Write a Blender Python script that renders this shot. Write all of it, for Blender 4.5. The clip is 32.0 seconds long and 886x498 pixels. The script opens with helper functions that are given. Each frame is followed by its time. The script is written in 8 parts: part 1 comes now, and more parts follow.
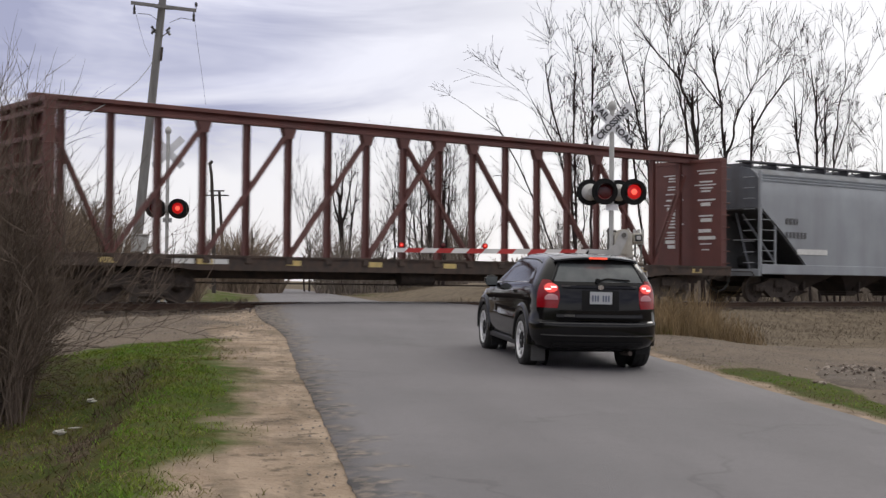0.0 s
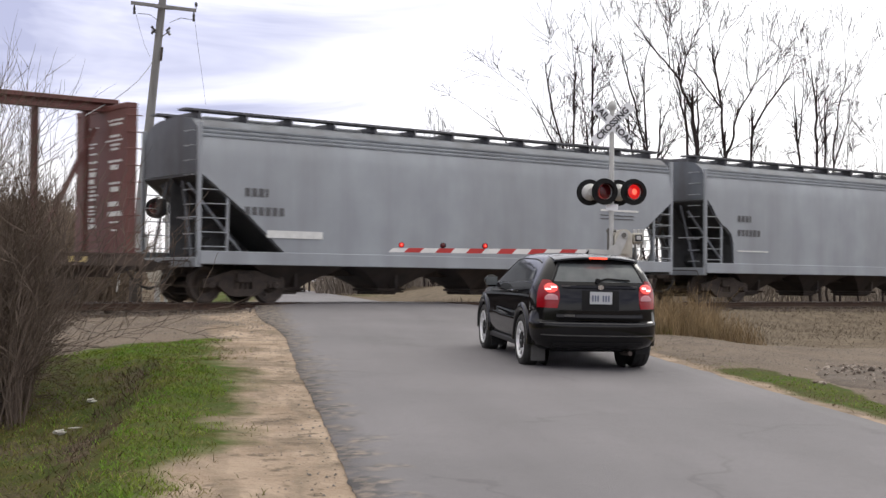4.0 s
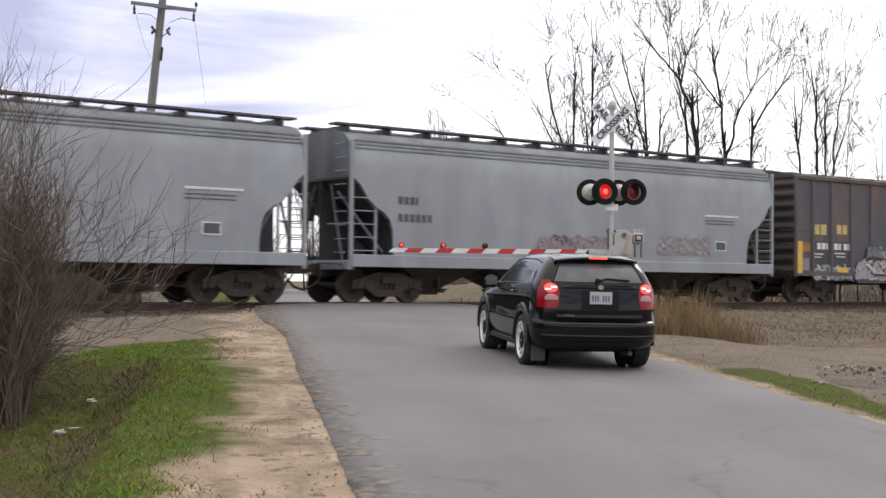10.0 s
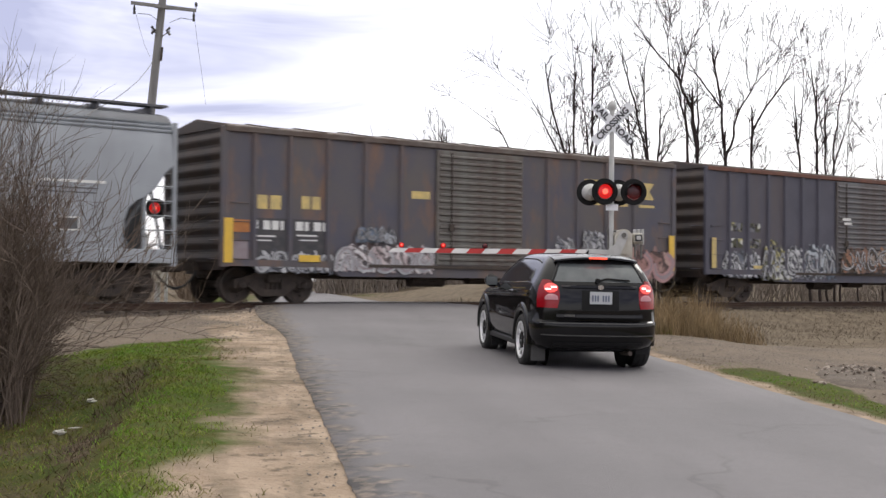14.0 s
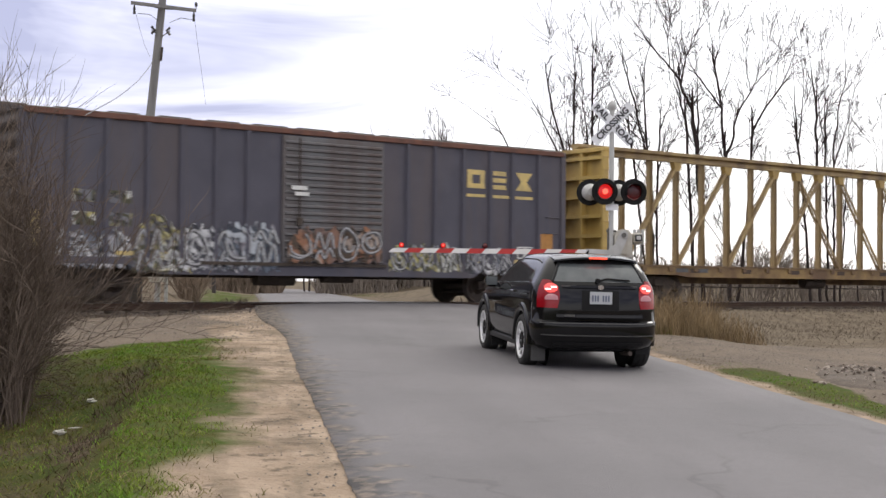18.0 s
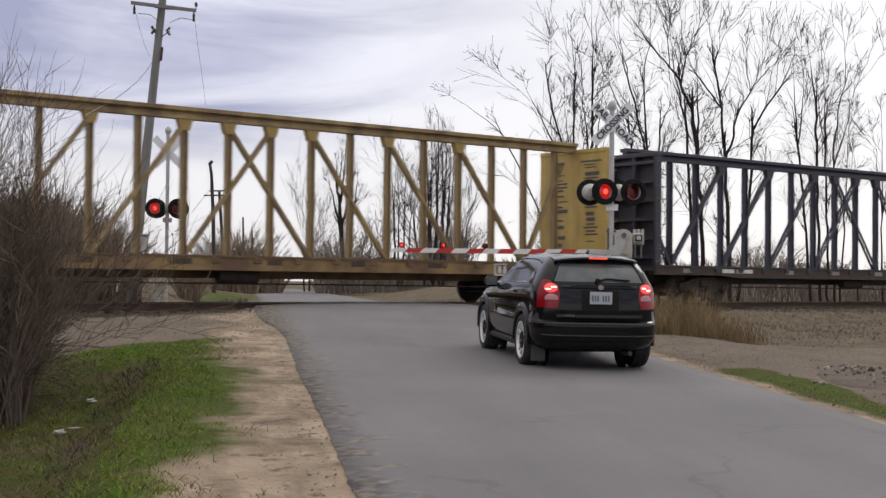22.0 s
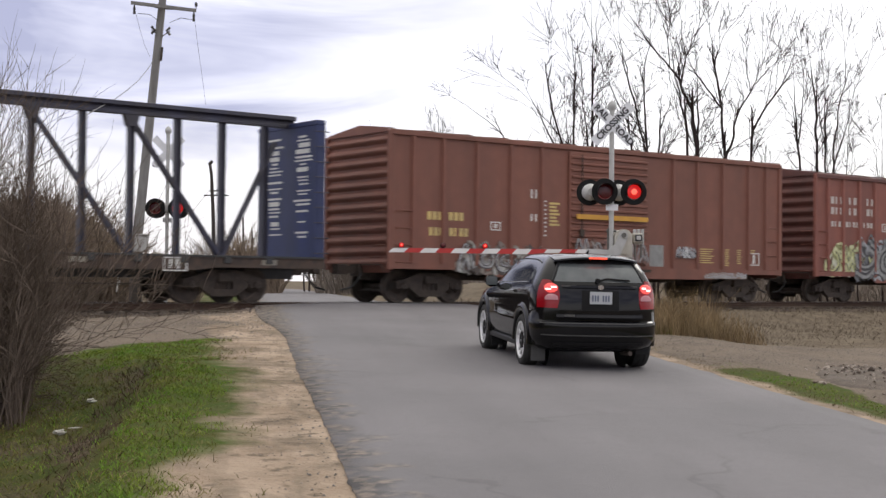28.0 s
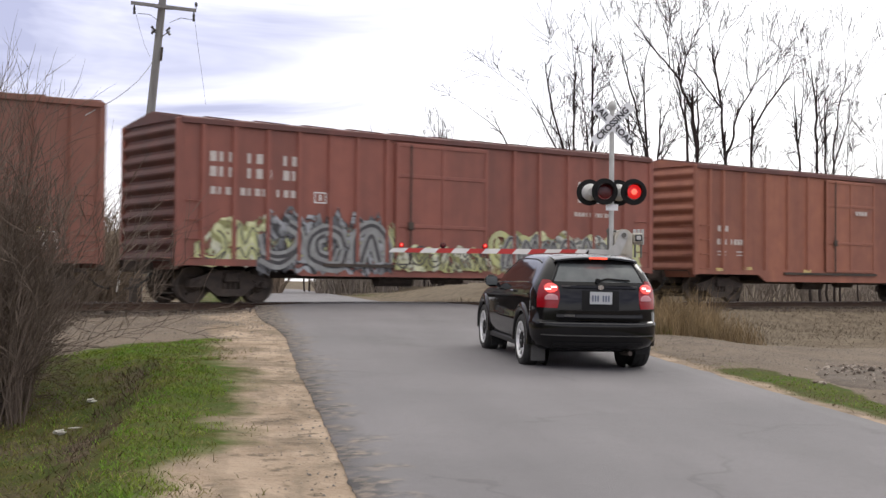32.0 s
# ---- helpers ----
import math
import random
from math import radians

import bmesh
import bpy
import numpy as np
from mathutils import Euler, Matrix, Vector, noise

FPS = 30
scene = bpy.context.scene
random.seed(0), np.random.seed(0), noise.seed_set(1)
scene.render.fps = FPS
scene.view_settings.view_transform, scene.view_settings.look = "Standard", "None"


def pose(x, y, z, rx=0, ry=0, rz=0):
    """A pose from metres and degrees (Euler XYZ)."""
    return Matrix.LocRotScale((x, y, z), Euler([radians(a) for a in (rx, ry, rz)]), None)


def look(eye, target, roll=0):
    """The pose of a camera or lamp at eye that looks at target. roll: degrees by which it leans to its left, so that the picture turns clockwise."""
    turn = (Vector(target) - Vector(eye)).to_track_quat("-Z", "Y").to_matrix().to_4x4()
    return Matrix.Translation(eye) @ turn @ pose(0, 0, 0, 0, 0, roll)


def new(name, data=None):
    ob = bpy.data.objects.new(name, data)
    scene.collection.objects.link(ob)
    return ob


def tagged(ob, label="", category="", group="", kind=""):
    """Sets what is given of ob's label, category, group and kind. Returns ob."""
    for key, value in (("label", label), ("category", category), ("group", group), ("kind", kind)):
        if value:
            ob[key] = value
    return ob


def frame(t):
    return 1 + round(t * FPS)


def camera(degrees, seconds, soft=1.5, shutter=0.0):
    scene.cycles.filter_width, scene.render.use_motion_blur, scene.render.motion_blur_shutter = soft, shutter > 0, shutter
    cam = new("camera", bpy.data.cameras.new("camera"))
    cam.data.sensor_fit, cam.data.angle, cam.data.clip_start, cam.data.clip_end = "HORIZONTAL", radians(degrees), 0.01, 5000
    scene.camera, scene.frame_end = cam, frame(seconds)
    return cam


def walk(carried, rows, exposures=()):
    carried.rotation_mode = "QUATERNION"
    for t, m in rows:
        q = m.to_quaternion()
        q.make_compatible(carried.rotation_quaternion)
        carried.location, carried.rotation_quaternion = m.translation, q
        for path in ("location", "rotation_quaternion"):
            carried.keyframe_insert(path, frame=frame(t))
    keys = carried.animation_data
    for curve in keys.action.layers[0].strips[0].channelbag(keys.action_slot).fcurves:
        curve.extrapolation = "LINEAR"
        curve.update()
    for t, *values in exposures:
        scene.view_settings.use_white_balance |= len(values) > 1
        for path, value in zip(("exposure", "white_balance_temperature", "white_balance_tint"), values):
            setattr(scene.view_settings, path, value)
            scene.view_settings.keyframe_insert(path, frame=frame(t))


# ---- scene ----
DEG, SECONDS = 35.944, 32.0
EYE = Vector((0.0, -30.502, 0.549))
YAW, PITCH, ROLL = radians(37.3066), radians(1.4129), 0.558
FWD = Vector((math.sin(YAW) * math.cos(PITCH), math.cos(YAW) * math.cos(PITCH), math.sin(PITCH)))
cam = camera(DEG, SECONDS, soft=1.45, shutter=0.5)
STAND = look(EYE, EYE + FWD * 10, ROLL)
walk(cam, [(0.0, STAND), (SECONDS, STAND)],
     [(0.0, -0.5), (1.0, -0.5), (2.0, -0.4), (3.0, -0.22), (4.5, 0.0), (18.7, 0.0), (20.0, -0.3), (21.0, -0.52), (25.5, -0.48), (28.0, -0.18), (29.5, 0.0), (32.0, 0.0)])

# ---- light: an overcast sky, brighter to the right, with a veiled sun ----
SUN_AZ, SUN_EL = radians(75), radians(38)


def make_world():
    w = bpy.data.worlds.new("sky")
    w.use_nodes = True
    scene.world = w
    nt = w.node_tree
    N, K = nt.nodes, nt.links.new
    N.clear()
    out, bg = N.new("ShaderNodeOutputWorld"), N.new("ShaderNodeBackground")
    sky = N.new("ShaderNodeTexSky")
    sky.sky_type, sky.sun_disc = "NISHITA", False
    sky.sun_elevation, sky.sun_rotation = SUN_EL, SUN_AZ
    tc, mp = N.new("ShaderNodeTexCoord"), N.new("ShaderNodeMapping")
    mp.inputs["Rotation"].default_value = (0, 0, YAW)
    mp.inputs["Scale"].default_value = (1.6, 1.6, 7.0)
    cl = N.new("ShaderNodeTexNoise")
    cl.inputs["Scale"].default_value, cl.inputs["Detail"].default_value = 2.6, 5.0
    cl.inputs["Roughness"].default_value, cl.inputs["Distortion"].default_value = 0.55, 0.5
    rp = N.new("ShaderNodeValToRGB")
    e = rp.color_ramp.elements
    e[0].position, e[0].color = 0.38, (0.39, 0.395, 0.56, 1)
    e[1].position, e[1].color = 0.64, (0.85, 0.845, 0.98, 1)
    # the veil thins out towards the side of the sun
    dot = N.new("ShaderNodeVectorMath")
    dot.operation = "DOT_PRODUCT"
    dot.inputs[1].default_value = (math.sin(SUN_AZ), math.cos(SUN_AZ), 0.15)
    mr = N.new("ShaderNodeMapRange")
    mr.inputs["From Min"].default_value, mr.inputs["From Max"].default_value = 0.72, 0.88
    mix = N.new("ShaderNodeMix")
    mix.data_type = "RGBA"
    mix.inputs["B"].default_value = (1.02, 1.0, 1.02, 1)
    K(tc.outputs["Generated"], mp.inputs["Vector"])
    K(mp.outputs["Vector"], cl.inputs["Vector"])
    K(cl.outputs["Fac"], rp.inputs["Fac"])
    K(tc.outputs["Generated"], dot.inputs[0])
    K(dot.outputs["Value"], mr.inputs["Value"])
    K(mr.outputs["Result"], mix.inputs["Factor"])
    # a white band along the horizon under the cloud deck
    sep0, low, lw, bandmix = N.new("ShaderNodeSeparateXYZ"), N.new("ShaderNodeMath"), N.new("ShaderNodeMapRange"), N.new("ShaderNodeMix")
    low.operation = "MULTIPLY_ADD"
    low.inputs[1].default_value, low.inputs[2].default_value = 0.12, -0.06
    lsum = N.new("ShaderNodeMath")
    lsum.operation = "SUBTRACT"
    K(tc.outputs["Generated"], sep0.inputs["Vector"])
    K(cl.outputs["Fac"], low.inputs[0])
    K(sep0.outputs["Z"], lsum.inputs[0])
    K(low.outputs["Value"], lsum.inputs[1])
    lw.inputs["From Min"].default_value, lw.inputs["From Max"].default_value = 0.085, 0.135
    lw.inputs["To Min"].default_value, lw.inputs["To Max"].default_value = 1.0, 0.0
    K(lsum.outputs["Value"], lw.inputs["Value"])
    bandmix.data_type = "RGBA"
    bandmix.inputs["B"].default_value = (0.92, 0.9, 0.94, 1)
    K(lw.outputs["Result"], bandmix.inputs["Factor"])
    K(rp.outputs["Color"], bandmix.inputs["A"])
    K(bandmix.outputs["Result"], mix.inputs["A"])
    add = N.new("ShaderNodeMix")
    add.data_type, add.blend_type = "RGBA", "ADD"
    add.inputs["Factor"].default_value = 0.012
    K(mix.outputs["Result"], add.inputs["A"])
    K(sky.outputs["Color"], add.inputs["B"])
    # overcast: brighter overhead than at the horizon
    sep, zr = N.new("ShaderNodeSeparateXYZ"), N.new("ShaderNodeMapRange")
    zr.inputs["From Min"].default_value, zr.inputs["From Max"].default_value = 0.2, 0.9
    zr.inputs["To Min"].default_value, zr.inputs["To Max"].default_value = 1.0, 1.42
    sc = N.new("ShaderNodeVectorMath")
    sc.operation = "SCALE"
    K(tc.outputs["Generated"], sep.inputs["Vector"])
    K(sep.outputs["Z"], zr.inputs["Value"])
    high, hm = N.new("ShaderNodeMapRange"), N.new("ShaderNodeMix")
    high.inputs["From Min"].default_value, high.inputs["From Max"].default_value = 0.25, 0.6
    hm.data_type = "RGBA"
    hm.inputs["B"].default_value = (0.92, 0.89, 0.86, 1)
    K(sep.outputs["Z"], high.inputs["Value"])
    K(high.outputs["Result"], hm.inputs["Factor"])
    K(add.outputs["Result"], hm.inputs["A"])
    K(hm.outputs["Result"], sc.inputs[0])
    K(zr.outputs["Result"], sc.inputs["Scale"])
    K(sc.outputs["Vector"], bg.inputs["Color"])
    bg.inputs["Strength"].default_value = 1.3
    K(bg.outputs["Background"], out.inputs["Surface"])


make_world()
sun = new("sun", bpy.data.lights.new("sun", "SUN"))
sun.data.energy, sun.data.angle, sun.data.color = 1.1, radians(25), (1.0, 0.96, 0.9)
sun.matrix_world = look((math.sin(SUN_AZ) * 20, math.cos(SUN_AZ) * 20, 20 * math.tan(SUN_EL)), (0, 0, 0))


# ---- mesh and material helpers ----
class M:
    """Collects vertices and faces of one mesh."""

    def __init__(self):
        self.v, self.f = [], []

    def add(self, vs, fs):
        n = len(self.v)
        self.v += [tuple(p) for p in vs]
        self.f += [tuple(i + n for i in q) for q in fs]
        return self

    def box(self, x0, y0, z0, x1, y1, z1, c=0.0):
        if not c:
            return self.add([(x0, y0, z0), (x1, y0, z0), (x1, y1, z0), (x0, y1, z0), (x0, y0, z1), (x1, y0, z1), (x1, y1, z1), (x0, y1, z1)],
                            [(3, 2, 1, 0), (4, 5, 6, 7), (0, 1, 5, 4), (1, 2, 6, 5), (2, 3, 7, 6), (3, 0, 4, 7)])
        lo, hi = (x0, y0, z0), (x1, y1, z1)
        vs, at = [], {}
        for sx in (0, 1):
            for sy in (0, 1):
                for sz in (0, 1):
                    for ax in range(3):
                        s = (sx, sy, sz)
                        q = [(hi if s[k] else lo)[k] + (0 if k == ax else (-c if s[k] else c)) for k in range(3)]
                        at[(s, ax)] = len(vs)
                        vs.append(q)
        fs = []
        for ax in range(3):
            b, d = (ax + 1) % 3, (ax + 2) % 3
            for side in (0, 1):
                ring = []
                for u, w in ((0, 0), (1, 0), (1, 1), (0, 1)):
                    s = [0, 0, 0]
                    s[ax], s[b], s[d] = side, u, w
                    ring.append(at[(tuple(s), ax)])
                fs.append(ring if side else ring[::-1])
            for u in (0, 1):
                for w in (0, 1):
                    s0, s1 = [0, 0, 0], [0, 0, 0]
                    s0[ax], s1[ax] = 0, 1
                    s0[b] = s1[b] = u
                    s0[d] = s1[d] = w
                    s0, s1 = tuple(s0), tuple(s1)
                    r = [at[(s0, b)], at[(s1, b)], at[(s1, d)], at[(s0, d)]]
                    fs.append(r if u == w else r[::-1])
        for s in [(i, j, k) for i in (0, 1) for j in (0, 1) for k in (0, 1)]:
            r = [at[(s, 0)], at[(s, 1)], at[(s, 2)]]
            fs.append(r if sum(s) % 2 else r[::-1])
        return self.add(vs, fs)

    def tube(self, pts, rad, n=6, cap=True):
        pts = [Vector(p) for p in pts]
        if not hasattr(rad, "__len__"):
            rad = [rad] * len(pts)
        base = len(self.v)
        ref = None
        for i, p in enumerate(pts):
            d = pts[min(i + 1, len(pts) - 1)] - pts[max(i - 1, 0)]
            d = d.normalized() if d.length > 1e-9 else Vector((0, 0, 1))
            if ref is None:
                ref = d.orthogonal()
            s = ref - d * ref.dot(d)
            s = s.normalized() if s.length > 1e-6 else d.orthogonal().normalized()
            ref = s
            t = d.cross(s)
            for k in range(n):
                a = 2 * math.pi * k / n
                q = p + (s * math.cos(a) + t * math.sin(a)) * rad[i]
                self.v.append((q.x, q.y, q.z))
        for i in range(len(pts) - 1):
            for k in range(n):
                a, b = base + i * n + k, base + i * n + (k + 1) % n
                self.f.append((a, b, b + n, a + n))
        if cap:
            self.f.append(tuple(base + k for k in range(n))[::-1])
            self.f.append(tuple(base + (len(pts) - 1) * n + k for k in range(n)))
        return self

    def prism(self, outline, axis, lo, hi):
        """An outline in the two other axes (in their x, y, z order), drawn out along axis."""
        n = len(outline)

        def at(p, h):
            q = list(p)
            q.insert("xyz".index(axis), h)
            return q

        vs = [at(p, lo) for p in outline] + [at(p, hi) for p in outline]
        fs = [(i, (i + 1) % n, (i + 1) % n + n, i + n) for i in range(n)]
        fs += [tuple(range(n))[::-1], tuple(range(n, 2 * n))]
        return self.add(vs, fs)

    def lathe(self, prof, centre, axis="y", n=16):
        """A profile of (along, radius) turned round an axis through centre."""
        base = len(self.v)
        k3 = "xyz".index(axis)
        for al, r in prof:
            for k in range(n):
                a = 2 * math.pi * k / n
                q = [0, 0, 0]
                q[k3], q[(k3 + 1) % 3], q[(k3 + 2) % 3] = al, r * math.cos(a), r * math.sin(a)
                self.v.append(tuple(q[j] + centre[j] for j in range(3)))
        for i in range(len(prof) - 1):
            for k in range(n):
                a, b = base + i * n + k, base + i * n + (k + 1) % n
                self.f.append((a, b, b + n, a + n))
        return self

    def loft(self, rings, close=True, caps=True):
        n, base = len(rings[0]), len(self.v)
        for r in rings:
            self.v += [tuple(p) for p in r]
        for i in range(len(rings) - 1):
            for k in range(n if close else n - 1):
                a, b = base + i * n + k, base + i * n + (k + 1) % n
                self.f.append((a, b, b + n, a + n))
        if caps and close:
            self.f.append(tuple(base + k for k in range(n))[::-1])
            self.f.append(tuple(base + (len(rings) - 1) * n + k for k in range(n)))
        return self

    def mesh(self, name, material, smooth=False, fix=True):
        me = bpy.data.meshes.new(name)
        me.from_pydata(self.v, [], self.f)
        for m in (material if isinstance(material, (list, tuple)) else [material]):
            me.materials.append(m)
        if fix and len(self.f) < 20000:
            b = bmesh.new()
            b.from_mesh(me)
            bmesh.ops.recalc_face_normals(b, faces=b.faces)
            b.to_mesh(me)
            b.free()
        if smooth:
            me.polygons.foreach_set("use_smooth", [True] * len(me.polygons))
            me.set_sharp_from_angle(angle=radians(smooth if smooth > 1 else 35))
        me.update()
        return me


def part(name, m, material, parent=None, label="", smooth=False, at=None, turn=None):
    """Links one mesh as an object of its own, under a thing or a part."""
    me = m if isinstance(m, bpy.types.Mesh) else m.mesh(name, material, smooth)
    ob = new(name, me)
    ob.parent = parent
    if at is not None:
        ob.location = at
    if turn is not None:
        ob.rotation_euler = turn
    if label:
        ob["label"] = label
    return ob


def thing(name, label, category, group="", kind="", at=(0, 0, 0), rz=0.0):
    ob = new(name)
    ob.empty_display_size = 0.2
    ob.location, ob.rotation_euler = at, (0, 0, rz)
    return tagged(ob, label, category, group, kind)


def mat(name, c1, c2=None, scale=6.0, rough=0.6, metal=0.0, bump=0.15, stain=None, stain_scale=0.6, stain_amt=0.6, streak=False,
        stain_cut=0.5, coat=0.0, spec=0.5, island=0.0, rand=0.0, bump_scale=None, squash=(1, 1, 1)):
    m = bpy.data.materials.new(name)
    m.use_nodes = True
    nt = m.node_tree
    N, K = nt.nodes, nt.links.new
    b = N["Principled BSDF"]
    b.inputs["Roughness"].default_value, b.inputs["Metallic"].default_value = rough, metal
    b.inputs["Coat Weight"].default_value = coat
    b.inputs["Specular IOR Level"].default_value = spec
    b.inputs["Coat Roughness"].default_value = 0.08
    tc = N.new("ShaderNodeTexCoord")
    mp = N.new("ShaderNodeMapping")
    mp.inputs["Scale"].default_value = squash
    K(tc.outputs["Object"], mp.inputs["Vector"])
    n1 = N.new("ShaderNodeTexNoise")
    n1.inputs["Scale"].default_value, n1.inputs["Detail"].default_value = scale, 8
    K(mp.outputs["Vector"], n1.inputs["Vector"])
    c2 = c2 or tuple(x * 0.72 for x in c1)
    r1 = N.new("ShaderNodeMapRange")
    r1.inputs["From Min"].default_value, r1.inputs["From Max"].default_value = 0.3, 0.7
    K(n1.outputs["Fac"], r1.inputs["Value"])
    x1 = N.new("ShaderNodeMix")
    x1.data_type = "RGBA"
    x1.inputs["A"].default_value, x1.inputs["B"].default_value = (*c1, 1), (*c2, 1)
    K(r1.outputs["Result"], x1.inputs["Factor"])
    col = x1.outputs["Result"]
    if stain:
        mp2 = N.new("ShaderNodeMapping")
        mp2.inputs["Scale"].default_value = (1, 1, 0.12 if streak is True else float(streak)) if streak else (1, 1, 1)
        K(tc.outputs["Object"], mp2.inputs["Vector"])
        n2 = N.new("ShaderNodeTexNoise")
        n2.inputs["Scale"].default_value, n2.inputs["Detail"].default_value = stain_scale, 6
        n2.inputs["Roughness"].default_value = 0.6
        K(mp2.outputs["Vector"], n2.inputs["Vector"])
        r2 = N.new("ShaderNodeMapRange")
        r2.inputs["From Min"].default_value, r2.inputs["From Max"].default_value = stain_cut - 0.1, stain_cut + 0.18
        r2.inputs["To Max"].default_value = stain_amt
        K(n2.outputs["Fac"], r2.inputs["Value"])
        x2 = N.new("ShaderNodeMix")
        x2.data_type = "RGBA"
        x2.inputs["B"].default_value = (*stain, 1)
        K(r2.outputs["Result"], x2.inputs["Factor"])
        K(col, x2.inputs["A"])
        col = x2.outputs["Result"]
    if island or rand:
        src = N.new("ShaderNodeNewGeometry").outputs["Random Per Island"] if island else N.new("ShaderNodeObjectInfo").outputs["Random"]
        r3 = N.new("ShaderNodeMapRange")
        k = island or rand
        r3.inputs["To Min"].default_value, r3.inputs["To Max"].default_value = 1 - k, 1 + k
        K(src, r3.inputs["Value"])
        x3 = N.new("ShaderNodeVectorMath")
        x3.operation = "SCALE"
        K(col, x3.inputs[0])
        K(r3.outputs["Result"], x3.inputs["Scale"])
        col = x3.outputs["Vector"]
    K(col, b.inputs["Base Color"])
    if bump:
        nb = N.new("ShaderNodeTexNoise")
        nb.inputs["Scale"].default_value, nb.inputs["Detail"].default_value = bump_scale or scale * 4, 6
        K(mp.outputs["Vector"], nb.inputs["Vector"])
        bp = N.new("ShaderNodeBump")
        bp.inputs["Strength"].default_value, bp.inputs["Distance"].default_value = bump, 0.02
        K(nb.outputs["Fac"], bp.inputs["Height"])
        K(bp.outputs["Normal"], b.inputs["Normal"])
    return m


def glow(name, c, power, dark=(0.05, 0.005, 0.005)):
    m = bpy.data.materials.new(name)
    m.use_nodes = True
    b = m.node_tree.nodes["Principled BSDF"]
    b.inputs["Base Color"].default_value = (*dark, 1)
    b.inputs["Emission Color"].default_value, b.inputs["Emission Strength"].default_value = (*c, 1), power
    b.inputs["Roughness"].default_value = 0.2
    return m


# ---- materials ----
RUST = (0.075, 0.035, 0.02)
GRIME = (0.045, 0.038, 0.032)
STEEL = mat("dark_cast_steel", (0.042, 0.034, 0.029), (0.075, 0.056, 0.044), 9, 0.8, 0.1, 0.3)
WHEEL = mat("wheel_steel", (0.05, 0.041, 0.035), (0.085, 0.064, 0.05), 7, 0.65, 0.3, 0.2)
TREAD = mat("bright_steel", (0.45, 0.44, 0.43), (0.3, 0.28, 0.26), 12, 0.35, 1.0, 0.05)
RAILSIDE = mat("rusty_rail", (0.11, 0.065, 0.045), (0.06, 0.04, 0.03), 14, 0.8, 0.4, 0.3)
TIE = mat("creosoted_tie", (0.07, 0.055, 0.045), (0.13, 0.11, 0.09), 8, 0.9, 0, 0.5, squash=(1, 6, 6), rand=0.25)
HOSE = mat("black_rubber", (0.015, 0.015, 0.015), None, 20, 0.6, 0, 0.1)
# roof grey darkened in colour to offset the bright light on the top
ROOFGREY = mat("darkened_hopper_roof_paint", (0.2, 0.215, 0.235), (0.15, 0.16, 0.175), 1.6, 0.75, 0, 0.08, stain=(0.1, 0.095, 0.095), stain_scale=1.1, stain_amt=0.6, spec=0.25)
GREY = mat("grey_hopper_paint", (0.33, 0.355, 0.38), (0.28, 0.30, 0.325), 1.2, 0.5, 0, 0.05, stain=(0.2, 0.205, 0.215), stain_scale=0.8, stain_amt=0.5, streak=True)
# shaded copy of the hopper grey, with shade put into the colour, plus grime
GREY_SHADED = mat("shaded_grey_hopper_paint", (0.24, 0.265, 0.29), (0.2, 0.22, 0.24), 2, 0.55, 0, 0.05, stain=GRIME, stain_scale=1.2, stain_amt=0.5)
# end grey: shade on the hopper ends painted as darker colour, with streaks
ENDGREY = mat("shaded_hopper_end_paint", (0.15, 0.165, 0.19), (0.11, 0.12, 0.14), 2, 0.65, 0, 0.06, stain=(0.07, 0.065, 0.065), stain_scale=1.3, stain_amt=0.6, streak=True)
HOPBOT = mat("dirty_hopper_bottom", (0.055, 0.045, 0.04), (0.035, 0.029, 0.026), 3, 0.8, 0, 0.15, stain=(0.1, 0.075, 0.055), stain_scale=1.2, stain_amt=0.5)
# near-black for dark decks and gear, and for shade inside hopper end cages
BLACKISH = mat("near_black_paint", (0.03, 0.031, 0.033), (0.05, 0.05, 0.05), 5, 0.6, 0, 0.1)
ROOFWALK = mat("galvanised_grating", (0.07, 0.07, 0.075), (0.16, 0.16, 0.17), 15, 0.6, 0.5, 0.2)
REDBROWN = mat("oxide_red_paint", (0.15, 0.052, 0.043), (0.115, 0.042, 0.036), 2, 0.6, 0, 0.08, stain=(0.085, 0.04, 0.035), stain_scale=0.9, stain_amt=0.6, streak=True)
CN_BROWN = mat("mineral_brown_paint", (0.29, 0.098, 0.07), (0.23, 0.08, 0.06), 2, 0.6, 0, 0.06, stain=(0.12, 0.05, 0.04), stain_scale=0.8, stain_amt=0.6, streak=True)
NK_BROWN = mat("chocolate_brown_paint", (0.225, 0.088, 0.06), (0.185, 0.073, 0.051), 2, 0.6, 0, 0.06, stain=(0.12, 0.055, 0.04), stain_scale=0.8, stain_amt=0.5, streak=True)
LAST_BROWN = mat("faded_orange_brown_paint", (0.35, 0.135, 0.08), (0.27, 0.1, 0.065), 2, 0.65, 0, 0.08, stain=(0.13, 0.05, 0.04), stain_scale=0.7, stain_amt=0.6, streak=True)
RUSTBLUE = mat("rusted_blue_paint", (0.075, 0.074, 0.1), (0.108, 0.094, 0.088), 0.8, 0.65, 0, 0.15, stain=(0.23, 0.115, 0.052), stain_scale=1.3, stain_amt=0.85, streak=0.45, stain_cut=0.6)
NAVY = mat("faded_navy_paint", (0.078, 0.076, 0.1), (0.06, 0.058, 0.078), 1.5, 0.6, 0, 0.06, stain=(0.11, 0.08, 0.065), stain_scale=0.9, stain_amt=0.55, streak=True, stain_cut=0.56)
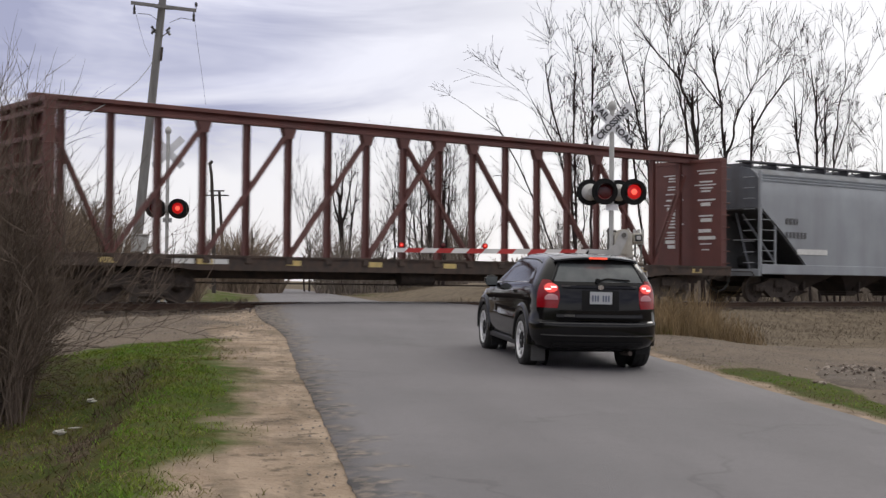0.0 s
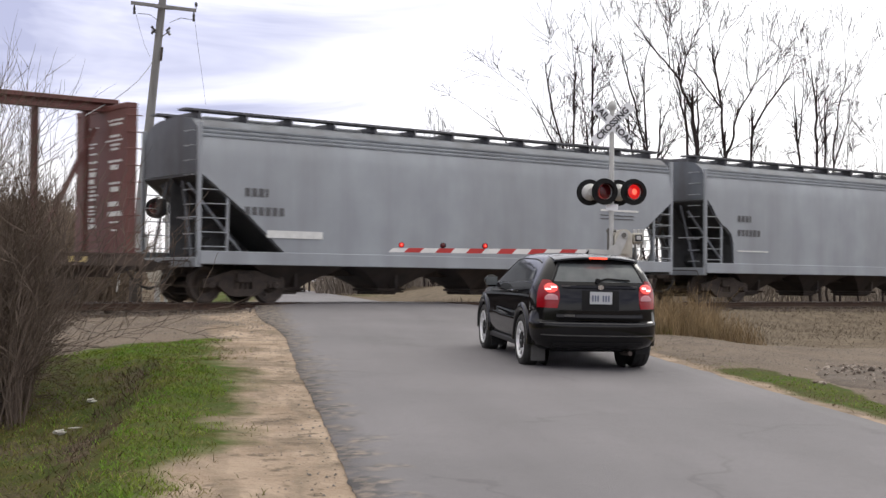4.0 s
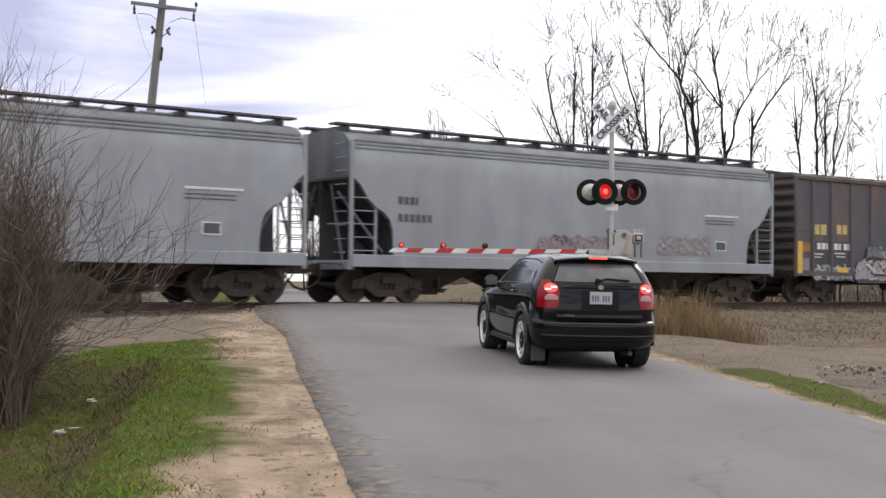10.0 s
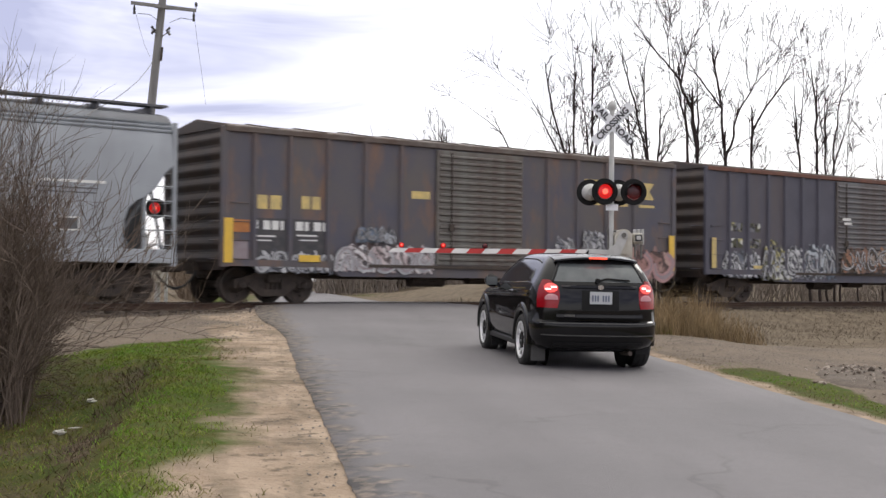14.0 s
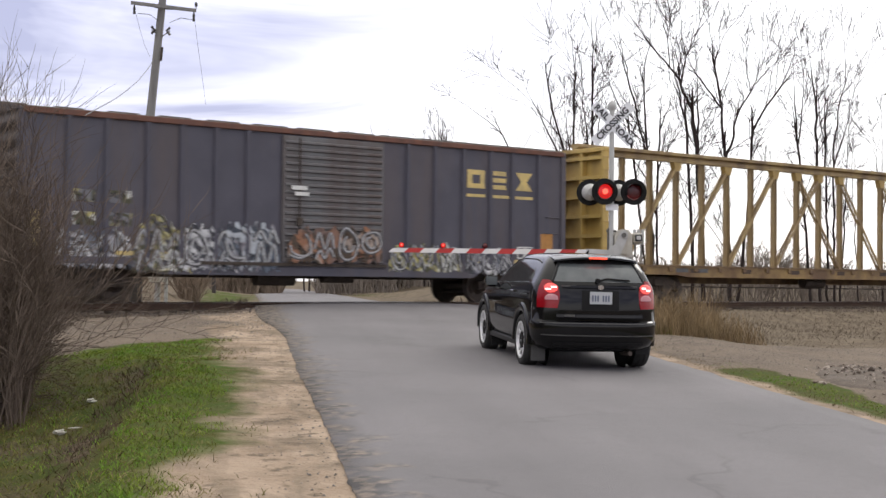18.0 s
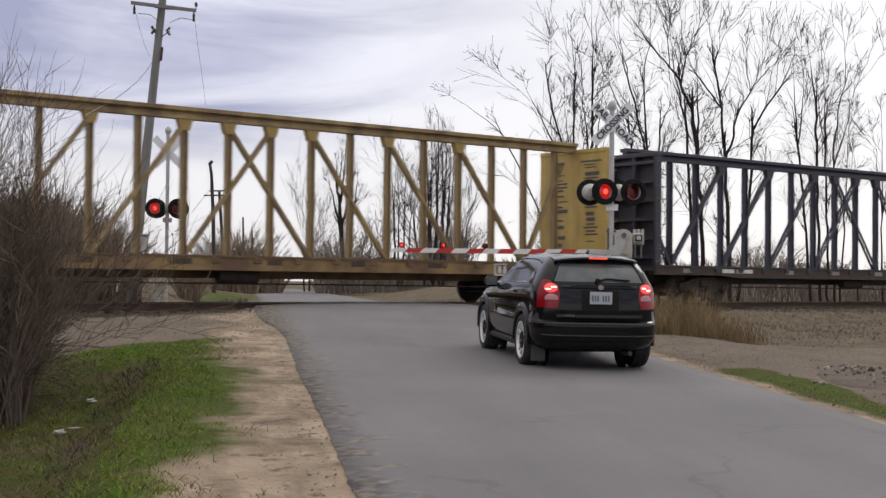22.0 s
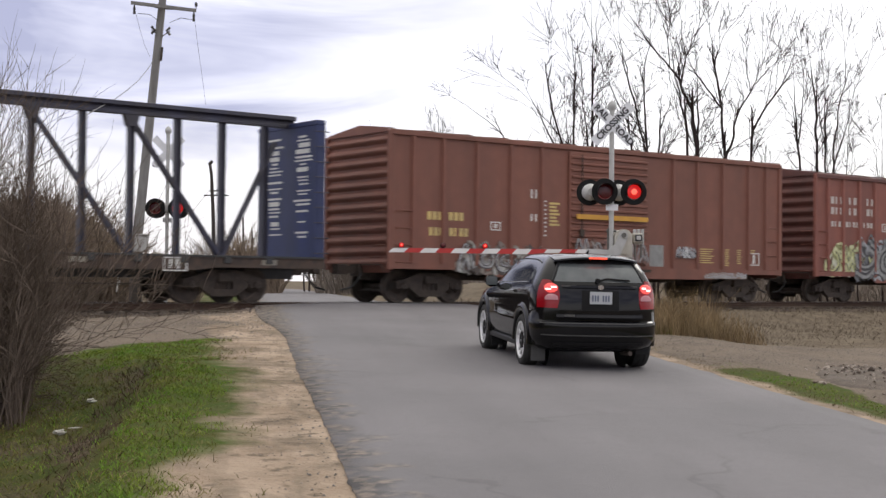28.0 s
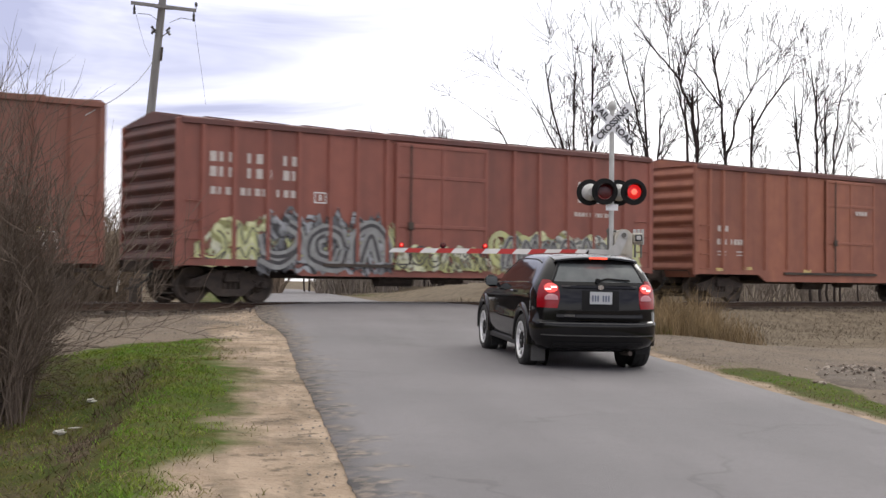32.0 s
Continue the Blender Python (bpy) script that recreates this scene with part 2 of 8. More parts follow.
# boxcar end walls, darker than the side paint, with streaky stains
BROWNEND = mat("dark_brown_end_paint", (0.13, 0.046, 0.036), (0.09, 0.036, 0.03), 2.5, 0.65, 0, 0.08, stain=(0.05, 0.028, 0.024), stain_scale=1.0, stain_amt=0.6, streak=True)
DARKEND = mat("near_black_end_paint", (0.04, 0.038, 0.042), (0.062, 0.052, 0.048), 2.5, 0.7, 0, 0.1, stain=(0.08, 0.05, 0.035), stain_scale=1.2, stain_amt=0.5, streak=True)
ROOFRUST = mat("rusty_roof_edge", (0.17, 0.075, 0.05), (0.1, 0.05, 0.04), 4, 0.8, 0, 0.2)
GALV = mat("weathered_roof", (0.16, 0.14, 0.125), (0.1, 0.08, 0.07), 3, 0.7, 0.2, 0.15, stain=RUST, stain_scale=1.0)
YELLOWSILL = mat("rusty_yellow_sill", (0.34, 0.235, 0.085), (0.26, 0.17, 0.07), 3, 0.7, 0, 0.1, stain=(0.1, 0.055, 0.035), stain_scale=1.1, stain_amt=0.85, stain_cut=0.46)
YELLOW = mat("chrome_yellow_paint", (0.54, 0.385, 0.115), (0.45, 0.315, 0.095), 2.5, 0.6, 0, 0.06, stain=(0.19, 0.12, 0.055), stain_scale=1.3, stain_amt=0.7, streak=True)
YELLOWPOST = mat("weathered_yellow_post", (0.4, 0.3, 0.13), (0.28, 0.2, 0.1), 3, 0.65, 0, 0.08, stain=(0.13, 0.085, 0.055), stain_scale=2.0, stain_amt=0.8, streak=True, stain_cut=0.47)
BLUECB = mat("dark_blue_paint", (0.052, 0.052, 0.085), (0.04, 0.04, 0.06), 2, 0.55, 0, 0.06, stain=GRIME, stain_scale=1.2, stain_amt=0.6, streak=True)
BLUEPANEL = mat("royal_blue_paint", (0.028, 0.043, 0.14), (0.024, 0.036, 0.1), 2, 0.55, 0, 0.05, stain=(0.03, 0.035, 0.07), stain_scale=1.2, stain_amt=0.6, streak=True)
DECK = mat("worn_deck_steel", (0.09, 0.06, 0.045), (0.05, 0.04, 0.035), 5, 0.8, 0.1, 0.2)
WHITE = mat("white_stencil", (0.72, 0.72, 0.7), (0.6, 0.6, 0.58), 9, 0.6, 0, 0.0)
LINE_DARK = mat("dark_spray_line", (0.035, 0.035, 0.042), (0.07, 0.065, 0.065), 6, 0.6, 0, 0.0)
LINE_FADED = mat("faded_maroon_spray_line", (0.235, 0.18, 0.195), (0.29, 0.255, 0.27), 4, 0.6, 0, 0.0)
LINE_LIME = mat("lime_spray_line", (0.5, 0.52, 0.22), (0.42, 0.43, 0.25), 4, 0.6, 0, 0.0)
LINE_MID = mat("grey_spray_line", (0.3, 0.31, 0.3), (0.2, 0.2, 0.2), 4, 0.6, 0, 0.0)
STEN_TAG = mat("thin_brown_overspray", (0.2, 0.12, 0.09), (0.3, 0.25, 0.22), 9, 0.65, 0, 0.0)
LINE_PINK = mat("pink_spray_line", (0.42, 0.25, 0.24), (0.3, 0.17, 0.18), 4, 0.6, 0, 0.0)
LINE_PALE = mat("pale_spray_line", (0.44, 0.45, 0.46), (0.27, 0.27, 0.28), 4, 0.6, 0, 0.0)
REFLECT = mat("yellow_reflective_sheet", (0.75, 0.48, 0.05), (0.62, 0.4, 0.06), 5, 0.45, 0, 0.0)
STENCIL_GREY = mat("grey_stencil", (0.1, 0.1, 0.105), None, 9, 0.6, 0, 0.0)
YELLOW_MARK = mat("yellow_stencil", (0.66, 0.5, 0.18), (0.42, 0.33, 0.15), 5, 0.55, 0, 0.0)

# ---- the lie of the land: the track runs along x with its rail tops at z = 0, the road crosses it at a slant ----
ES, EA = Vector((0.486, 0.874)), Vector((0.874, -0.486))   # along the road, and across it to the right
ROAD_L, ROAD_R = 15.5, 21.1


def spot(a, s, z=0.0):
    return Vector((EA.x * a + ES.x * s, EA.y * a + ES.y * s, z))


def lat(x, y):
    return EA.x * x + EA.y * y


def smooth(e0, e1, v):
    t = min(1.0, max(0.0, (v - e0) / (e1 - e0)))
    return t * t * (3 - 2 * t)


def road_z(y):
    if y < -1.6:
        return -0.0366 * (-1.6 - y) - 0.03
    if y < 1.6:
        return -0.03
    return -0.03 - 0.022 * min(y - 1.6, 14)


def ground_z(x, y):
    a = lat(x, y)
    z = road_z(max(y, -60)) - 0.035
    n = noise.noise(Vector((x * 0.35, y * 0.35, 0))) * 0.09 + noise.noise(Vector((x * 1.7, y * 1.7, 3))) * 0.025
    off = max(ROAD_L - a, a - ROAD_R, 0)
    z += n * smooth(0.0, 1.5, off)
    if y < -2.4:
        left, right = smooth(1.6, 4.2, ROAD_L - a), smooth(1.2, 5.0, a - ROAD_R)
        z -= left * (0.32 * smooth(-6, -14, y) + 0.1) + right * 0.3 * smooth(-3.0, -6.0, y)
        z += 0.5 * smooth(7.5, 12, ROAD_L - a) * smooth(-10, -15, y)
        z -= 0.15 * smooth(13.85, 13.4, a + 0.5 * n) * smooth(-13.2, -15.5, y)      # the side of the ditch
    if abs(y) < 2.4:
        z -= 0.16 * smooth(0.3, 0.9, off)          # top of the ballast, below the ties' tops
    elif abs(y) < 4.0:
        z -= (0.16 + 0.25 * smooth(2.4, 4.0, abs(y))) * smooth(0.3, 1.5, off) * (1 if y > 0 else 0.7)
    elif y >= 4.0:
        z -= 0.41 * smooth(0.3, 3.5, off)
        z += (1.25 + 2.5 * n) * smooth(9.0, 24.0, y) * smooth(1.5, 7.0, off)
    return z


def spaced(lo, hi, fine, far):
    """Even steps from lo to hi, and ever wider ones out to far."""
    v = list(np.arange(lo, hi + fine / 2, fine))
    d, up, dn = fine, [], []
    p, q = hi, lo
    while p < far or q > -far:
        d *= 1.28
        p, q = p + d, q - d
        up.append(p)
        dn.append(q)
    return dn[::-1] + v + up


def bank_foot(x):
    """The line where the gravel lane ends and the weedy bank of the track begins."""
    return -11.45 - 0.45 * max(0, x - 23)


def make_ground():
    xs, ys = spaced(-4, 46, 0.25, 2600), spaced(-32, 12, 0.25, 2600)
    nx, ny = len(xs), len(ys)
    v, cover = [], {"sand": [], "gravel": [], "grass": [], "bed": [], "lush": [], "soil": []}
    for y in ys:
        for x in xs:
            a = lat(x, y)
            v.append((x, y, ground_z(x, y)))
            w = noise.noise(Vector((x * 0.8, y * 0.8, 7))) + 0.5 * noise.noise(Vector((x * 2.3, y * 2.3, 9)))
            near = 1 - smooth(-3.2, -2.4, y)
            far = 0.4 * smooth(-21.6, -19.8, y) * smooth(-13.5, -16.0, y)
            sand = max(smooth(13.75 + far + w * 0.5, 14.95 + far + w * 0.5, a) * (a < 18), 0.85 * (1 - smooth(21.3 + w * 0.15, 21.6 + w * 0.15, a)) * (a > 18)) * near
            if y > 2:
                sand = 0.0
            line_l = -10.6 + w * 0.4 + 0.05 * (a - 12)
            if a < 18:
                gravel = smooth(line_l - 0.4, line_l + 0.4, y) * near
            else:
                line = bank_foot(x) + 0.4 * w
                fresh = smooth(-16.9, -17.6, y + 0.5 * w) * smooth(22.4, 22.0, a - 0.3 * w)
                gravel = near * (1 - smooth(line - 0.4, line + 0.4, y)) * (1 - fresh)
            bed = smooth(3.4, 2.5, abs(y) + w * 0.4)
            grass = 1.0
            if y > -16 and a > 18:
                grass = 0.0
            if y > 3:
                grass = 0.8 * smooth(12.4, 13.4, a) * smooth(15.0, 14.6, a) + 0.7 * smooth(21.6, 22, a) * smooth(24.5, 23, a)
            cover["sand"].append(sand)
            edge = math.exp(-((a - 13.58 + 0.25 * w) / 0.2) ** 2) * smooth(-13.2, -14.6, y) * max(0, 0.45 + 0.8 * w)
            bare = math.exp(-((a - 12.5 - 0.3 * w) / 0.8) ** 2 - ((y + 11.6) / 0.6) ** 2) * max(0, 0.6 + 0.6 * w)
            cover["soil"].append(max(edge, bare, (0.34 + 0.45 * w) * smooth(13.5, 13.1, a) * smooth(-12.4, -14.0, y)) if a < 18 else 0.0)
            cover["gravel"].append(gravel)
            cover["bed"].append(bed)
            lush = smooth(13.75, 14.05, a + 0.3 * w) * smooth(15.1, 14.6, a) if y < -13 else max(smooth(-13.6, -12.6, y - 0.8 * w) * smooth(12.4, 13.2, a + 0.4 * w), smooth(-11.9, -11.5, y - 0.4 * w))
            cover["lush"].append(lush * (0.55 if y < -13.5 else 0.72) if a < 18 else 0.4)
            cover["grass"].append(grass)
    f = [(j * nx + i, j * nx + i + 1, (j + 1) * nx + i + 1, (j + 1) * nx + i) for j in range(ny - 1) for i in range(nx - 1)]
    me = bpy.data.meshes.new("ground")
    me.from_pydata(v, [], f)
    for k, vals in cover.items():
        at = me.attributes.new(k, "FLOAT", "POINT")
        at.data.foreach_set("value", np.array(vals, dtype=np.float32))
    me.polygons.foreach_set("use_smooth", [True] * len(f))
    me.materials.append(ground_material())
    tagged(new("ground", me), "rough roadside ground of grass, sand, gravel and dead weeds", "ground", kind="structure")


def ground_material():
    m = bpy.data.materials.new("roadside_ground")
    m.use_nodes = True
    nt = m.node_tree
    N, K = nt.nodes, nt.links.new
    b = N["Principled BSDF"]
    b.inputs["Roughness"].default_value = 0.95
    b.inputs["Specular IOR Level"].default_value = 0.1
    tc = N.new("ShaderNodeTexCoord")

    def noisy(scale, c1, c2, lo=0.35, hi=0.65, detail=8):
        n = N.new("ShaderNodeTexNoise")
        n.inputs["Scale"].default_value, n.inputs["Detail"].default_value = scale, detail
        K(tc.outputs["Object"], n.inputs["Vector"])
        r = N.new("ShaderNodeValToRGB")
        r.color_ramp.elements[0].position, r.color_ramp.elements[1].position = lo, hi
        r.color_ramp.elements[0].color, r.color_ramp.elements[1].color = (*c1, 1), (*c2, 1)
        K(n.outputs["Fac"], r.inputs["Fac"])
        return r.outputs["Color"]

    def blend(fac, a, c, soft=0.0):
        x = N.new("ShaderNodeMix")
        x.data_type = "RGBA"
        K(fac, x.inputs["Factor"])
        K(a, x.inputs["A"])
        K(c, x.inputs["B"])
        return x.outputs["Result"]

    def cover(name, lo=0.85, hi=1.15, fine=3.0):
        a = N.new("ShaderNodeAttribute")
        a.attribute_name = name
        n = N.new("ShaderNodeTexNoise")
        n.inputs["Scale"].default_value, n.inputs["Detail"].default_value = fine, 8
        K(tc.outputs["Object"], n.inputs["Vector"])
        s = N.new("ShaderNodeMath")
        s.operation = "ADD"
        K(a.outputs["Fac"], s.inputs[0])
        K(n.outputs["Fac"], s.inputs[1])
        r = N.new("ShaderNodeMapRange")
        r.inputs["From Min"].default_value, r.inputs["From Max"].default_value = lo, hi
        K(s.outputs["Value"], r.inputs["Value"])
        return r.outputs["Result"]

    dead = noisy(2.2, (0.1, 0.08, 0.057), (0.17, 0.136, 0.098))
    dead = blend(noisy(9, (0, 0, 0), (0.6, 0.6, 0.6)), dead, noisy(30, (0.045, 0.036, 0.027), (0.18, 0.14, 0.1)))
    green = noisy(1.3, (0.04, 0.056, 0.008), (0.066, 0.054, 0.018), 0.4, 0.6)
    green = blend(noisy(2.4, (0, 0, 0), (0.9, 0.9, 0.9), 0.56, 0.66), green, noisy(12, (0.04, 0.03, 0.02), (0.1, 0.075, 0.048)))
    green = blend(noisy(14, (0, 0, 0), (0.7, 0.7, 0.7)), green, noisy(40, (0.02, 0.03, 0.005), (0.055, 0.062, 0.012)))
    sand = noisy(1.4, (0.24, 0.18, 0.13), (0.37, 0.29, 0.22))
    sand = blend(noisy(1.1, (0, 0, 0), (0.85, 0.85, 0.85), 0.5, 0.64), sand, noisy(5, (0.1, 0.078, 0.056), (0.22, 0.17, 0.125)))
    sand = blend(noisy(4.5, (0, 0, 0), (0.8, 0.8, 0.8), 0.58, 0.66), sand, noisy(11, (0.07, 0.055, 0.04), (0.15, 0.115, 0.085)))
    sand = blend(noisy(22, (0, 0, 0), (0.55, 0.55, 0.55), 0.5, 0.7), sand, noisy(60, (0.13, 0.095, 0.065), (0.42, 0.34, 0.26)))
    lushcol = noisy(3.0, (0.05, 0.105, 0.01), (0.085, 0.09, 0.02), 0.4, 0.6)
    lushcol = blend(noisy(25, (0, 0, 0), (0.6, 0.6, 0.6)), lushcol, noisy(60, (0.024, 0.06, 0.005), (0.075, 0.11, 0.016)))
    green = blend(cover("lush", 0.65, 1.45, 1.8), green, lushcol)
    gravel = noisy(0.8, (0.088, 0.069, 0.054), (0.165, 0.13, 0.1))
    gravel = blend(noisy(35, (0, 0, 0), (0.8, 0.8, 0.8), 0.4, 0.6), gravel, noisy(70, (0.06, 0.048, 0.039), (0.24, 0.2, 0.165)))
    mp = N.new("ShaderNodeMapping")                 # wheel and water marks that follow the road
    mp.vector_type = "TEXTURE"
    mp.inputs["Rotation"].default_value = (0, 0, math.atan2(ES.y, ES.x))
    mp.inputs["Scale"].default_value = (2.6, 0.4, 1)
    K(tc.outputs["Object"], mp.inputs["Vector"])
    ns = N.new("ShaderNodeTexNoise")
    ns.inputs["Scale"].default_value, ns.inputs["Detail"].default_value = 1.6, 8
    K(mp.outputs["Vector"], ns.inputs["Vector"])
    rs = N.new("ShaderNodeMapRange")
    rs.inputs["From Min"].default_value, rs.inputs["From Max"].default_value, rs.inputs["To Max"].default_value = 0.48, 0.66, 0.7
    K(ns.outputs["Fac"], rs.inputs["Value"])
    sand = blend(rs.outputs["Result"], sand, noisy(9, (0.13, 0.102, 0.075), (0.22, 0.175, 0.13)))
    bed = noisy(18, (0.07, 0.052, 0.042), (0.17, 0.135, 0.11))
    col = blend(cover("grass"), dead, green)
    col = blend(cover("soil", 0.8, 1.2, 5.0), col, noisy(16, (0.032, 0.024, 0.016), (0.11, 0.08, 0.055)))
    col = blend(cover("gravel"), col, gravel)
    col = blend(cover("sand", 0.75, 1.25, 2.2), col, sand)
    col = blend(cover("bed"), col, bed)
    K(col, b.inputs["Base Color"])
    n = N.new("ShaderNodeTexNoise")
    n.inputs["Scale"].default_value, n.inputs["Detail"].default_value = 14, 10
    K(tc.outputs["Object"], n.inputs["Vector"])
    bp = N.new("ShaderNodeBump")
    bp.inputs["Strength"].default_value, bp.inputs["Distance"].default_value = 0.6, 0.05
    K(n.outputs["Fac"], bp.inputs["Height"])
    K(bp.outputs["Normal"], b.inputs["Normal"])
    return m


def asphalt_material():
    m = mat("worn_asphalt", (0.136, 0.128, 0.135), (0.155, 0.146, 0.152), 22.0, 0.82, 0, 0.45, stain=(0.098, 0.094, 0.099), stain_scale=0.3, stain_amt=0.55, bump_scale=90)
    nt = m.node_tree
    N, K = nt.nodes, nt.links.new
    b = N["Principled BSDF"]
    old = b.inputs["Base Color"].links[0].from_socket
    tc = N.new("ShaderNodeTexCoord")
    v = N.new("ShaderNodeTexVoronoi")
    v.feature = "DISTANCE_TO_EDGE"
    v.inputs["Scale"].default_value = 0.42
    wob = N.new("ShaderNodeTexNoise")
    wob.inputs["Scale"].default_value, wob.inputs["Detail"].default_value = 1.5, 6
    K(tc.outputs["Object"], wob.inputs["Vector"])
    ad = N.new("ShaderNodeMix")
    ad.data_type, ad.blend_type = "RGBA", "ADD"
    ad.inputs["Factor"].default_value = 1.0
    K(tc.outputs["Object"], ad.inputs["A"])
    K(wob.outputs["Color"], ad.inputs["B"])
    K(ad.outputs["Result"], v.inputs["Vector"])
    cut = N.new("ShaderNodeMapRange")
    cut.inputs["From Min"].default_value, cut.inputs["From Max"].default_value = 0.004, 0.016
    cut.inputs["To Min"].default_value, cut.inputs["To Max"].default_value = 0.28, 0.0
    K(v.outputs["Distance"], cut.inputs["Value"])
    part_ = N.new("ShaderNodeTexNoise")
    part_.inputs["Scale"].default_value = 0.5
    K(tc.outputs["Object"], part_.inputs["Vector"])
    pr = N.new("ShaderNodeMapRange")
    pr.inputs["From Min"].default_value, pr.inputs["From Max"].default_value = 0.5, 0.6
    K(part_.outputs["Fac"], pr.inputs["Value"])
    mul = N.new("ShaderNodeMath")
    mul.operation = "MULTIPLY"
    K(cut.outputs["Result"], mul.inputs[0])
    # crumbling edge along the shoulder: more cracks, blown sand, dark-painted edge shadow line
    da = N.new("ShaderNodeVectorMath")
    da.operation = "DOT_PRODUCT"
    da.inputs[1].default_value = (EA.x, EA.y, 0)
    K(tc.outputs["Object"], da.inputs[0])
    n9 = N.new("ShaderNodeTexNoise")
    n9.inputs["Scale"].default_value, n9.inputs["Detail"].default_value = 3.0, 7
    K(tc.outputs["Object"], n9.inputs["Vector"])
    sh = N.new("ShaderNodeMath")
    sh.operation = "MULTIPLY_ADD"
    sh.inputs[1].default_value = 1.6
    K(n9.outputs["Fac"], sh.inputs[0])
    K(da.outputs["Value"], sh.inputs[2])
    edge = N.new("ShaderNodeMapRange")
    edge.inputs["From Min"].default_value, edge.inputs["From Max"].default_value = ROAD_L + 0.75, ROAD_L + 1.2
    edge.inputs["To Min"].default_value, edge.inputs["To Max"].default_value = 0.8, 0.0
    K(sh.outputs["Value"], edge.inputs["Value"])
    em = N.new("ShaderNodeMix")
    em.data_type = "RGBA"
    er = N.new("ShaderNodeValToRGB")
    er.color_ramp.elements[0].position, er.color_ramp.elements[1].position = 0.42, 0.6
    er.color_ramp.elements[0].color, er.color_ramp.elements[1].color = (0.05, 0.046, 0.044, 1), (0.27, 0.215, 0.16, 1)
    n8 = N.new("ShaderNodeTexNoise")
    n8.inputs["Scale"].default_value, n8.inputs["Detail"].default_value = 9.0, 6
    K(tc.outputs["Object"], n8.inputs["Vector"])
    K(n8.outputs["Fac"], er.inputs["Fac"])
    K(edge.outputs["Result"], em.inputs["Factor"])
    K(old, em.inputs["A"])
    K(er.outputs["Color"], em.inputs["B"])
    # long pale and dark bands that traffic leaves
    mt = N.new("ShaderNodeMapping")
    mt.vector_type = "TEXTURE"
    mt.inputs["Rotation"].default_value = (0, 0, math.atan2(ES.y, ES.x))
    mt.inputs["Scale"].default_value = (4.5, 0.8, 1)
    K(tc.outputs["Object"], mt.inputs["Vector"])
    n7 = N.new("ShaderNodeTexNoise")
    n7.inputs["Scale"].default_value, n7.inputs["Detail"].default_value = 1.0, 7
    K(mt.outputs["Vector"], n7.inputs["Vector"])
    tr = N.new("ShaderNodeMapRange")
    tr.inputs["From Min"].default_value, tr.inputs["From Max"].default_value = 0.35, 0.65
    tr.inputs["To Min"].default_value, tr.inputs["To Max"].default_value = 0.93, 1.06
    K(n7.outputs["Fac"], tr.inputs["Value"])
    ts = N.new("ShaderNodeVectorMath")
    ts.operation = "SCALE"
    K(em.outputs["Result"], ts.inputs[0])
    K(tr.outputs["Result"], ts.inputs["Scale"])
    old = ts.outputs["Vector"]
    em2 = N.new("ShaderNodeMath")
    em2.operation = "MAXIMUM"
    K(pr.outputs["Result"], em2.inputs[0])
    K(edge.outputs["Result"], em2.inputs[1])
    K(em2.outputs["Value"], mul.inputs[1])
    x = N.new("ShaderNodeMix")
    x.data_type = "RGBA"
    x.inputs["B"].default_value = (0.04, 0.037, 0.037, 1)
    K(mul.outputs["Value"], x.inputs["Factor"])
    K(old, x.inputs["A"])
    K(x.outputs["Result"], b.inputs["Base Color"])
    return m


ASPHALT = asphalt_material()


def make_road():
    ss = list(np.arange(-40, -30, 0.4)) + list(np.arange(-30, 6, 0.13)) + list(np.arange(6, 30.1, 0.4)) + [33, 38, 45, 55, 70, 95, 130, 200, 330, 600, 1200]
    k = 15
    v, f = [], []
    for s in ss:
        for i in range(k):
            u = i / (k - 1)
            a = ROAD_L + (ROAD_R - ROAD_L) * u
            if i == 0:
                yy = spot(a, s).y
                a += 0.05 * smooth(-15, -20, yy) - 0.42 * smooth(-11.0, -4.5, yy) * smooth(1.5, -2.0, yy)
                a += 0.06 * noise.noise(Vector((s * 0.35, 0, 1))) + 0.03 * noise.noise(Vector((s * 2.1, 0, 2))) + 0.035 * noise.noise(Vector((s * 9, 0, 5)))
            if i == k - 1:
                a += 0.1 * noise.noise(Vector((s * 1.1, 5, 1)))
            p = spot(a, s)
            zc = road_z(p.y) + 0.03 * (1 - (2 * u - 1) ** 2)
            if i in (0, k - 1):
                zc -= 0.02
            v.append((p.x, p.y, zc))
        j = len(v) - k
        e0, e1 = v[j], v[j + k - 1]
    n = len(ss)
    f = [(j * k + i, j * k + i + 1, (j + 1) * k + i + 1, (j + 1) * k + i) for j in range(n - 1) for i in range(k - 1)]
    base = len(v)
    for j in range(n):                              # the broken edge goes down into the ground
        for i in (0, k - 1):
            x, y, z = v[j * k + i]
            v.append((x, y, z - 0.12))
    for j in range(n - 1):
        f.append((j * k, (j + 1) * k, base + 2 * j + 2, base + 2 * j))
        f.append((j * k + k - 1, base + 2 * j + 1, base + 2 * j + 3, (j + 1) * k + k - 1))
    me = bpy.data.meshes.new("road")
    me.from_pydata(v, [], f)
    me.polygons.foreach_set("use_smooth", [True] * len(f))
    me.materials.append(ASPHALT)
    tagged(new("road", me), "narrow grey worn asphalt road rising to the level crossing", "road", kind="structure")


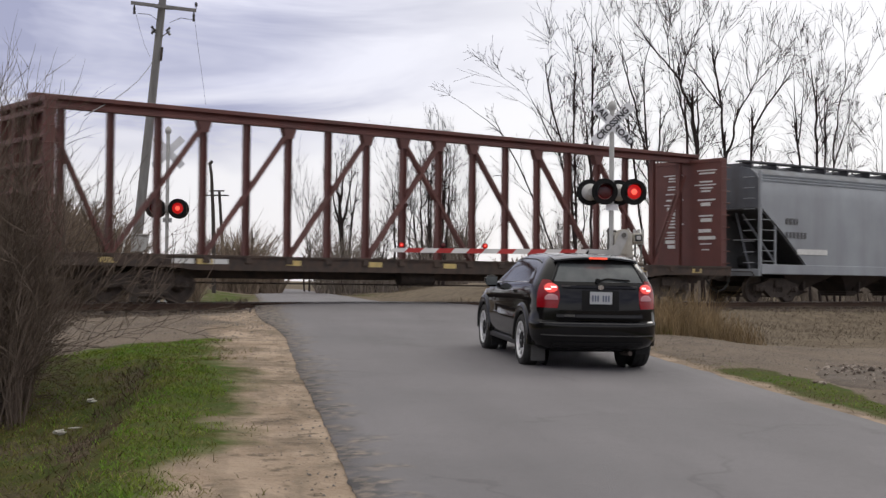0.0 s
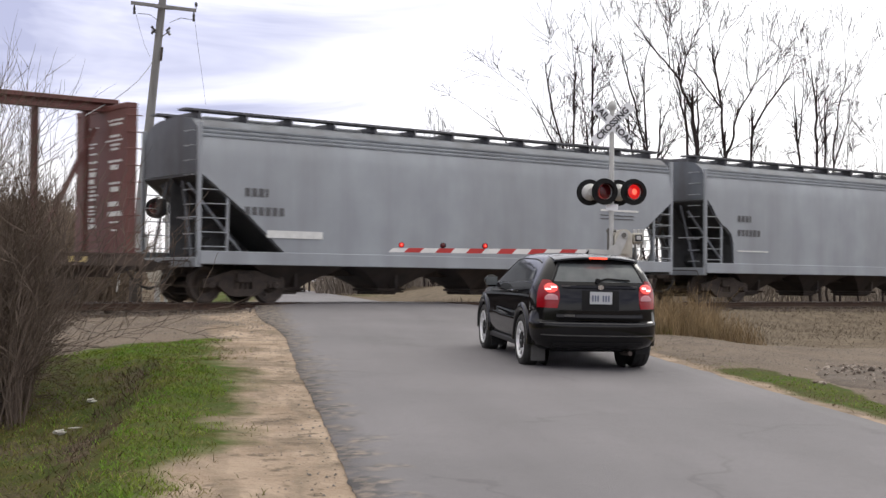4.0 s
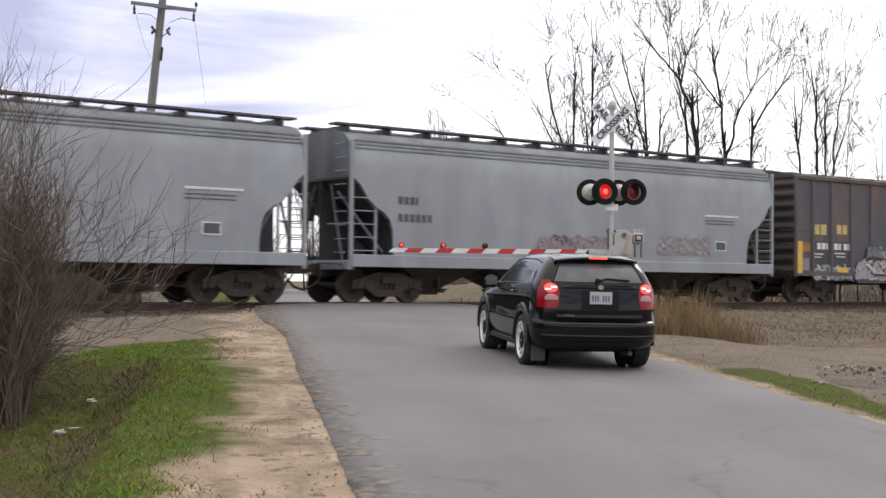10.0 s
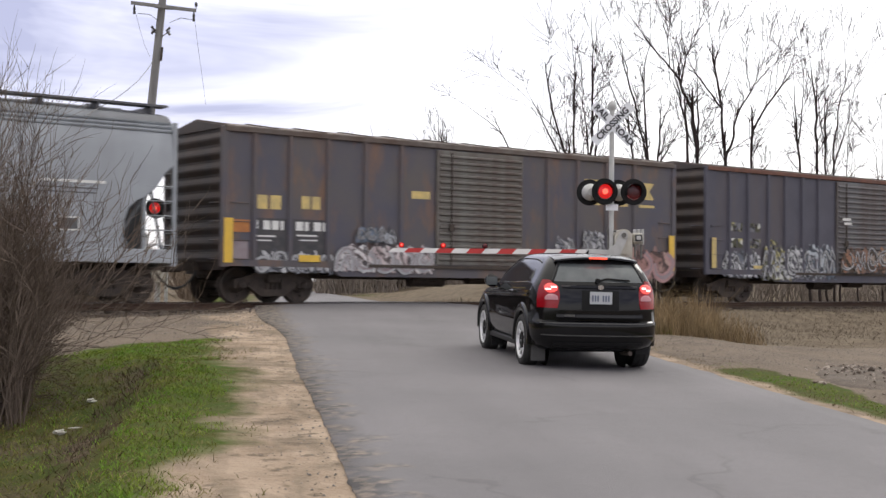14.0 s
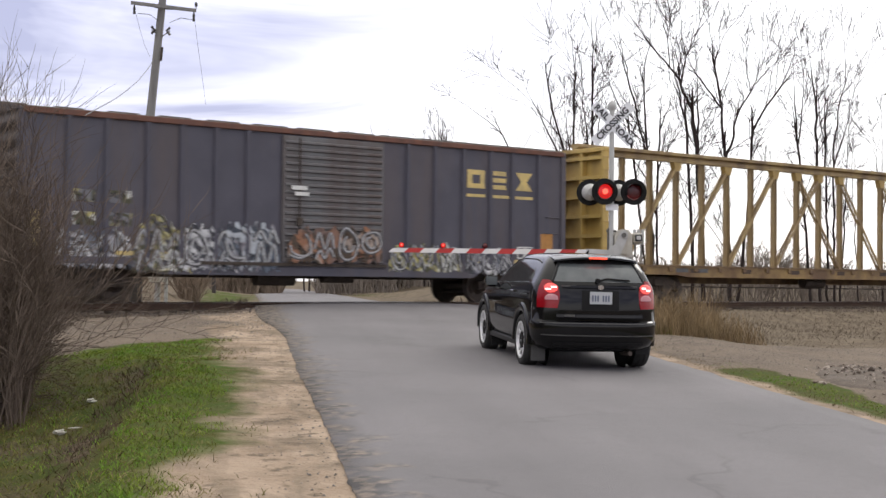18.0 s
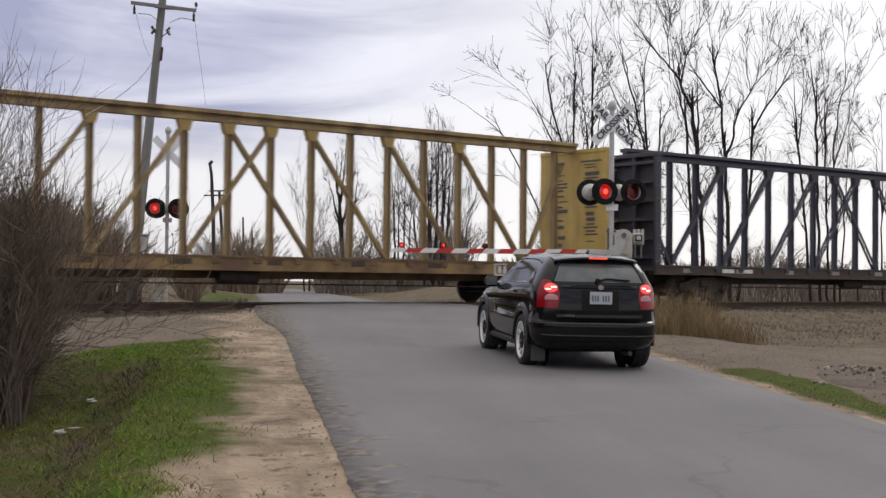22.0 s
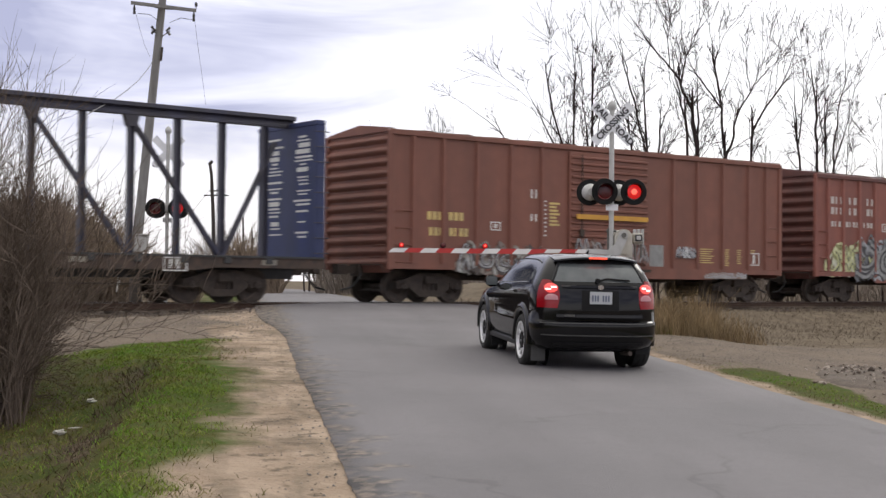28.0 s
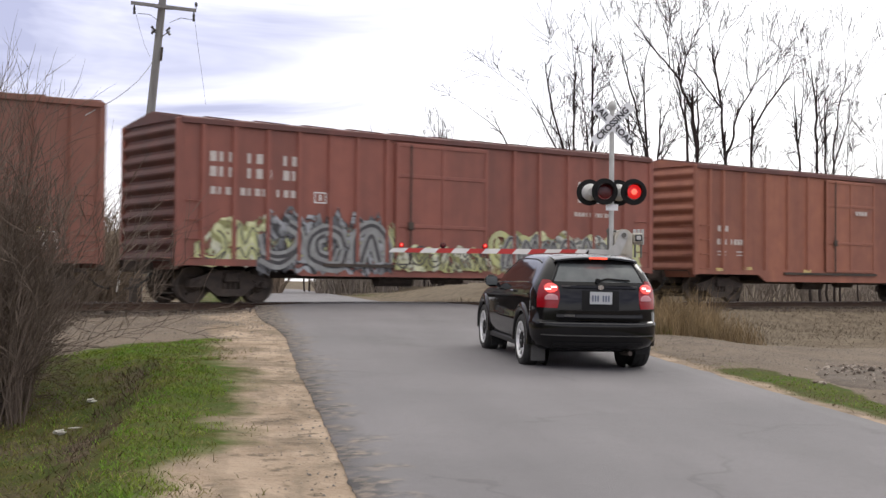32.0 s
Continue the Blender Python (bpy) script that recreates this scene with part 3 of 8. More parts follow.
def make_track():
    tr = thing("track", "rusty steel rails on dark wooden ties in dirty ballast", "track", kind="structure")
    prof = [(-0.075, -0.17), (0.075, -0.17), (0.075, -0.155), (0.012, -0.135), (0.012, -0.045), (0.036, -0.035), (0.036, -0.004), (0.028, 0.0), (-0.028, 0.0), (-0.036, -0.004), (-0.036, -0.035), (-0.012, -0.045), (-0.012, -0.135), (-0.075, -0.155)]
    for y in (-0.753, 0.753):
        part("rail", M().prism([(y + p, z) for p, z in prof], "x", -260, 420), RAILSIDE, tr)
        part("rail_head", M().box(-260, y - 0.027, -0.002, 420, y + 0.027, 0.002), TREAD, tr, "rail top polished by wheels")
    tie = M().box(-0.115, -1.3, -0.33, 0.115, 1.3, -0.172, 0.012).mesh("tie", TIE)
    for i in range(150):
        x = -14 + i * 0.52
        if lat(x, 0) > ROAD_L - 0.4 and lat(x, 0) < ROAD_R + 0.4:
            continue
        ob = part("tie", tie, None, tr, at=(x + random.uniform(-0.03, 0.03), random.uniform(-0.04, 0.04), random.uniform(-0.01, 0.01)), turn=(0, 0, random.uniform(-0.02, 0.02)))
    # stones of the ballast on the shoulder of the bed
    m = M()
    rnd = random.Random(5)
    for i in range(5200):
        x = rnd.uniform(4, 44)
        y = rnd.choice((rnd.uniform(-3.6, -0.2), rnd.uniform(-3.3, -1.2), rnd.uniform(0.2, 2.6)))
        if ROAD_L - 0.3 < lat(x, y) < ROAD_R + 0.3:
            continue
        r = rnd.uniform(0.02, 0.05)
        z = ground_z(x, y) + r * 0.2
        q = [(x + rnd.uniform(-r, r) * 0.4 + dx * r, y + dy * r * rnd.uniform(0.7, 1.2), z + dz * r * rnd.uniform(0.6, 1)) for dx, dy, dz in ((1, 0, 0), (0, 1, 0), (-1, 0, 0), (0, -1, 0), (0, 0, 1), (0, 0, -0.6))]
        m.add(q, [(0, 1, 4), (1, 2, 4), (2, 3, 4), (3, 0, 4), (1, 0, 5), (2, 1, 5), (3, 2, 5), (0, 3, 5)])
    st = mat("ballast_stone", (0.16, 0.135, 0.12), (0.09, 0.07, 0.06), 12, 0.9, 0, 0.2, island=0.5)
    tagged(new("ballast", m.mesh("ballast", st, fix=False)), "dirty brown-grey ballast stones along the rails", "ballast", kind="stuff")


make_ground()
make_road()
make_track()

# ---- the train: each car is a thing whose origin lies at its middle, on the rail tops ----
NEAR, WHEEL_R = -1, 0.445
MOVERS, SPINNERS = [], []


def run(t):
    """How far the train has gone at t seconds, from its place at 16 s."""
    u = t - 16.0
    return 5.4634 * u + 0.01527 * u * u


_wheel = {}


def truck(car, x, base=1.78):
    """A three-piece freight truck with two wheelsets."""
    if not _wheel:
        m = M()
        for s in (-1, 1):
            r = WHEEL_R
            prof = [(0.70, 0.0), (0.70, 0.17), (0.715, r * 0.78), (0.69, r * 0.84), (0.685, r + 0.028), (0.715, r + 0.028), (0.73, r), (0.815, r - 0.006), (0.82, r * 0.83), (0.79, r * 0.76), (0.77, 0.2), (0.82, 0.14), (0.82, 0.0)]
            m.lathe([(s * al, q) for al, q in prof], (0, 0, 0), "y", 24)
        m.tube([(0, -1.0, 0), (0, 1.0, 0)], 0.085, 10)
        for k in range(3):
            a = k * 2.1
            m.box(0.26 * math.cos(a) - 0.02, -0.835, 0.26 * math.sin(a) - 0.02, 0.26 * math.cos(a) + 0.02, 0.835, 0.26 * math.sin(a) + 0.02)
        _wheel["set"] = m.mesh("wheelset", WHEEL, 40)
        g = M()
        h = base / 2
        top = [(-h - 0.2, 0.38), (-h - 0.2, 0.58), (-h + 0.12, 0.66), (-0.34, 0.8), (0.34, 0.8), (h - 0.12, 0.66), (h + 0.2, 0.58), (h + 0.2, 0.38), (h - 0.16, 0.38), (h - 0.2, 0.52), (0.36, 0.62), (-0.36, 0.62), (-h + 0.2, 0.52), (-h + 0.16, 0.38)]
        low = [(-0.36, 0.64), (-0.24, 0.64), (-0.24, 0.34), (0.24, 0.34), (0.24, 0.64), (0.36, 0.64), (h - 0.2, 0.5), (h - 0.22, 0.4), (0.34, 0.17), (-0.34, 0.17), (-h + 0.22, 0.4), (-h + 0.2, 0.5)]
        g.prism(top, "y", -0.08, 0.08)
        g.prism(low, "y", -0.075, 0.075)
        _wheel["frame"] = g.mesh("side_frame", STEEL)
        c = M()
        for k in (-0.14, 0, 0.14):
            c.tube([(k, 0, 0.34), (k, 0, 0.62)], 0.062, 8)
        _wheel["spring"] = c.mesh("spring_set", STEEL)
        b = M()
        b.lathe([(-0.16, 0.0), (-0.16, 0.07), (-0.12, 0.105), (0.06, 0.105), (0.06, 0)], (0, 0, 0), "y", 10)
        _wheel["cap"] = b.mesh("bearing", STEEL, 40)
        _wheel["bolster"] = M().box(-0.2, -1.15, 0.5, 0.2, 1.15, 0.76, 0.03).mesh("bolster", STEEL)
        _wheel["beam"] = M().box(-0.06, -1.0, 0.3, 0.06, 1.0, 0.42).mesh("brake_beam", STEEL)
    t = part("truck", _wheel["bolster"], None, car, "dirty cast steel freight truck", at=(x, 0, 0))
    for y in (-1.0, 1.0):
        part("side_frame", _wheel["frame"], None, t, at=(0, y, 0))
        part("spring_set", _wheel["spring"], None, t, at=(0, y, 0))
        for k in (-base / 2, base / 2):
            part("bearing", _wheel["cap"], None, t, at=(k, y + (0.03 if y < 0 else -0.03), WHEEL_R), turn=(0, 0, 0 if y < 0 else math.pi))
    for k in (-0.42, 0.42):
        part("brake_beam", _wheel["beam"], None, t, at=(k, 0, 0))
    for k in (-base / 2, base / 2):
        SPINNERS.append((part("wheelset", _wheel["set"], None, t, at=(k, 0, WHEEL_R)), k))
    return t


def couplers(car, half, reach=0.62):
    for s in (-1, 1):
        m = M()
        m.box(s * (half - 0.5), -0.2, 0.7, s * (half + 0.12), 0.2, 1.02)
        m.box(s * (half + 0.1), -0.09, 0.78, s * (half + reach), 0.09, 0.98)
        m.box(s * (half + reach - 0.16), -0.17, 0.74, s * (half + reach + 0.08), 0.14, 1.02, 0.03)
        part("coupler", m, STEEL, car)
        part("air_hose", M().tube([(s * (half + 0.1), -0.32, 0.78), (s * (half + 0.25), -0.36, 0.56), (s * (half + 0.45), -0.34, 0.4), (s * (half + 0.75), -0.3, 0.33)], 0.028, 6), HOSE, car, smooth=True)
        part("uncoupling_lever", M().tube([(s * (half + 0.08), -1.35, 0.82), (s * (half + 0.12), -1.3, 1.0), (s * (half + 0.14), -0.3, 1.02), (s * (half + 0.3), -0.12, 1.0)], 0.014, 5), STEEL, car)


_rung = {}


def ladder(car, x, y, z0, z1, rungs, w, material, along="x"):
    """Bent round grab irons, one above the other."""
    key = (w, material.name, along, x > 0 if along == "y" else y > 0)
    if key not in _rung:
        m = M()
        if along == "x":
            q = math.copysign(0.06, y)
            m.tube([(-w / 2, 0, 0), (-w / 2, q, 0), (w / 2, q, 0), (w / 2, 0, 0)], 0.014, 4)
        else:
            q = math.copysign(0.06, x)
            m.tube([(0, -w / 2, 0), (q, -w / 2, 0), (q, w / 2, 0), (0, w / 2, 0)], 0.014, 4)
        _rung[key] = m.mesh("grab_iron", material)
    for k in range(rungs):
        part("grab_iron", _rung[key], None, car, at=(x, y, z0 + (z1 - z0) * k / (rungs - 1)))


def bars(car, y, marks, material, name="marking", label=""):
    """Plain flat marks on a side: rows of (x0, z0, x1, z1)."""
    m = M()
    for x0, z0, x1, z1 in marks:
        m.box(x0, y - 0.004, z0, x1, y + 0.004, z1)
    ob = part(name, m, material, car, label)
    if len(marks) > 1 and "frame" not in name:
        ob["kind"] = "stuff"
    return ob


def rows_of(x, z, counts, w, h, gap, step):
    """Rows of character-sized bars; a blank falls where a count is split."""
    out = []
    for k, row in enumerate(counts):
        q = x
        for c in row:
            if c != " ":
                out.append((q, z - k * step, q + w * (0.5 if c == "i" else 1), z - k * step + h))
            q += w + gap
    return out


def stroke(m, y, pts, width):
    """A flat sprayed line through points (x, z), rounded off by a spline."""
    fine = []
    k = len(pts)
    for i in range(k - 1):
        p0, p1, p2, p3 = pts[max(i - 1, 0)], pts[i], pts[i + 1], pts[min(i + 2, k - 1)]
        for j in range(5):
            t = j / 5
            fine.append(tuple(0.5 * (2 * b + (c - a) * t + (2 * a - 5 * b + 4 * c - d) * t * t + (3 * b - a - 3 * c + d) * t ** 3) for a, b, c, d in zip(p0, p1, p2, p3)))
    fine.append(pts[-1])
    base = len(m.v)
    for i, (x, z) in enumerate(fine):
        xa, za = fine[max(i - 1, 0)]
        xb, zb = fine[min(i + 1, len(fine) - 1)]
        d = math.hypot(xb - xa, zb - za) or 1.0
        nx, nz = -(zb - za) / d * width / 2, (xb - xa) / d * width / 2
        m.v += [(x + nx, y, z + nz), (x - nx, y, z - nz)]
    m.f += [(base + 2 * i, base + 2 * i + 1, base + 2 * i + 3, base + 2 * i + 2) for i in range(len(fine) - 1)]


def scrawl(car, y, x0, z0, x1, z1, material, seed, name="graffiti", label="sprayed graffiti", lumps=9, lines=()):
    """A sprayed patch with a lumpy outline, a coat of paint thick, with letter-like loops of line over it."""
    r = random.Random(seed)
    n = lumps * 4
    top = [(x0 + (x1 - x0) * i / n, z1 - (z1 - z0) * (0.16 * r.random() + 0.16 * abs(math.sin(i * 0.55 + seed)) ** 2 + 0.5 * max(0, abs(2 * i / n - 1) - 0.82) / 0.18)) for i in range(n + 1)]
    low = [(x0 + (x1 - x0) * i / n, z0 + (z1 - z0) * 0.12 * r.random()) for i in range(n + 1)]
    m = M()
    for i in range(n + 1):
        m.v += [(low[i][0], y, low[i][1]), (top[i][0], y, top[i][1])]
    for i in range(n):
        m.f.append((2 * i, 2 * i + 2, 2 * i + 3, 2 * i + 1))
    patch = part(name, m, material, car, label)
    h = z1 - z0
    cells = max(2, int((x1 - x0) / (h * 0.62)))
    w = (x1 - x0) / cells
    for k, (paint, wide) in enumerate(lines or ((LINE_DARK, 0.075), (LINE_PALE, 0.04))):
        q = M()
        for c in range(cells):
            rr = random.Random(seed * 31 + c)
            cx, kind = x0 + w * (c + 0.5), rr.randrange(4)
            a, b, lo, hi = cx - w * 0.42, cx + w * 0.4, z0 + h * rr.uniform(0.08, 0.2), z1 - h * rr.uniform(0.12, 0.3)
            md = (lo + hi) / 2 + rr.uniform(-0.1, 0.1) * h
            rx, rz = w * 0.42, (hi - lo) / 2
            ring = [(cx + rx * math.cos(q7 * 0.9 + kind), md + rz * math.sin(q7 * 0.9 + kind) * rr.uniform(0.8, 1.05)) for q7 in range(8)]
            loops = {0: [ring, [(cx + 0.5 * (x - cx), md + 0.5 * (z - md)) for x, z in ring[2:]]],
                     1: [[(a, lo), (a + w * 0.08, md), (cx, hi), (b - w * 0.08, md), (b, lo)], [(a + w * 0.2, lo), (cx, md), (b - w * 0.2, lo)]],
                     2: [[(a, md), (a + w * 0.2, hi), (cx, md), (b - w * 0.2, hi), (b, md)], [(a, lo), (a + w * 0.2, md), (cx, lo), (b - w * 0.2, md), (b, lo)]],
                     3: [ring[:6], [(a, lo + h * 0.1), (cx, lo), (b, lo + h * 0.15)]]}[kind]
            for pts in loops:
                stroke(q, y - 0.0025 * (k + 1), [(x + rr.uniform(-0.04, 0.04) * w + (0.02 if k else 0), z + rr.uniform(-0.04, 0.04) * h + (0.015 if k else 0)) for x, z in pts], wide * h)
        ob = part("graffiti_line", q, paint, patch)
        ob["kind"] = "stuff"
    return patch


def spray(name, c1, c2, c3, scale=2.5, line=0.35):
    """Looping letters: fills of three colours under sprayed dark lines, with bare paint between."""
    m = bpy.data.materials.new(name)
    m.use_nodes = True
    nt = m.node_tree
    N, K = nt.nodes, nt.links.new
    b = N["Principled BSDF"]
    b.inputs["Roughness"].default_value = 0.55
    tc = N.new("ShaderNodeTexCoord")
    wob = N.new("ShaderNodeTexNoise")
    wob.inputs["Scale"].default_value, wob.inputs["Detail"].default_value = 2.2, 3
    K(tc.outputs["Object"], wob.inputs["Vector"])
    warp = N.new("ShaderNodeMix")
    warp.data_type, warp.blend_type = "RGBA", "ADD"
    warp.inputs["Factor"].default_value = 0.5
    K(tc.outputs["Object"], warp.inputs["A"])
    K(wob.outputs["Color"], warp.inputs["B"])
    wv = N.new("ShaderNodeTexWave")                 # loops of sprayed line over patches of fill
    wv.wave_type, wv.bands_direction = "BANDS", "DIAGONAL"
    wv.inputs["Scale"].default_value, wv.inputs["Distortion"].default_value = scale * 0.55, 9.0
    wv.inputs["Detail"].default_value, wv.inputs["Detail Scale"].default_value = 1.2, 0.9
    K(warp.outputs["Result"], wv.inputs["Vector"])
    patch = N.new("ShaderNodeTexNoise")
    patch.inputs["Scale"].default_value, patch.inputs["Detail"].default_value = scale * 0.45, 2
    K(warp.outputs["Result"], patch.inputs["Vector"])
    r1 = N.new("ShaderNodeValToRGB")
    e = r1.color_ramp.elements
    e[0].position, e[0].color = 0.42, (*c2, 1)
    e[1].position, e[1].color = 0.5, (*c3, 1)
    e3 = e.new(0.6)
    e3.color = (*c1, 1)
    K(patch.outputs["Fac"], r1.inputs["Fac"])
    fine = N.new("ShaderNodeTexNoise")
    fine.inputs["Scale"].default_value, fine.inputs["Detail"].default_value = 5.0, 6
    K(tc.outputs["Object"], fine.inputs["Vector"])
    fr = N.new("ShaderNodeMapRange")
    fr.inputs["From Min"].default_value, fr.inputs["From Max"].default_value = 0.3, 0.7
    fr.inputs["To Min"].default_value, fr.inputs["To Max"].default_value = 0.6, 1.2
    K(fine.outputs["Fac"], fr.inputs["Value"])
    sc = N.new("ShaderNodeVectorMath")
    sc.operation = "SCALE"
    K(r1.outputs["Color"], sc.inputs[0])
    K(fr.outputs["Result"], sc.inputs["Scale"])
    r2 = N.new("ShaderNodeMapRange")
    r2.inputs["From Min"].default_value, r2.inputs["From Max"].default_value = 0.2, 0.42
    K(wv.outputs["Fac"], r2.inputs["Value"])
    x = N.new("ShaderNodeMix")
    x.data_type = "RGBA"
    x.inputs["A"].default_value = (*[line * min(p, q, w) for p, q, w in zip(c1, c2, c3)], 1)
    K(r2.outputs["Result"], x.inputs["Factor"])
    K(sc.outputs["Vector"], x.inputs["B"])
    K(x.outputs["Result"], b.inputs["Base Color"])
    # thin overspray lets the car's paint through
    r3 = N.new("ShaderNodeMapRange")
    r3.inputs["From Min"].default_value, r3.inputs["From Max"].default_value = 0.34, 0.46
    K(fine.outputs["Fac"], r3.inputs["Value"])
    K(r3.outputs["Result"], b.inputs["Alpha"])
    return m


SPRAY_GREY = spray("grey_graffiti", (0.1, 0.1, 0.11), (0.33, 0.34, 0.36), (0.2, 0.21, 0.22), 3.0)
SPRAY_LIME = spray("lime_graffiti", (0.4, 0.4, 0.17), (0.56, 0.57, 0.33), (0.5, 0.5, 0.42), 1.5, 0.6)
SPRAY_PALE = spray("pale_grey_lime_graffiti", (0.4, 0.41, 0.3), (0.56, 0.56, 0.5), (0.28, 0.29, 0.28), 2.6, 0.5)
SPRAY_WHITE = spray("white_graffiti", (0.12, 0.13, 0.16), (0.55, 0.55, 0.56), (0.3, 0.3, 0.33), 3.5)
SPRAY_PINK = spray("pink_graffiti", (0.3, 0.16, 0.14), (0.45, 0.3, 0.26), (0.18, 0.1, 0.09), 2.0)
SPRAY_BRIGHT = spray("bright_white_graffiti", (0.42, 0.34, 0.34), (0.62, 0.6, 0.6), (0.5, 0.42, 0.42), 4.5)
SPRAY_BLUE = spray("pale_blue_graffiti", (0.12, 0.15, 0.2), (0.4, 0.43, 0.47), (0.2, 0.18, 0.2), 3.0)
SPRAY_MIX = spray("yellow_white_graffiti", (0.16, 0.16, 0.18), (0.5, 0.5, 0.47), (0.33, 0.29, 0.08), 3.0)


def boxcar(name, label, x0, x1, paint, roof, eave=4.3, peak=4.58, door=None, door_paint=None, corrugated=False, posts=(), ends=11, sill=0.92, belly=0.68, rim=None, end_paint=None):
    """A boxcar with riveted posts, a sliding door and pressed ends."""
    mid, half = (x0 + x1) / 2, (x1 - x0) / 2
    car = thing("boxcar", label, "boxcar", group="cars of the freight train", at=(mid, 0, 0))
    MOVERS.append((car, mid))
    W = 1.475
    for s in (-1, 1):
        part("side_wall", M().box(-half + 0.05, s * W - 0.03, sill, half - 0.05, s * W + 0.03, eave), paint, car)
        part("side_sill", M().prism([(-half + 0.05, sill - 0.02), (-half + 0.05, sill + 0.14), (half - 0.05, sill + 0.14), (half - 0.05, sill - 0.02), (half - 2.9, sill - 0.02), (half - 3.3, belly), (-half + 3.3, belly), (-half + 2.9, sill - 0.02)], "y", s * (W + 0.055) - 0.025, s * (W + 0.055) + 0.025), paint, car)
        part("top_rail", M().box(-half, s * (W + 0.05) - 0.05, eave - 0.1, half, s * (W + 0.05) + 0.04, eave + 0.03, 0.012), rim or roof, car)
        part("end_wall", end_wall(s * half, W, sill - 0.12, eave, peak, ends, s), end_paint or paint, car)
        for y in (-W - 0.02, W + 0.02):
            part("corner_post", M().box(s * half - 0.09, y - 0.06, sill - 0.05, s * half + 0.09, y + 0.06, eave + 0.02, 0.02), paint, car)
    hat = M().prism([(-0.075, 0.0), (-0.045, -0.075), (0.045, -0.075), (0.075, 0.0)], "z", sill + 0.14, eave - 0.1).mesh("side_post", paint)
    for px in posts:
        for s in (-1, 1):
            part("side_post", hat, None, car, at=(px, s * (W + 0.03), 0), turn=(0, 0, 0 if s < 0 else math.pi))
    if door:
        d0, d1 = door
        for s in (-1, 1):
            m = M()
            y = s * (W + 0.07)
            m.box(d0, y - 0.03, sill + 0.1, d1, y + 0.03, eave - 0.14, 0.01)
            if corrugated:
                k = 17
                rib = M().prism([(0.0, -0.06), (s * 0.075, -0.02), (s * 0.075, 0.02), (0.0, 0.06)], "x", d0 + 0.08, d1 - 0.08).mesh("door_rib", door_paint or paint)
                ribs = [(rib, (0, y, sill + 0.25 + (eave - sill - 0.55) * i / (k - 1))) for i in range(k)]
            else:
                bar = M().box(d0, -0.05, -0.05, d1, 0.05, 0.05, 0.01).mesh("door_rail", door_paint or paint)
                ribs = [(bar, (0, y, z)) for z in (sill + 0.15, sill + 1.1, eave - 1.0, eave - 0.2)]
                bar = M().box(-0.05, -0.055, sill + 0.1, 0.05, 0.055, eave - 0.145, 0.01).mesh("door_stile", door_paint or paint)
                ribs += [(bar, (q, y, 0)) for q in (d0 + 0.05, (d0 + d1) / 2, d1 - 0.05)]
            dr = part("door", m, door_paint or paint, car)
            for rib, spot_at in ribs:
                part(rib.name.split(".")[0], rib, None, dr, at=spot_at)
            part("lock_bar", M().tube([(d0 + 0.45, y + s * 0.09, sill + 0.1), (d0 + 0.45, y + s * 0.09, eave - 0.2)], 0.022, 6), STEEL, dr)
            part("door_handle", M().box(d0 + 0.36, y + s * 0.1 - 0.02, sill + 1.0, d0 + 0.54, y + s * 0.1 + 0.02, sill + 1.2, 0.01), STEEL, dr)
            part("door_track", M().box(d0 - 2.2, s * (W + 0.1) - 0.035, sill + 0.0, d1 + 0.1, s * (W + 0.1) + 0.035, sill + 0.08), STEEL, car)
    m = M().prism([(-W - 0.09, eave), (-W - 0.09, eave + 0.04), (0, peak), (W + 0.09, eave + 0.04), (W + 0.09, eave)], "x", -half, half)
    k = max(8, int(2 * half / 1.3))
    for i in range(k + 1):
        x = -half + 0.05 + (2 * half - 0.1) * i / k
        m.prism([(-W - 0.05, eave + 0.05), (-W - 0.05, eave + 0.075), (0, peak + 0.03), (W + 0.05, eave + 0.075), (W + 0.05, eave + 0.05), (0, peak)], "x", x - 0.04, x + 0.04)
    part("roof", m, roof, car)
    u = M().box(-half + 0.2, -0.25, 0.62, half - 0.2, 0.25, 1.0)
    u.box(-half + 0.1, -1.4, sill, half - 0.1, 1.4, sill + 0.1)
    for q in (-half + 3.6, -2.2, -0.6, 1.0, 2.6, half - 3.6):
        u.box(q - 0.06, -1.42, 0.72, q + 0.06, 1.42, sill)
    part("underframe", u, STEEL, car)
    part("brake_cylinder", M().tube([(0.4, -0.55, 0.66), (1.3, -0.55, 0.66)], 0.15, 12), STEEL, car, smooth=True)
    part("air_reservoir", M().tube([(-1.6, -0.6, 0.62), (-0.5, -0.6, 0.62)], 0.19, 12), STEEL, car, smooth=True)
    for s in (-1, 1):
        truck(car, s * (half - 1.62))
        ladder(car, s * (half - 0.42), -W - 0.03, sill + 0.15, sill + 1.5, 4, 0.46, paint)
        ladder(car, s * (half + 0.03), -1.15, sill + 0.15, sill + 1.5, 4, 0.42, paint, "y")
    couplers(car, half)
    return car


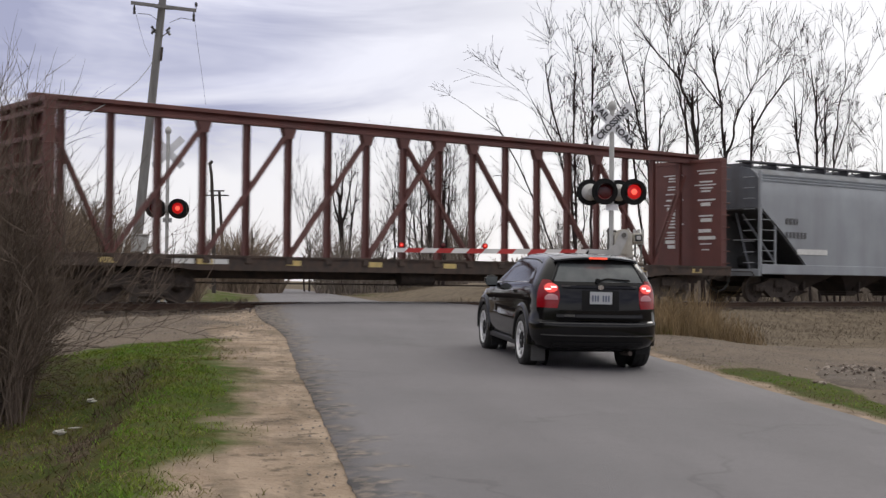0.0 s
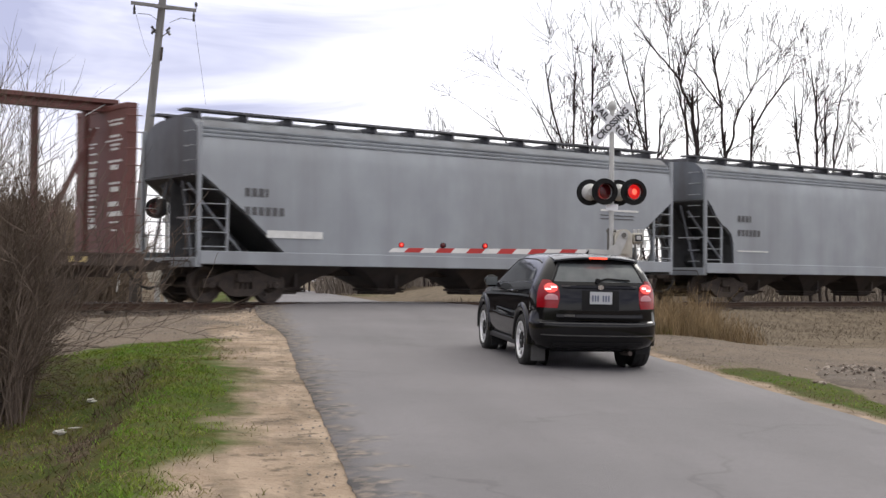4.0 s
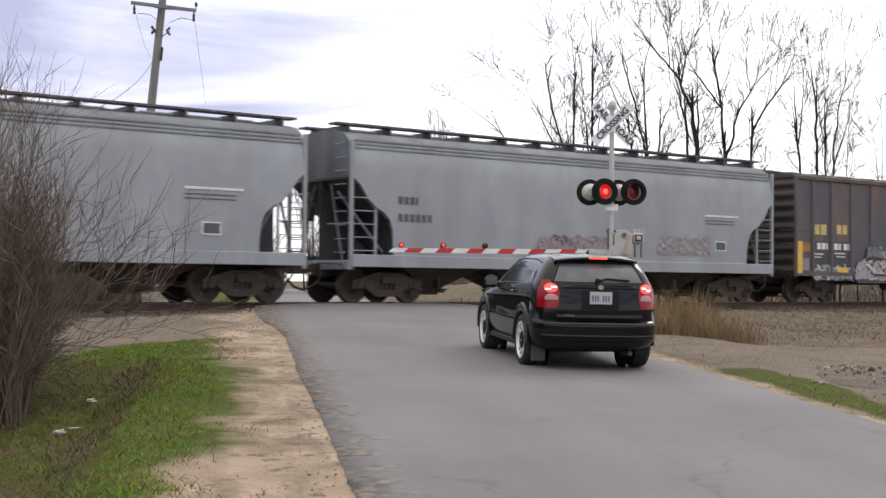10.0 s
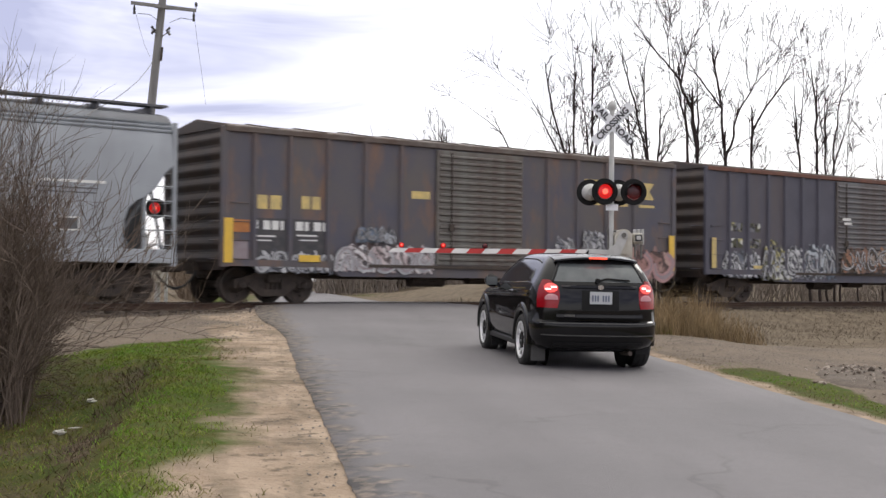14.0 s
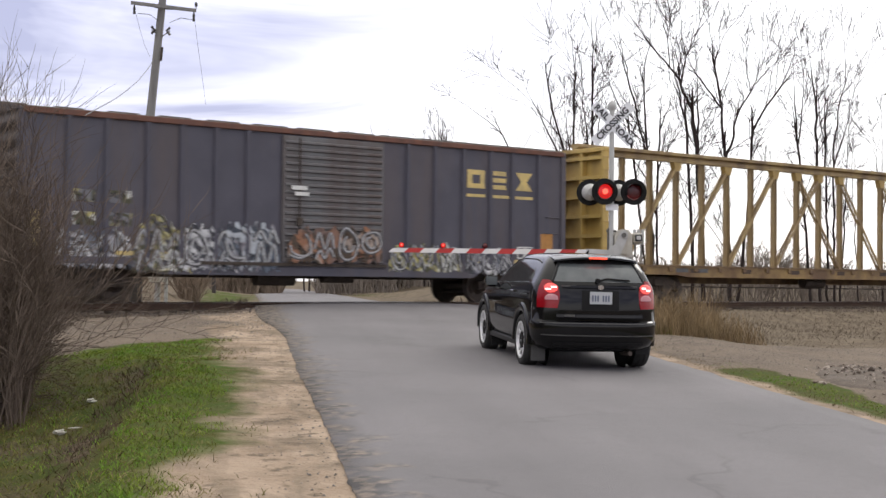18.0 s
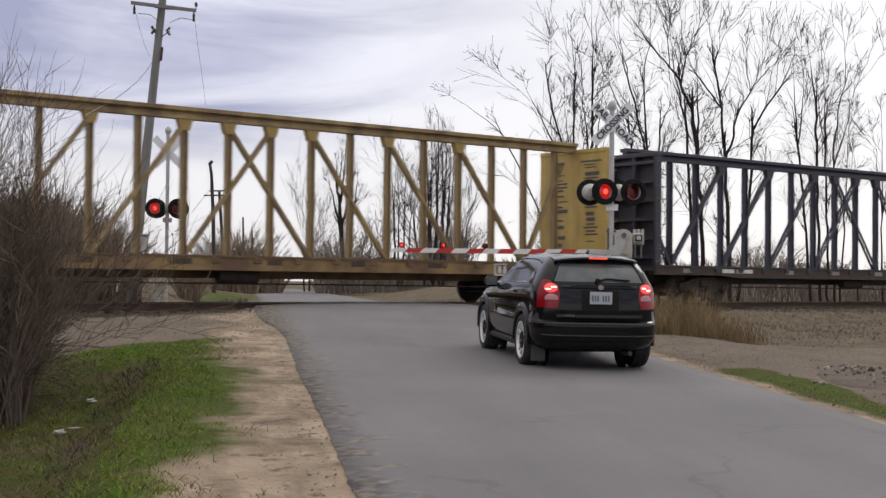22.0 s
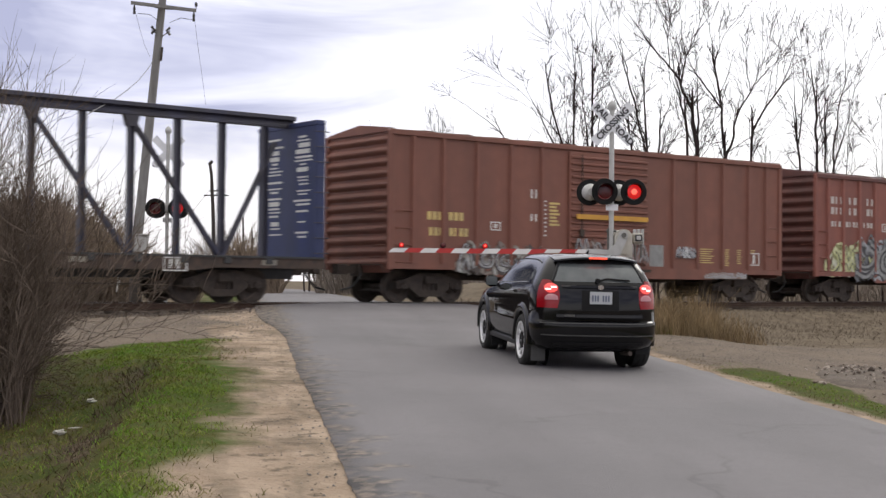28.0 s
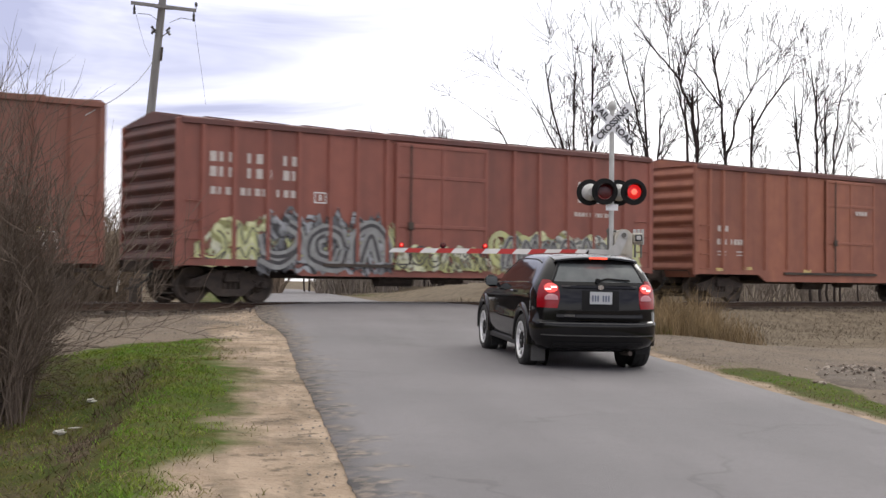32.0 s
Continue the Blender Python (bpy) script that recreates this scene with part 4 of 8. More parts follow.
def end_wall(x, W, z0, z1, peak, k, s):
    pr = [(x - s * 0.05, z0)]
    for i in range(k):
        a = z0 + 0.12 + (z1 - z0 - 0.18) * i / k
        b = z0 + 0.12 + (z1 - z0 - 0.18) * (i + 1) / k
        h = b - a
        pr += [(x, a + 0.02), (x + s * 0.075, a + h * 0.36), (x + s * 0.085, a + h * 0.5), (x + s * 0.06, a + h * 0.66), (x, b - 0.04)]
    pr += [(x, z1), (x - s * 0.05, z1)]
    m = M().prism(pr, "y", -W + 0.03, W - 0.03)
    m.prism([(-W - 0.03, z1 - 0.02), (-W - 0.03, z1 + 0.03), (0, peak - 0.01), (W + 0.03, z1 + 0.03), (W + 0.03, z1 - 0.02)], "x", x - 0.06, x + 0.05)
    return m


def z_low(d, curve):
    """Lower edge of a hopper's side, d metres in from its end."""
    for (d0, z0), (d1, z1) in zip(curve, curve[1:]):
        if d <= d1:
            return z0 + (z1 - z0) * (d - d0) / (d1 - d0)
    return curve[-1][1]


ROUNDED = [(0.0, 3.25), (0.22, 3.05), (0.45, 2.72), (0.7, 2.48), (0.95, 2.36), (1.15, 2.18), (1.25, 1.9), (1.28, 1.55), (1.3, 1.25), (1.32, 1.0)]
SLOPED = [(0.0, 3.1), (0.12, 3.0), (1.2, 2.2), (2.3, 1.25), (2.6, 1.0)]


def hopper(label, x0, x1, curve, marks_paint, seed):
    """A covered hopper with a curved shell, end cages, roof hatches and outlet gates."""
    mid, half = (x0 + x1) / 2, (x1 - x0) / 2
    car = thing("covered_hopper", label, "hopper car", group="cars of the freight train", at=(mid, 0, 0))
    MOVERS.append((car, mid))
    side = [(0.0, 4.5), (0.7, 4.47), (1.12, 4.38), (1.36, 4.2), (1.5, 3.92), (1.56, 3.5), (1.585, 2.9), (1.59, 2.3), (1.58, 1.7), (1.56, 1.0)]

    def y_at(z):
        for (ya, za), (yb, zb) in zip(side, side[1:]):
            if z >= zb:
                return ya + (yb - ya) * (za - z) / (za - zb)
        return side[-1][0]

    st = sorted(set([d for d, _ in curve] + [0.2, 0.5, 0.9]))
    xs = [-half + d for d in st] + [0.0] + [half - d for d in st[::-1]]
    rings = []
    for x in xs:
        zl = z_low(half - abs(x), curve)
        pr = [(y, z) for y, z in side if z > zl + 0.05]
        while len(pr) < len(side):
            j = len(side) - len(pr)
            z = pr[-1][1] + (zl - pr[-1][1]) / j
            pr.append((y_at(z), z))
        rings.append([(x, -y, z) for y, z in pr] + [(x, y, z) for y, z in pr[::-1]][:-1])
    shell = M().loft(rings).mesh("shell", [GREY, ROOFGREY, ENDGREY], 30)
    # light and shade as colour: shaded grey on ends, toned-down grey on roof
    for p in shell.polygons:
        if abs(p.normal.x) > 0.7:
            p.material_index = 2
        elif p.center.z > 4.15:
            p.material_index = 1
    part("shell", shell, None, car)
    for s in (-1, 1):
        for z in (3.98, 4.08, 4.18):                # pressed ribs below the roof, in shaded grey to darken the band
            y = y_at(z) * s
            part("shell_rib", M().box(-half + 0.05, y - 0.04, z - 0.02, half - 0.05, y + 0.04, z + 0.02), GREY_SHADED, car)
        part("side_sill", M().box(-half, s * 1.56 - 0.05, 0.93, half, s * 1.56 + 0.05, 1.25, 0.015), GREY, car)
        part("running_board", M().box(-half - 0.1, s * 0.75 - 0.2, 4.62, half + 0.1, s * 0.75 + 0.2, 4.67), ROOFWALK, car)
        e = s * half
        # near-black platform and slope sheet put the cage's inner shade into colour
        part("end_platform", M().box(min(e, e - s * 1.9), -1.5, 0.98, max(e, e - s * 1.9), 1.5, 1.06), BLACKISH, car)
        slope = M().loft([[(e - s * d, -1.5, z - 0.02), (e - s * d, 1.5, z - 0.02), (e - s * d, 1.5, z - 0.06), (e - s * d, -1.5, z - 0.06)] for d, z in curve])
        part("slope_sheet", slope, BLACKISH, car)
        for y in (-1.52, 1.52):
            part("corner_post", M().box(e - 0.05, y - 0.05, 1.0, e + 0.05, y + 0.05, 4.3 if curve is SLOPED else 4.2, 0.012), GREY, car)
            part("side_upright", M().box(e - s * 0.75 - 0.03, y - 0.03, 1.2, e - s * 0.75 + 0.03, y + 0.03, 2.7), GREY, car)
            ladder(car, e - s * 0.38, y, 1.35, 2.7, 5, 0.68, GREY)
        for y in (-0.7, 0.7):
            part("slope_brace", M().tube([(e - s * 0.1, y, 2.9), (e - s * 1.5, y * 1.6, 1.06)], 0.045, 4), GREY_SHADED, car)
        # dark web added to fill the opening so that no sky shows through
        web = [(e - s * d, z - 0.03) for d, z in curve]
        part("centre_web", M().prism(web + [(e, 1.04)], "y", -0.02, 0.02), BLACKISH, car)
        # end braces carry the same painted shade as the end faces
        for y0 in (-1.05, 1.05):
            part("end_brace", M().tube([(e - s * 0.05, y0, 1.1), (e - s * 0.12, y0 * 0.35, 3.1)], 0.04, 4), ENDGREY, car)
        part("hand_rail", M().tube([(e, -1.5, 2.05), (e, -0.4, 2.05)], 0.018, 5), GREY, car)
        if s < 0:
            part("brake_wheel", M().lathe([(e - 0.05, 0.24), (e - 0.08, 0.27), (e - 0.11, 0.24), (e - 0.08, 0.22), (e - 0.05, 0.24)], (0, 0.55, 2.35), "x", 16), STEEL, car, smooth=40)
            part("brake_gear", M().box(e - 0.05, 0.4, 2.15, e + 0.12, 0.7, 2.55, 0.02), BLACKISH, car)
            part("brake_rod", M().tube([(e, 0.55, 2.2), (e, 0.5, 1.1)], 0.018, 5), STEEL, car)
        part("end_sill", M().box(e - 0.08, -1.55, 0.86, e + 0.08, 1.55, 1.1, 0.015), GREY, car)
        ladder(car, e + s * 0.02, -1.1, 1.3, 4.1, 9, 0.42, GREY, "y")
        part("air_reservoir" if s < 0 else "brake_cylinder", M().tube([(e - s * 0.9, -0.5, 1.35), (e - s * 0.9, 0.5, 1.35)], 0.24, 12), GREY_SHADED if s > 0 else BLACKISH, car, smooth=True)
    br = M().box(-0.03, -0.93, 4.4, 0.03, 0.93, 4.62).mesh("roof_bracket", ROOFWALK)
    for i in range(13):
        x = -half + 0.3 + (2 * half - 0.6) * i / 12
        part("roof_bracket", br, None, car, at=(x, 0, 0))
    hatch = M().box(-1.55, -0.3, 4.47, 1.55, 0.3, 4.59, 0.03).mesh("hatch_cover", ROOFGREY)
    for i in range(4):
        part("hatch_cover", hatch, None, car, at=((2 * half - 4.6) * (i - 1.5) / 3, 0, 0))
    for i in range(4):                              # pockets that narrow down to sliding gates
        c = -4.95 + 3.1 * i
        m = M().loft([[(c - q, -y, z), (c + q, -y, z), (c + q, y, z), (c - q, y, z)] for q, y, z in ((1.5, 1.2, 1.0), (1.3, 1.1, 0.9), (0.8, 0.85, 0.68), (0.42, 0.62, 0.46), (0.3, 0.55, 0.36))])
        g = part("outlet_hopper", m, HOPBOT, car)
        part("outlet_frame", M().box(c - 0.38, -0.62, 0.31, c + 0.38, 0.62, 0.38, 0.012), STEEL, g)
        part("outlet_gate", M().box(c - 0.3, -0.55, 0.22, c + 0.26, 0.55, 0.31, 0.02), STEEL, g)
        part("gate_rack", M().box(c + 0.26, -0.4, 0.27, c + 0.6, -0.28, 0.31), STEEL, g)
        part("gate_shaft", M().tube([(c + 0.34, -0.8, 0.36), (c + 0.34, 0.8, 0.36)], 0.03, 8), STEEL, g)
        part("pocket_rib", M().prism([(c - 0.04, 0.9), (c + 0.04, 0.9), (c + 0.03, 0.4), (c - 0.03, 0.4)], "y", -0.92, -0.62), HOPBOT, g)
    part("centre_sill", M().box(-half + 0.2, -0.2, 0.7, half - 0.2, 0.2, 1.0), STEEL, car)
    for s in (-1, 1):
        truck(car, s * (half - 1.45), 1.78)
    couplers(car, half)
    y = -1.6
    r = random.Random(seed)
    bars(car, y, rows_of(-6.8, 2.58, ["llli"], 0.13, 0.2, 0.06, 0.48), marks_paint, label="row of grey stencilled characters")
    bars(car, y, rows_of(-6.8, 2.13, ["llllll"], 0.13, 0.2, 0.06, 0.48), marks_paint, label="row of grey stencilled characters")
    q = 5.4
    bars(car, y, [(q, 1.62, q + 0.52, 1.655), (q, 1.9, q + 0.52, 1.935), (q, 1.62, q + 0.035, 1.935), (q + 0.485, 1.62, q + 0.52, 1.935)], WHITE, "data_frame", "white stencilled box")
    bars(car, y, [(q + 0.05, 1.66, q + 0.47, 1.895)], STENCIL_GREY, "data_panel")
    bars(car, y, [(q - 0.45, 2.69, q + 1.1, 2.75)], WHITE)
    bars(car, y, [(q - 0.45, 2.56, q + 0.9, 2.585), (q - 0.45, 2.46, q + 0.9, 2.485)], STENCIL_GREY)
    if seed == 2:
        bars(car, y, [(q + 0.6, 1.65, q + 1.45, 1.88), (1.2, 1.0, 2.25, 1.24), (-6.2, 1.6, -4.6, 1.78)], WHITE, "pale_patch", "pale painted-out patch")
    if seed == 3:
        bars(car, y, [(-6.8, 1.63, -5.3, 1.67)], WHITE)
    if seed == 4:
        scrawl(car, -1.597, 2.8, 1.45, 5.2, 2.1, spray("faded_mauve_graffiti", (0.3, 0.28, 0.3), (0.36, 0.34, 0.35), (0.33, 0.33, 0.35), 3, 0.7), 33, label="faded mauve graffiti", lines=((LINE_FADED, 0.08),))
        scrawl(car, -1.597, -2.0, 1.45, 1.2, 2.0, spray("faded_red_graffiti", (0.3, 0.24, 0.25), (0.34, 0.31, 0.32), (0.31, 0.32, 0.34), 3), 34, label="faded red graffiti", lines=((LINE_FADED, 0.1),))
    return car


def centerbeam(label, x0, x1, paint, dark, panel, letters, seed, patch, ends=(0.0, 0.0)):
    """A centre-beam flat car: deck, two bulkheads, and a truss of posts and braces down its middle."""
    mid, half = (x0 + x1) / 2, (x1 - x0) / 2
    car = thing("centerbeam_car", label, "flat car", group="cars of the freight train", at=(mid, 0, 0))
    MOVERS.append((car, mid))
    zt, deck = 4.8, 1.1
    part("deck", M().box(-half, -1.4, 0.98, half, 1.4, deck), dark, car)
    for s in (-1, 1):
        part("side_sill", M().prism([(-half, 0.86), (-half, deck + 0.01), (half, deck + 0.01), (half, 0.86), (half - 3, 0.86), (half - 3.6, 0.79), (-half + 3.6, 0.79), (-half + 3, 0.86)], "y", s * 1.43 - 0.05, s * 1.43 + 0.05), YELLOWSILL if paint is YELLOW else DECK, car)
        part("deck_edge", M().box(-half, s * 1.43 - 0.09, deck + 0.004, half, s * 1.43 + 0.07, deck + 0.05), dark, car)
    part("top_chord", M().prism([(-0.12, zt - 0.3), (-0.12, zt - 0.24), (-0.08, zt - 0.14), (-0.2, zt - 0.1), (-0.2, zt - 0.01), (-0.17, zt), (0.17, zt), (0.2, zt - 0.01), (0.2, zt - 0.1), (0.08, zt - 0.14), (0.12, zt - 0.24), (0.12, zt - 0.3)], "x", -half + 0.1, half - 0.1), YELLOWPOST if paint is YELLOW else paint, car)
    xs = [-10.37 + 1.22 * i for i in range(18)]
    pm = M().prism([(-0.075, -0.085), (-0.058, -0.085), (-0.058, -0.014), (0.058, -0.014), (0.058, -0.085), (0.075, -0.085), (0.075, 0.085), (0.058, 0.085), (0.058, 0.014), (-0.058, 0.014), (-0.058, 0.085), (-0.075, 0.085)], "z", 0.98, zt - 0.3)
    post = pm.mesh("truss_post", YELLOWPOST if paint is YELLOW else paint)
    for x in xs:
        part("truss_post", post, None, car, at=(x, 0, 0))
    def brace(xa, za, xb, zb):
        for y in (-0.07, 0.07):
            d = Vector((xb - xa, 0, zb - za)).normalized()
            q = Vector((-d.z, 0, d.x)) * 0.044
            a, b = Vector((xa, y, za)), Vector((xb, y, zb))
            m = M()
            w = Vector((0, 0.022, 0))
            m.loft([[a + q - w, a - q - w, a - q + w, a + q + w], [b + q - w, b - q - w, b - q + w, b + q + w]])
            part("brace", m, YELLOWPOST if paint is YELLOW else paint, car)
    tops = (9, 7, 5, 3)                             # posts at whose heads the braces of the left half end
    for k in tops:
        brace(xs[k], zt - 0.4, xs[k - 2], deck)
        brace(xs[17 - k], zt - 0.4, xs[19 - k], deck)
    brace(-half + 0.62, zt - 0.7, xs[1], deck)
    brace(half - 0.62, zt - 0.7, xs[16], deck)
    gm = M().prism([(-0.2, -0.05), (-0.11, -0.34), (0.11, -0.34), (0.2, -0.05)], "y", -0.1, 0.1).mesh("gusset_plate", paint)
    for k in (3, 5, 7, 8, 9, 10, 12, 14):
        part("gusset_plate", gm, None, car, at=(xs[k], 0, zt - 0.24))
    for s in (-1, 1):
        e = s * half + ends[0 if s < 0 else 1]
        bp = panel if (s > 0 and panel) else paint

        def beam(name, y0, z0, y1, z1, deep, c=0.0, par=None):
            return part(name, M().box(min(e, e - s * deep), y0, z0, max(e, e - s * deep), y1, z1, c), bp, par)
        bulk = part("bulkhead", M().box(min(e - s * 0.26, e - s * 0.2), -1.45, deck - 0.02, max(e - s * 0.26, e - s * 0.2), 1.45, 4.56), bp, car)
        for y in (-1.4, 1.4):
            beam("bulkhead_post", y - 0.06, deck - 0.1, y + 0.06, 4.47, 0.255, 0.015, bulk)
        for y in (-0.5, 0.5):
            beam("bulkhead_stiffener", y - 0.05, deck, y + 0.05, 4.47, 0.19, 0.0, bulk)
        beam("bulkhead_cap", -1.46, 4.47, 1.46, 4.6, 0.28, 0.015, bulk)
        for i in range(6):
            z = deck + 0.3 + 0.58 * i
            beam("bulkhead_rib", -1.33, z - 0.05, 1.33, z + 0.05, 0.21, 0.0, bulk)
        # stencilled notices on the inner face
        xi = e - s * 0.266
        q = M()
        r = random.Random(seed + s)
        for yc in (-0.78, 0.62):
            z = 4.25
            while z > 1.7:
                w = r.uniform(0.18, 0.5)
                h = r.choice((0.035, 0.05, 0.05, 0.11))
                if r.random() < 0.8:
                    q.box(xi - 0.004, yc - w, z - h, xi + 0.004, yc + w * r.uniform(0.5, 1), z)
                z -= h + r.choice((0.05, 0.06, 0.12))
        part("stencilled_notice", q, letters, car, "rows of small stencilled lines")["kind"] = "stuff"
        truck(car, s * (half - 2.6))
        ladder(car, e - s * 0.13, -1.47, deck + 0.15, deck + 3.2, 9, 0.4, paint)
    part("centre_sill", M().box(-half + 0.2, -0.25, 0.6, half - 0.2, 0.25, 0.98), dark, car)
    u = M()
    for i in range(15):
        x = -half + 3.4 + (2 * half - 6.8) * i / 14
        u.box(x - 0.05, -1.38, 0.8, x + 0.05, 1.38, 0.98)
    part("cross_bearer", u, dark, car)
    part("brake_rod", M().tube([(-half + 3.4, -0.7, 0.5), (half - 3.4, -0.7, 0.45)], 0.02, 5), STEEL, car)
    part("air_reservoir", M().tube([(-1.3, -0.8, 0.66), (-0.2, -0.8, 0.66)], 0.17, 12), STEEL, car, smooth=True)
    for i in range(2 * 9):                          # load winches along the deck edge
        x = -half + 1.6 + (2 * half - 3.2) * i / 17
        part("winch", M().box(x - 0.09, -1.53, deck - 0.14, x + 0.09, -1.47, deck + 0.0, 0.012), dark, car)
    for i in range(9):                              # reflective patches along the sill
        x = -half + 1.2 + (2 * half - 3.0) * i / 8
        part("reflector", M().box(x, -1.488, 0.93, x + 0.42, -1.48, 1.06), patch, car)
    for x in (-half + 3.0, -half + 3.9):
        part("marking", M().box(x, -1.488, 0.94, x + 0.55, -1.48, 1.06), letters, car, "stencilled characters")
    q = half - 4.4
    for x0, z0, x1, z1 in ((q, 0.76, q + 0.6, 0.79), (q, 1.06, q + 0.6, 1.09), (q, 0.79, q + 0.03, 1.06), (q + 0.57, 0.79, q + 0.6, 1.06), (q + 0.14, 0.82, q + 0.22, 1.03), (q + 0.32, 0.82, q + 0.4, 1.03)):
        part("data_frame", M().box(x0, -1.5, z0, x1, -1.48, z1), WHITE, car)
    couplers(car, half)
    return car

# ---- the cars, in the order in which they pass ----
def even(lo, hi, n):
    return [lo + (hi - lo) * i / (n - 1) for i in range(n)]


centerbeam("empty dark red centre-beam flat car with stencilled bulkheads", -72.28, -49.85, REDBROWN, DECK, None, WHITE, 1, YELLOW_MARK, (-0.1, -0.2))
hopper("light grey covered hopper car with sloped ends", -48.5, -32.53, SLOPED, STENCIL_GREY, 2)
hopper("light grey covered hopper car with rounded shell", -30.98, -14.48, ROUNDED, STENCIL_GREY, 3)
hopper("light grey covered hopper car with faded graffiti", -13.09, 3.35, ROUNDED, STENCIL_GREY, 4)


def lettered(car, x, z, step, h=0.5):
    """Three plain block shapes with a bar under each, in the place of a railway's initials."""
    y = -1.512
    for i in range(3):
        q, m = x + i * step, M()
        if i == 0:
            for a in ((q, z, q + 0.17, z + h), (q + 0.17, z, q + 0.6, z + 0.13), (q + 0.17, z + h - 0.13, q + 0.6, z + h), (q + 0.45, z + 0.13, q + 0.6, z + h - 0.13)):
                m.box(a[0], y - 0.004, a[1], a[2], y + 0.004, a[3])
        elif i == 1:
            for k in range(3):
                m.box(q, y - 0.004, z + k * (h - 0.12) / 2, q + 0.5, y + 0.004, z + k * (h - 0.12) / 2 + 0.12)
        else:
            m.prism([(q, z), (q + 0.2, z + h / 2), (q, z + h), (q + 0.6, z + h), (q + 0.4, z + h / 2), (q + 0.6, z)], "y", y - 0.004, y + 0.004)
        part("emblem_block", m, YELLOW_MARK, car, "plain yellow block of an emblem")
        part("emblem_bar", M().box(q - 0.02, y - 0.004, z - 0.24, q + 0.62, y + 0.004, z - 0.16), YELLOW_MARK, car)


c = boxcar("boxcar", "rusted dark blue boxcar with grey corrugated door and graffiti", 4.66, 20.09, RUSTBLUE, GALV, 4.22, 4.5, (-1.41, 1.59), mat("rusted_grey_door", (0.17, 0.17, 0.155), (0.12, 0.11, 0.1), 3, 0.7, 0, 0.1, stain=RUST, stain_scale=1.4, streak=True), True, [-6.9, -5.9, -4.8, -3.68, -2.55, 2.55, 3.7, 4.85, 6.0], 9, end_paint=DARKEND)
lettered(c, 4.0, 3.1, 1.13)
bars(c, -1.51, rows_of(-6.83, 2.3, ["ll", ], 0.3, 0.34, 0.08, 0.5), YELLOW_MARK)
bars(c, -1.51, rows_of(-5.56, 2.34, ["ll"], 0.24, 0.32, 0.06, 0.5), YELLOW_MARK)
bars(c, -1.51, rows_of(-6.88, 1.8, ["illi"], 0.19, 0.22, 0.05, 0.5), WHITE, label="row of white stencilled characters")
bars(c, -1.51, rows_of(-5.72, 1.8, ["lill"], 0.21, 0.22, 0.05, 0.5), WHITE, label="row of white stencilled characters")
bars(c, -1.51, [(-6.8, 1.62, -6.3, 1.66), (-5.7, 1.66, -5.1, 1.7), (-6.8, 1.52, -6.4, 1.55), (-5.6, 1.55, -5.1, 1.58)], WHITE)
bars(c, -1.51, [(-2.2, 2.75, -1.6, 2.95)], YELLOW_MARK)
for x in (-7.74, 7.46):
    bars(c, -1.575, [(x, 0.98, x + 0.24, 2.05)], REFLECT, "corner_stripe", "bright yellow corner stripe")
bars(c, -1.507, [(-6.9, 0.95, -5.95, 2.08), (-5.82, 0.95, -4.86, 2.08)], LINE_DARK, "number_panel", "black painted number panel")
bars(c, -1.512, [(-7.52, 1.72, -7.02, 2.02)], mat("rust_orange_patch_paint", (0.5, 0.2, 0.05), (0.36, 0.14, 0.05), 6, 0.65, 0, 0), "corner_patch", "rusty orange patch")
bars(c, -1.512, [(-7.5, 1.05, -7.06, 1.5)], LINE_FADED, "corner_patch", "faded mauve patch")
for x in (-5.66, 1.9, 4.07):
    bars(c, -1.585, [(x, 1.03, x + 0.6, 1.2)], REFLECT, "reflector", "yellow reflective patch")
scrawl(c, -1.545, -6.9, 0.72, -4.6, 1.35, SPRAY_WHITE, 1, lines=((LINE_DARK, 0.16), (LINE_PALE, 0.1)))
scrawl(c, -1.59, -4.6, 0.75, -1.5, 1.6, SPRAY_BRIGHT, 2, lumps=12, lines=((LINE_PALE, 0.16), (LINE_FADED, 0.05)))
scrawl(c, -1.595, -4.0, 1.52, -2.75, 2.02, SPRAY_BLUE, 12)
scrawl(c, -1.565, 2.8, 1.17, 3.62, 1.95, SPRAY_WHITE, 3)
scrawl(c, -1.565, 3.85, 1.2, 4.8, 2.22, SPRAY_WHITE, 4)
scrawl(c, -1.59, 4.9, 0.62, 7.66, 1.75, SPRAY_PINK, 5, lines=((LINE_PINK, 0.2), (LINE_FADED, 0.05)))

c = boxcar("boxcar", "faded navy boxcar with rust-edged roof and corrugated door", 21.60, 37.37, NAVY, GALV, 4.27, 4.52, (-1.4, 1.6), mat("faded_grey_door", (0.15, 0.15, 0.155), (0.115, 0.115, 0.12), 3, 0.7, 0, 0.1, stain=RUST, stain_scale=1.2, streak=True), True, [-6.85, -5.95, -4.95, -4.1, -3.2, -2.35, 2.4, 3.3, 4.25, 5.2, 5.98, 6.95], 8, rim=ROOFRUST, end_paint=DARKEND)
lettered(c, 4.4, 3.13, 0.86)
bars(c, -1.51, rows_of(-6.73, 2.28, ["ll ll"], 0.24, 0.28, 0.05, 0.5), SPRAY_MIX)
bars(c, -1.51, rows_of(-6.72, 1.76, ["ll ll ll"], 0.24, 0.3, 0.05, 0.5), SPRAY_MIX)
bars(c, -1.57, [(-7.7, 1.1, -7.5, 2.05)], YELLOW_MARK, "corner_stripe")
bars(c, -1.512, [(7.05, 1.3, 7.5, 1.95)], mat("orange_stencil", (0.5, 0.24, 0.06), None, 6, 0.6, 0, 0), "corner_patch")
